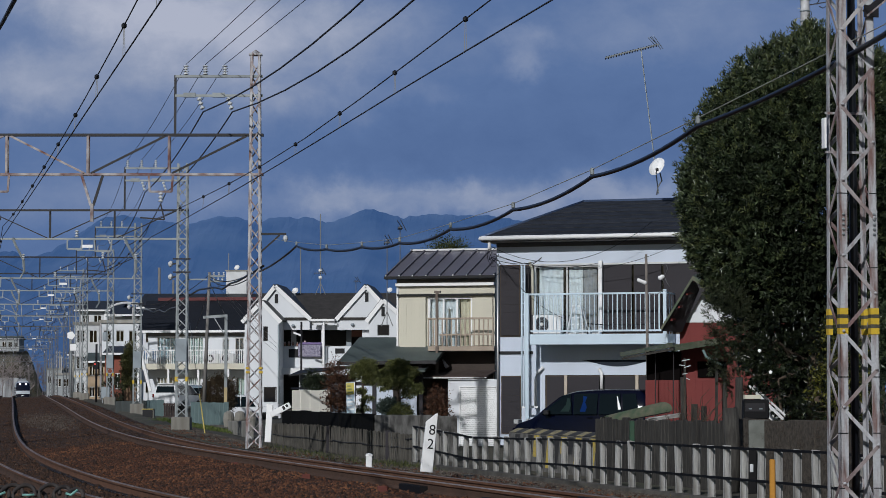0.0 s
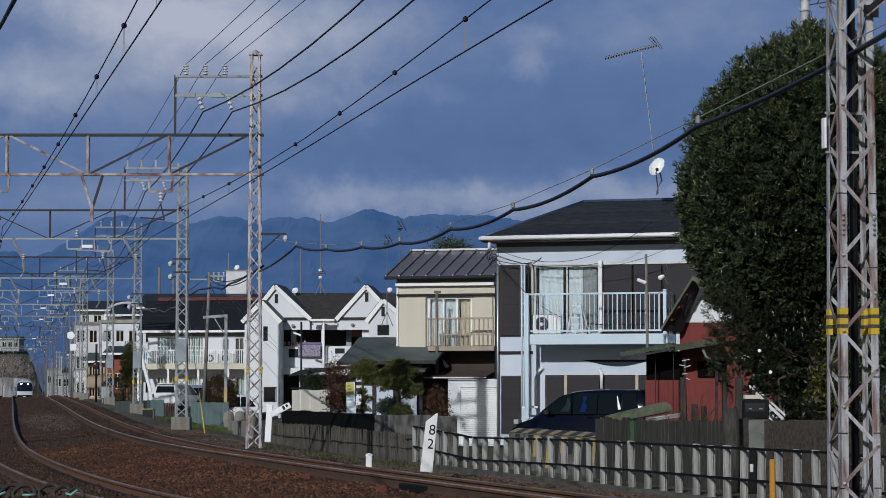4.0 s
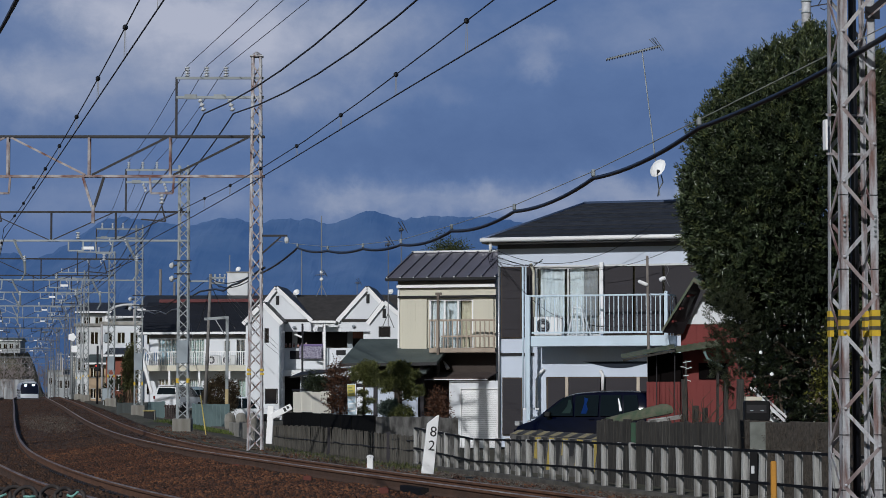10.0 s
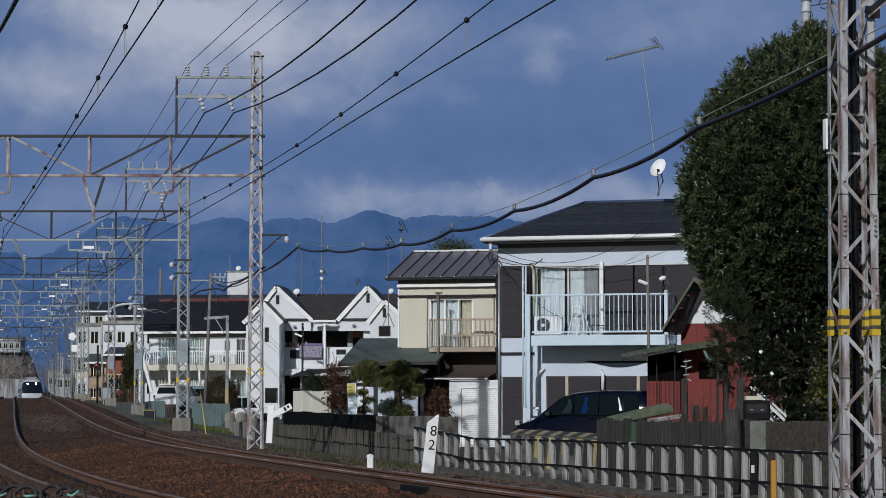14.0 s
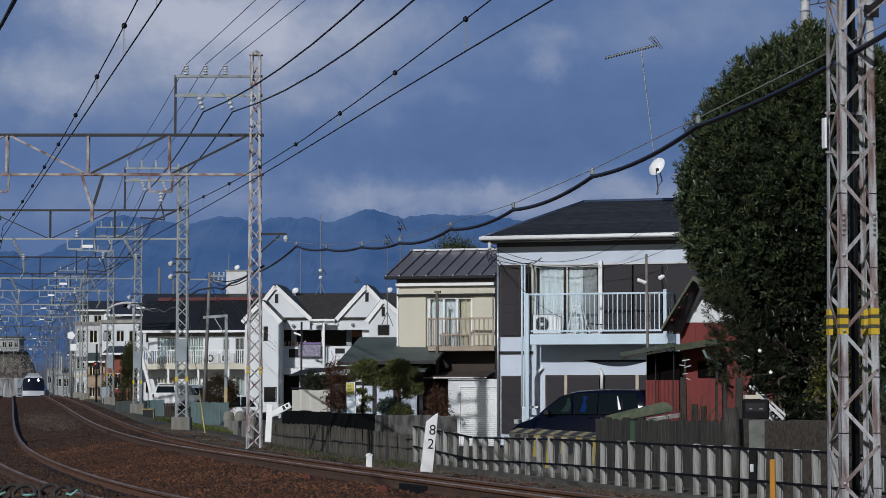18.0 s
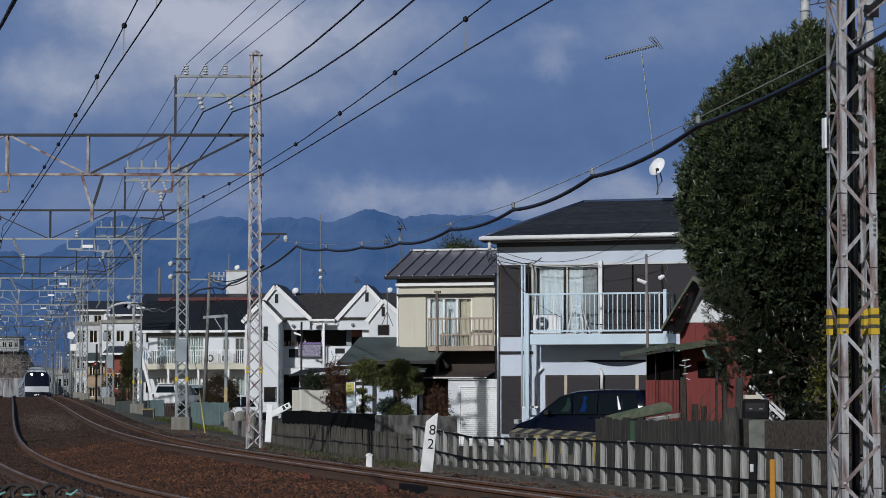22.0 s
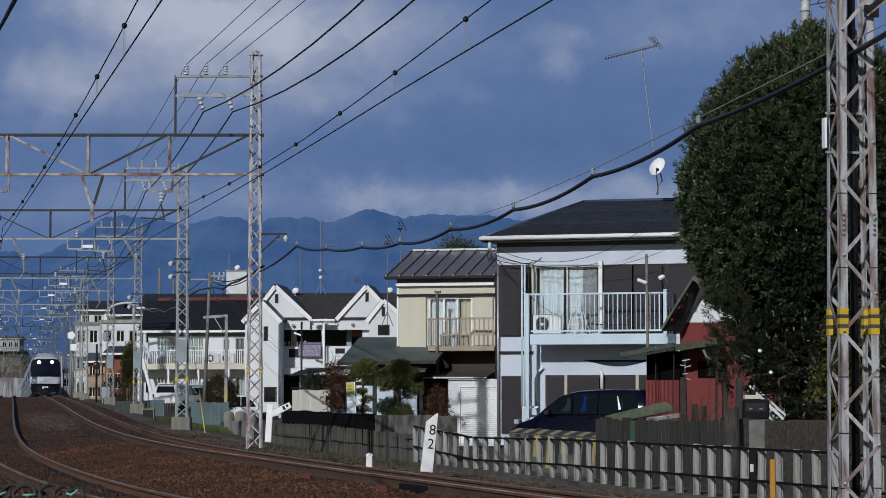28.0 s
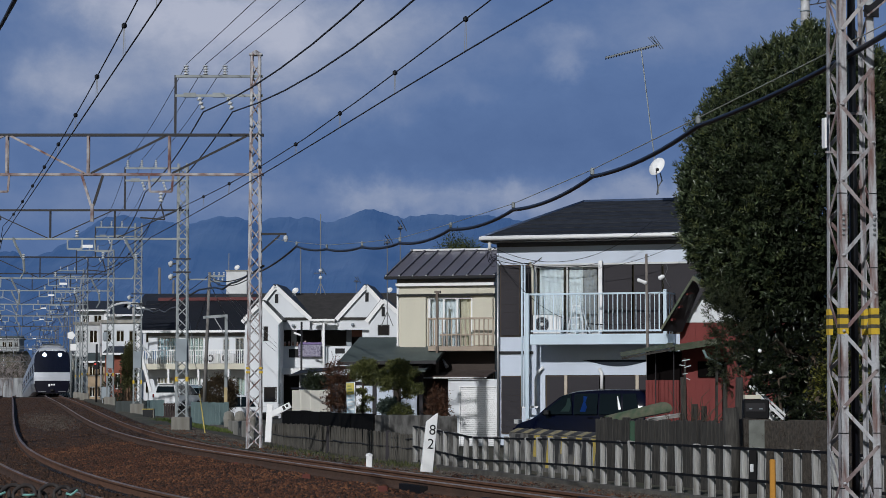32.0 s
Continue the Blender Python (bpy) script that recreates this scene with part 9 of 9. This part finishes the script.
for k in range(13):
    q = (-111.763 + k * 1.6, 618.0 + k * 3, -1.5) if k < 4 else (-108.898 + (k - 4) * .9, 640.0 - 18 * (k - 4), -1.4)
    t = thing("bare_tree", pose(*q), "leafless pale tree beside the line", "tree", "bare trees")
    hgt = 11.5 if k < 4 else 9.0
    tube("trunk", [(0, 0, 0), (.2, 0, hgt * .5), (.0, 0, hgt)], .14, BARE, t, n=5, taper=.03)
    twigs = []
    for j in range(26):
        a, z = rng.uniform(0, 6.28), hgt * rng.uniform(.25, .95)
        v = Vector((math.cos(a), math.sin(a), rng.uniform(.4, 1.2)))
        pts = [Vector((.1, 0, z)) + v * (.55 * q2) + Vector((0, 0, -.03 * q2 * q2)) for q2 in range(4)]
        tube("limb", pts, .06, BARE, t, n=4, taper=.015)
        for q2 in range(6):
            p = pts[1].lerp(pts[3], rng.random())
            twigs.append((p, p + Vector((rng.uniform(-.7, .7), rng.uniform(-.5, .5), rng.uniform(.1, .9)))))
    tagged(bars("twig_spray", twigs, .03, BARE, t), kind="stuff")


def weeds(name, x0, x1, D0, D1, n, size, label, seed, level, material=GRASS):
    rng2 = np.random.default_rng(seed)
    s = rng2.random(n)
    D = D0 + (D1 - D0) * s + rng2.normal(size=n) * .35
    X = x0 + (x1 - x0) * s + rng2.normal(size=n) * .35
    Z = level(D, X - track_x(D))
    t = thing(name, Matrix.Identity(4), label, "grass", kind="stuff")
    P = np.stack([X, D, Z], 1)
    leaves("blades", P, np.tile(np.array([[0, 0, 1.0]]), (n, 1)), size, material, t, seed, .12, .1, .35)
    return t


weeds("grass", -11.026, -7.7, 98, 89, 5200, .13, "patch of fresh green grass by the masts", 91, ground_level, leafmat("fresh_grass", (0.045, 0.075, 0.015), (0.15, 0.18, 0.045), .6, .3))
weeds("grass", -0.976, -0.513, 58, 44, 2000, .10, "tufts of grass along the fence foot", 92, ground_level)
weeds("grass", -4.24, -1.573, 62, 46, 700, .10, "sparse weeds on the track shoulder", 93, ground_level)
weeds("grass", 2.209, 4.198, 44, 34, 420, .13, "dry weeds by the fence posts", 94, ground_level, leafmat("dry_weed", (0.07, 0.062, 0.03), (0.18, 0.15, 0.075), .8, .2))
# dry creeper on the wall
cr_ = thing("creeper", Matrix.Identity(4), "dry brown creeper twigs clinging to the wall", "creeper")
rng = random.Random(77)
a0, a1 = Vector((5.302, 43.2, 0)), Vector((6.885, 36.3, 0))
CREEPER = mat("dry_creeper_stem", (0.055, 0.040, 0.028), .95, var=.3)
for k in range(210):
    s = rng.random()
    p = a0.lerp(a1, s) + Vector((0, -.05, rng.uniform(-.4, .7)))
    pts = [p]
    for j in range(5):
        pts.append(pts[-1] + Vector((rng.uniform(-.08, .09), -.004, rng.uniform(-.03, .09))))
    if pts[-1].z < .8:
        tube("twig", pts, .0028, CREEPER, cr_, n=4)

# lattice phone mast behind the tree
t = thing("radio_mast", pose(14.265, 95.0, 0), "pale grey tubular radio mast behind the tree", "mast")
tube("pole", [(0, 0, 0), (0, 0, 15.6), (-.02, 0, 17.98)], .24, mat("pale_weathered_mast", (0.50, 0.51, 0.53), .6, var=.3, scale=10, second=(0.24, 0.23, 0.23), mix=.7), t, n=10, taper=.15)
for z in (15.75, 16.15, 16.6, 17.1):
    lathe("collar", [(.20, 0), (.23, .03), (.20, .06)], GREY_BOX, t, n=10, m=Matrix.Translation((0, 0, z)))
bar("arm", (.1, 0, 16.42), (.95, -.1, 16.55), .04, DARK_STEEL, t)
tube("loop_aerial", [(.45, 0, 16.45), (.62, 0, 16.75), (.85, 0, 16.72), (.92, 0, 16.45), (.70, 0, 16.30), (.55, 0, 16.38)], .022, DARK_STEEL, t, n=5)
tube("loop_aerial", [(.30, 0, 16.85), (.42, 0, 17.05), (.60, 0, 16.95)], .02, DARK_STEEL, t, n=5)
for x, z in ((-.34, 15.9), (-.30, 16.3)):
    bar("step_bolt", (x, 0, z), (.0, 0, z), .03, STEEL_NEW, t)


# a tall block beyond the view that shades one stretch of the track
block_house("side_block", -46.0, -43.2, 203.6, 15.5, .3, "grey concrete stair block close beside the second track", CONCRETE, 4, 1, 5.2, None)

# ---------- train ----------
def train_car(first):
    """A coach 20 m long; its rails' level is z = 0, its front at y = 0 and its length along +y."""
    t = thing("train_car", pose(0, 0, 0), "white and navy express train with lit headlights" if first else "silver-white train coach behind the leading car", "train", "train cars")
    side = [(1.05 * x_, z_) for x_, z_ in [(-1.20, .25), (-1.40, .95), (-1.43, 1.6), (-1.42, 2.6), (-1.33, 3.35), (-1.05, 3.78), (-.5, 3.96), (.5, 3.96), (1.05, 3.78), (1.33, 3.35), (1.42, 2.6), (1.43, 1.6), (1.40, .95), (1.20, .25)]]
    secs = [(.0, .93, .87, 0), (.12, .97, .91, 0), (.45, .99, .96, 0), (1.0, 1.0, .985, 0), (1.8, 1.0, 1.0, 0), (19.6, 1, 1, 0), (19.7, .97, .98, 0)] if first else [(0.1, .97, .98, 0), (.2, 1, 1, 0), (19.5, 1, 1, 0), (19.6, .97, .98, 0)]
    vs, fs = [], []
    k = len(side)
    for y, sx, sz, _ in secs:
        for x, z in side:
            rake = 0.0
            if first and y < 1.0:
                rake = .55 * max(0, z - 1.3) / 2.6 * (1 - y) - .12 * math.cos(x) * (1 - y)
            vs.append((x * sx, y + rake, .25 + (z - .25) * sz))
    for i in range(len(secs) - 1):
        for j in range(k):
            a, b = i * k + j, i * k + (j + 1) % k
            fs.append((b, a, a + k, b + k))
    fs += [tuple(range(k)), tuple(range(len(secs) * k - 1, (len(secs) - 1) * k - 1, -1))]
    body = mesh_ob("body", vs, fs, TRAIN_WHITE, t, smooth=False)
    if first:
        body.data.materials.append(TRAIN_NAVY)
        for f in body.data.polygons:
            if f.center.y < .75 and (f.center.z < 1.1 or 1.9 < f.center.z < 3.55):
                f.material_index = 1
    box("roof", (-.95, .95), (1.6, 19.3), (3.86, 4.02), TRAIN_GREY, t, "grey roof with equipment", c=.05)
    for y in (5.0, 13.0):
        part("roof_unit", chamfer_box(-.75, .75, y, y + 2.6, 4.02, 4.26, .06), TRAIN_GREY, t)
    for sx in (-1, 1):
        for q in range(8):
            y = 2.6 + q * 2.05
            box("side_window", (sx * 1.475, sx * 1.505), (y, y + 1.5), (1.75, 2.55), TRAIN_GLASS, t)
        box("side_stripe", (sx * 1.495, sx * 1.512), (1.8, 19.2), (1.28, 1.46), TRAIN_NAVY, t)
    for y in (3.4, 16.2):
        bg = new("bogie")
        bg.parent = t
        box("bogie_frame", (-1.0, 1.0), (y - 1.4, y + 1.4), (.45, .62), BLACK_MET, bg)
        for yy in (y - 1.05, y + 1.05):
            for sx in (-1, 1):
                o = lathe("wheel", [(.43, -.06), (.43, .06)], DARK_STEEL, bg, n=16)
                o.matrix_basis = pose(sx * .55, yy, .43, 0, 90, 0)
    if first:
        def face(name, zs, ws, material, lift, label=""):
            v, f = [], []
            for z, w_ in zip(zs, ws):
                for q in range(9):
                    x = 1.05 * w_ * (q / 4 - 1)
                    rk = .55 * max(0, z - 1.3) / 2.6 - .12 * math.cos(x)
                    v.append((x, rk - lift, z))
            n = len(zs)
            for i in range(n - 1):
                for q in range(8):
                    a = i * 9 + q
                    f.append((a, a + 1, a + 10, a + 9))
            m = len(v)
            v += [(x, y + .03, z) for x, y, z in v]
            f += [tuple(reversed([i + m for i in q])) for q in f]
            edge = list(range(9)) + [9 * i + 8 for i in range(1, n)] + [9 * (n - 1) + q for q in range(7, -1, -1)] + [9 * i for i in range(n - 2, 0, -1)]
            f += [(edge[i], edge[(i + 1) % len(edge)] , edge[(i + 1) % len(edge)] + m, edge[i] + m)[::-1] for i in range(len(edge))]
            return mesh_ob(name, v, f, material, t, label)
        face("windscreen", (1.84, 2.3, 2.9, 3.32, 3.56), (1.355, 1.36, 1.32, 1.20, .86), TRAIN_GLASS, .05, "tall dark windscreen")
        face("white_band", (1.16, 1.45, 1.84), (1.34, 1.35, 1.355), TRAIN_WHITE, .055, "broad white band")
        face("lower_mask", (.20, .5, 1.16), (1.10, 1.22, 1.34), TRAIN_NAVY, .05, "dark navy lower front")
        for sx in (-1, 1):
            o = lathe("headlight", [(.15, 0), (.15, .03), (.09, .06)], LAMP_GLOW, t, "lit white headlight", n=16)
            o.matrix_basis = pose(sx * .60, .30, 3.25, 78, 0, 0)
        o = lathe("top_lamp", [(.05, 0), (.05, .05)], SIGN_WHITE, t, n=10)
        o.matrix_basis = pose(0, .45, 3.62, 78, 0, 0)
        for k2 in range(3):
            box("white_bar", (-.30 + k2 * .2, -.16 + k2 * .2), (-.19, -.178), (.78 - (k2 == 0) * .08, .90), SIGN_WHITE, t)
        for sx in (-1, 1):
            bar("skirt_edge", (sx * 1.30, -.06, 1.08), (sx * 1.10, -.06, .30), .03, TRAIN_WHITE, t)
        bar("skirt_edge", (-1.10, -.14, .28), (1.10, -.14, .28), .03, TRAIN_GREY, t)
        part("coupler", chamfer_box(-.14, .14, -.35, .1, .3, .5, .03), BLACK_MET, t)
        part("skirt_step", chamfer_box(-.8, .8, -.12, .05, .12, .24, .02), BLACK_MET, t)
    # pantograph
    if not first:
        pg = new("pantograph")
        pg.parent = t
        for sx in (-.5, .5):
            bar("arm", (sx, 9, 4.05), (sx * .7, 9.8, 4.5), .04, DARK_STEEL, pg)
            bar("arm", (sx * .7, 9.8, 4.5), (sx * .9, 9.0, 4.9), .04, DARK_STEEL, pg)
        bar("bow", (-.9, 9, 4.92), (.9, 9, 4.92), .05, DARK_STEEL, pg)
    return t


CARS = [train_car(True), train_car(False)]
for _ in range(4):
    CARS.append(copy_thing(CARS[1], pose(0, 0, 0)))
# how far the train's front is ahead of the camera, in time
train_front = polyline_curve([0, 6, 11, 17, 20, 25, 28, 32], [512, 440, 385, 331, 305, 264, 235, 196])


def car_pose(d):
    s = float(track_x(d + 15) - track_x(d + 2)) / 13
    r = (float(rail_z(d + 15)) - float(rail_z(d + 2))) / 13
    return pose(float(track_x(d)), d, float(rail_z(d)), math.degrees(math.atan(r)), 0, math.degrees(math.atan(-s)))


def motions():
    times = [i * .5 for i in range(65)]
    for k, car in enumerate(CARS):
        walk(car, [(t, car_pose(float(train_front(t)) + 19.9 * k)) for t in times])
    # clouds drift slowly to the right
    walk(cloud_sheet, [(t, pose(0, 0, 0, 0, 0, -.95 * t / 32)) for t in (0, 8, 16, 24, 32)])
    # the tree behind the roofs bends in the wind
    if SWAYING:
        walk(SWAYING[0], [(t, SWAYING[1] @ pose(0, 0, 0, 0, a, 0)) for t, a in ((0, -1.5), (3, -1), (6, 0), (9, -1.6), (13, -1.2), (16, .5), (19, 1.2), (23, 2.2), (28, 2.0), (32, 2.4))])


motions()
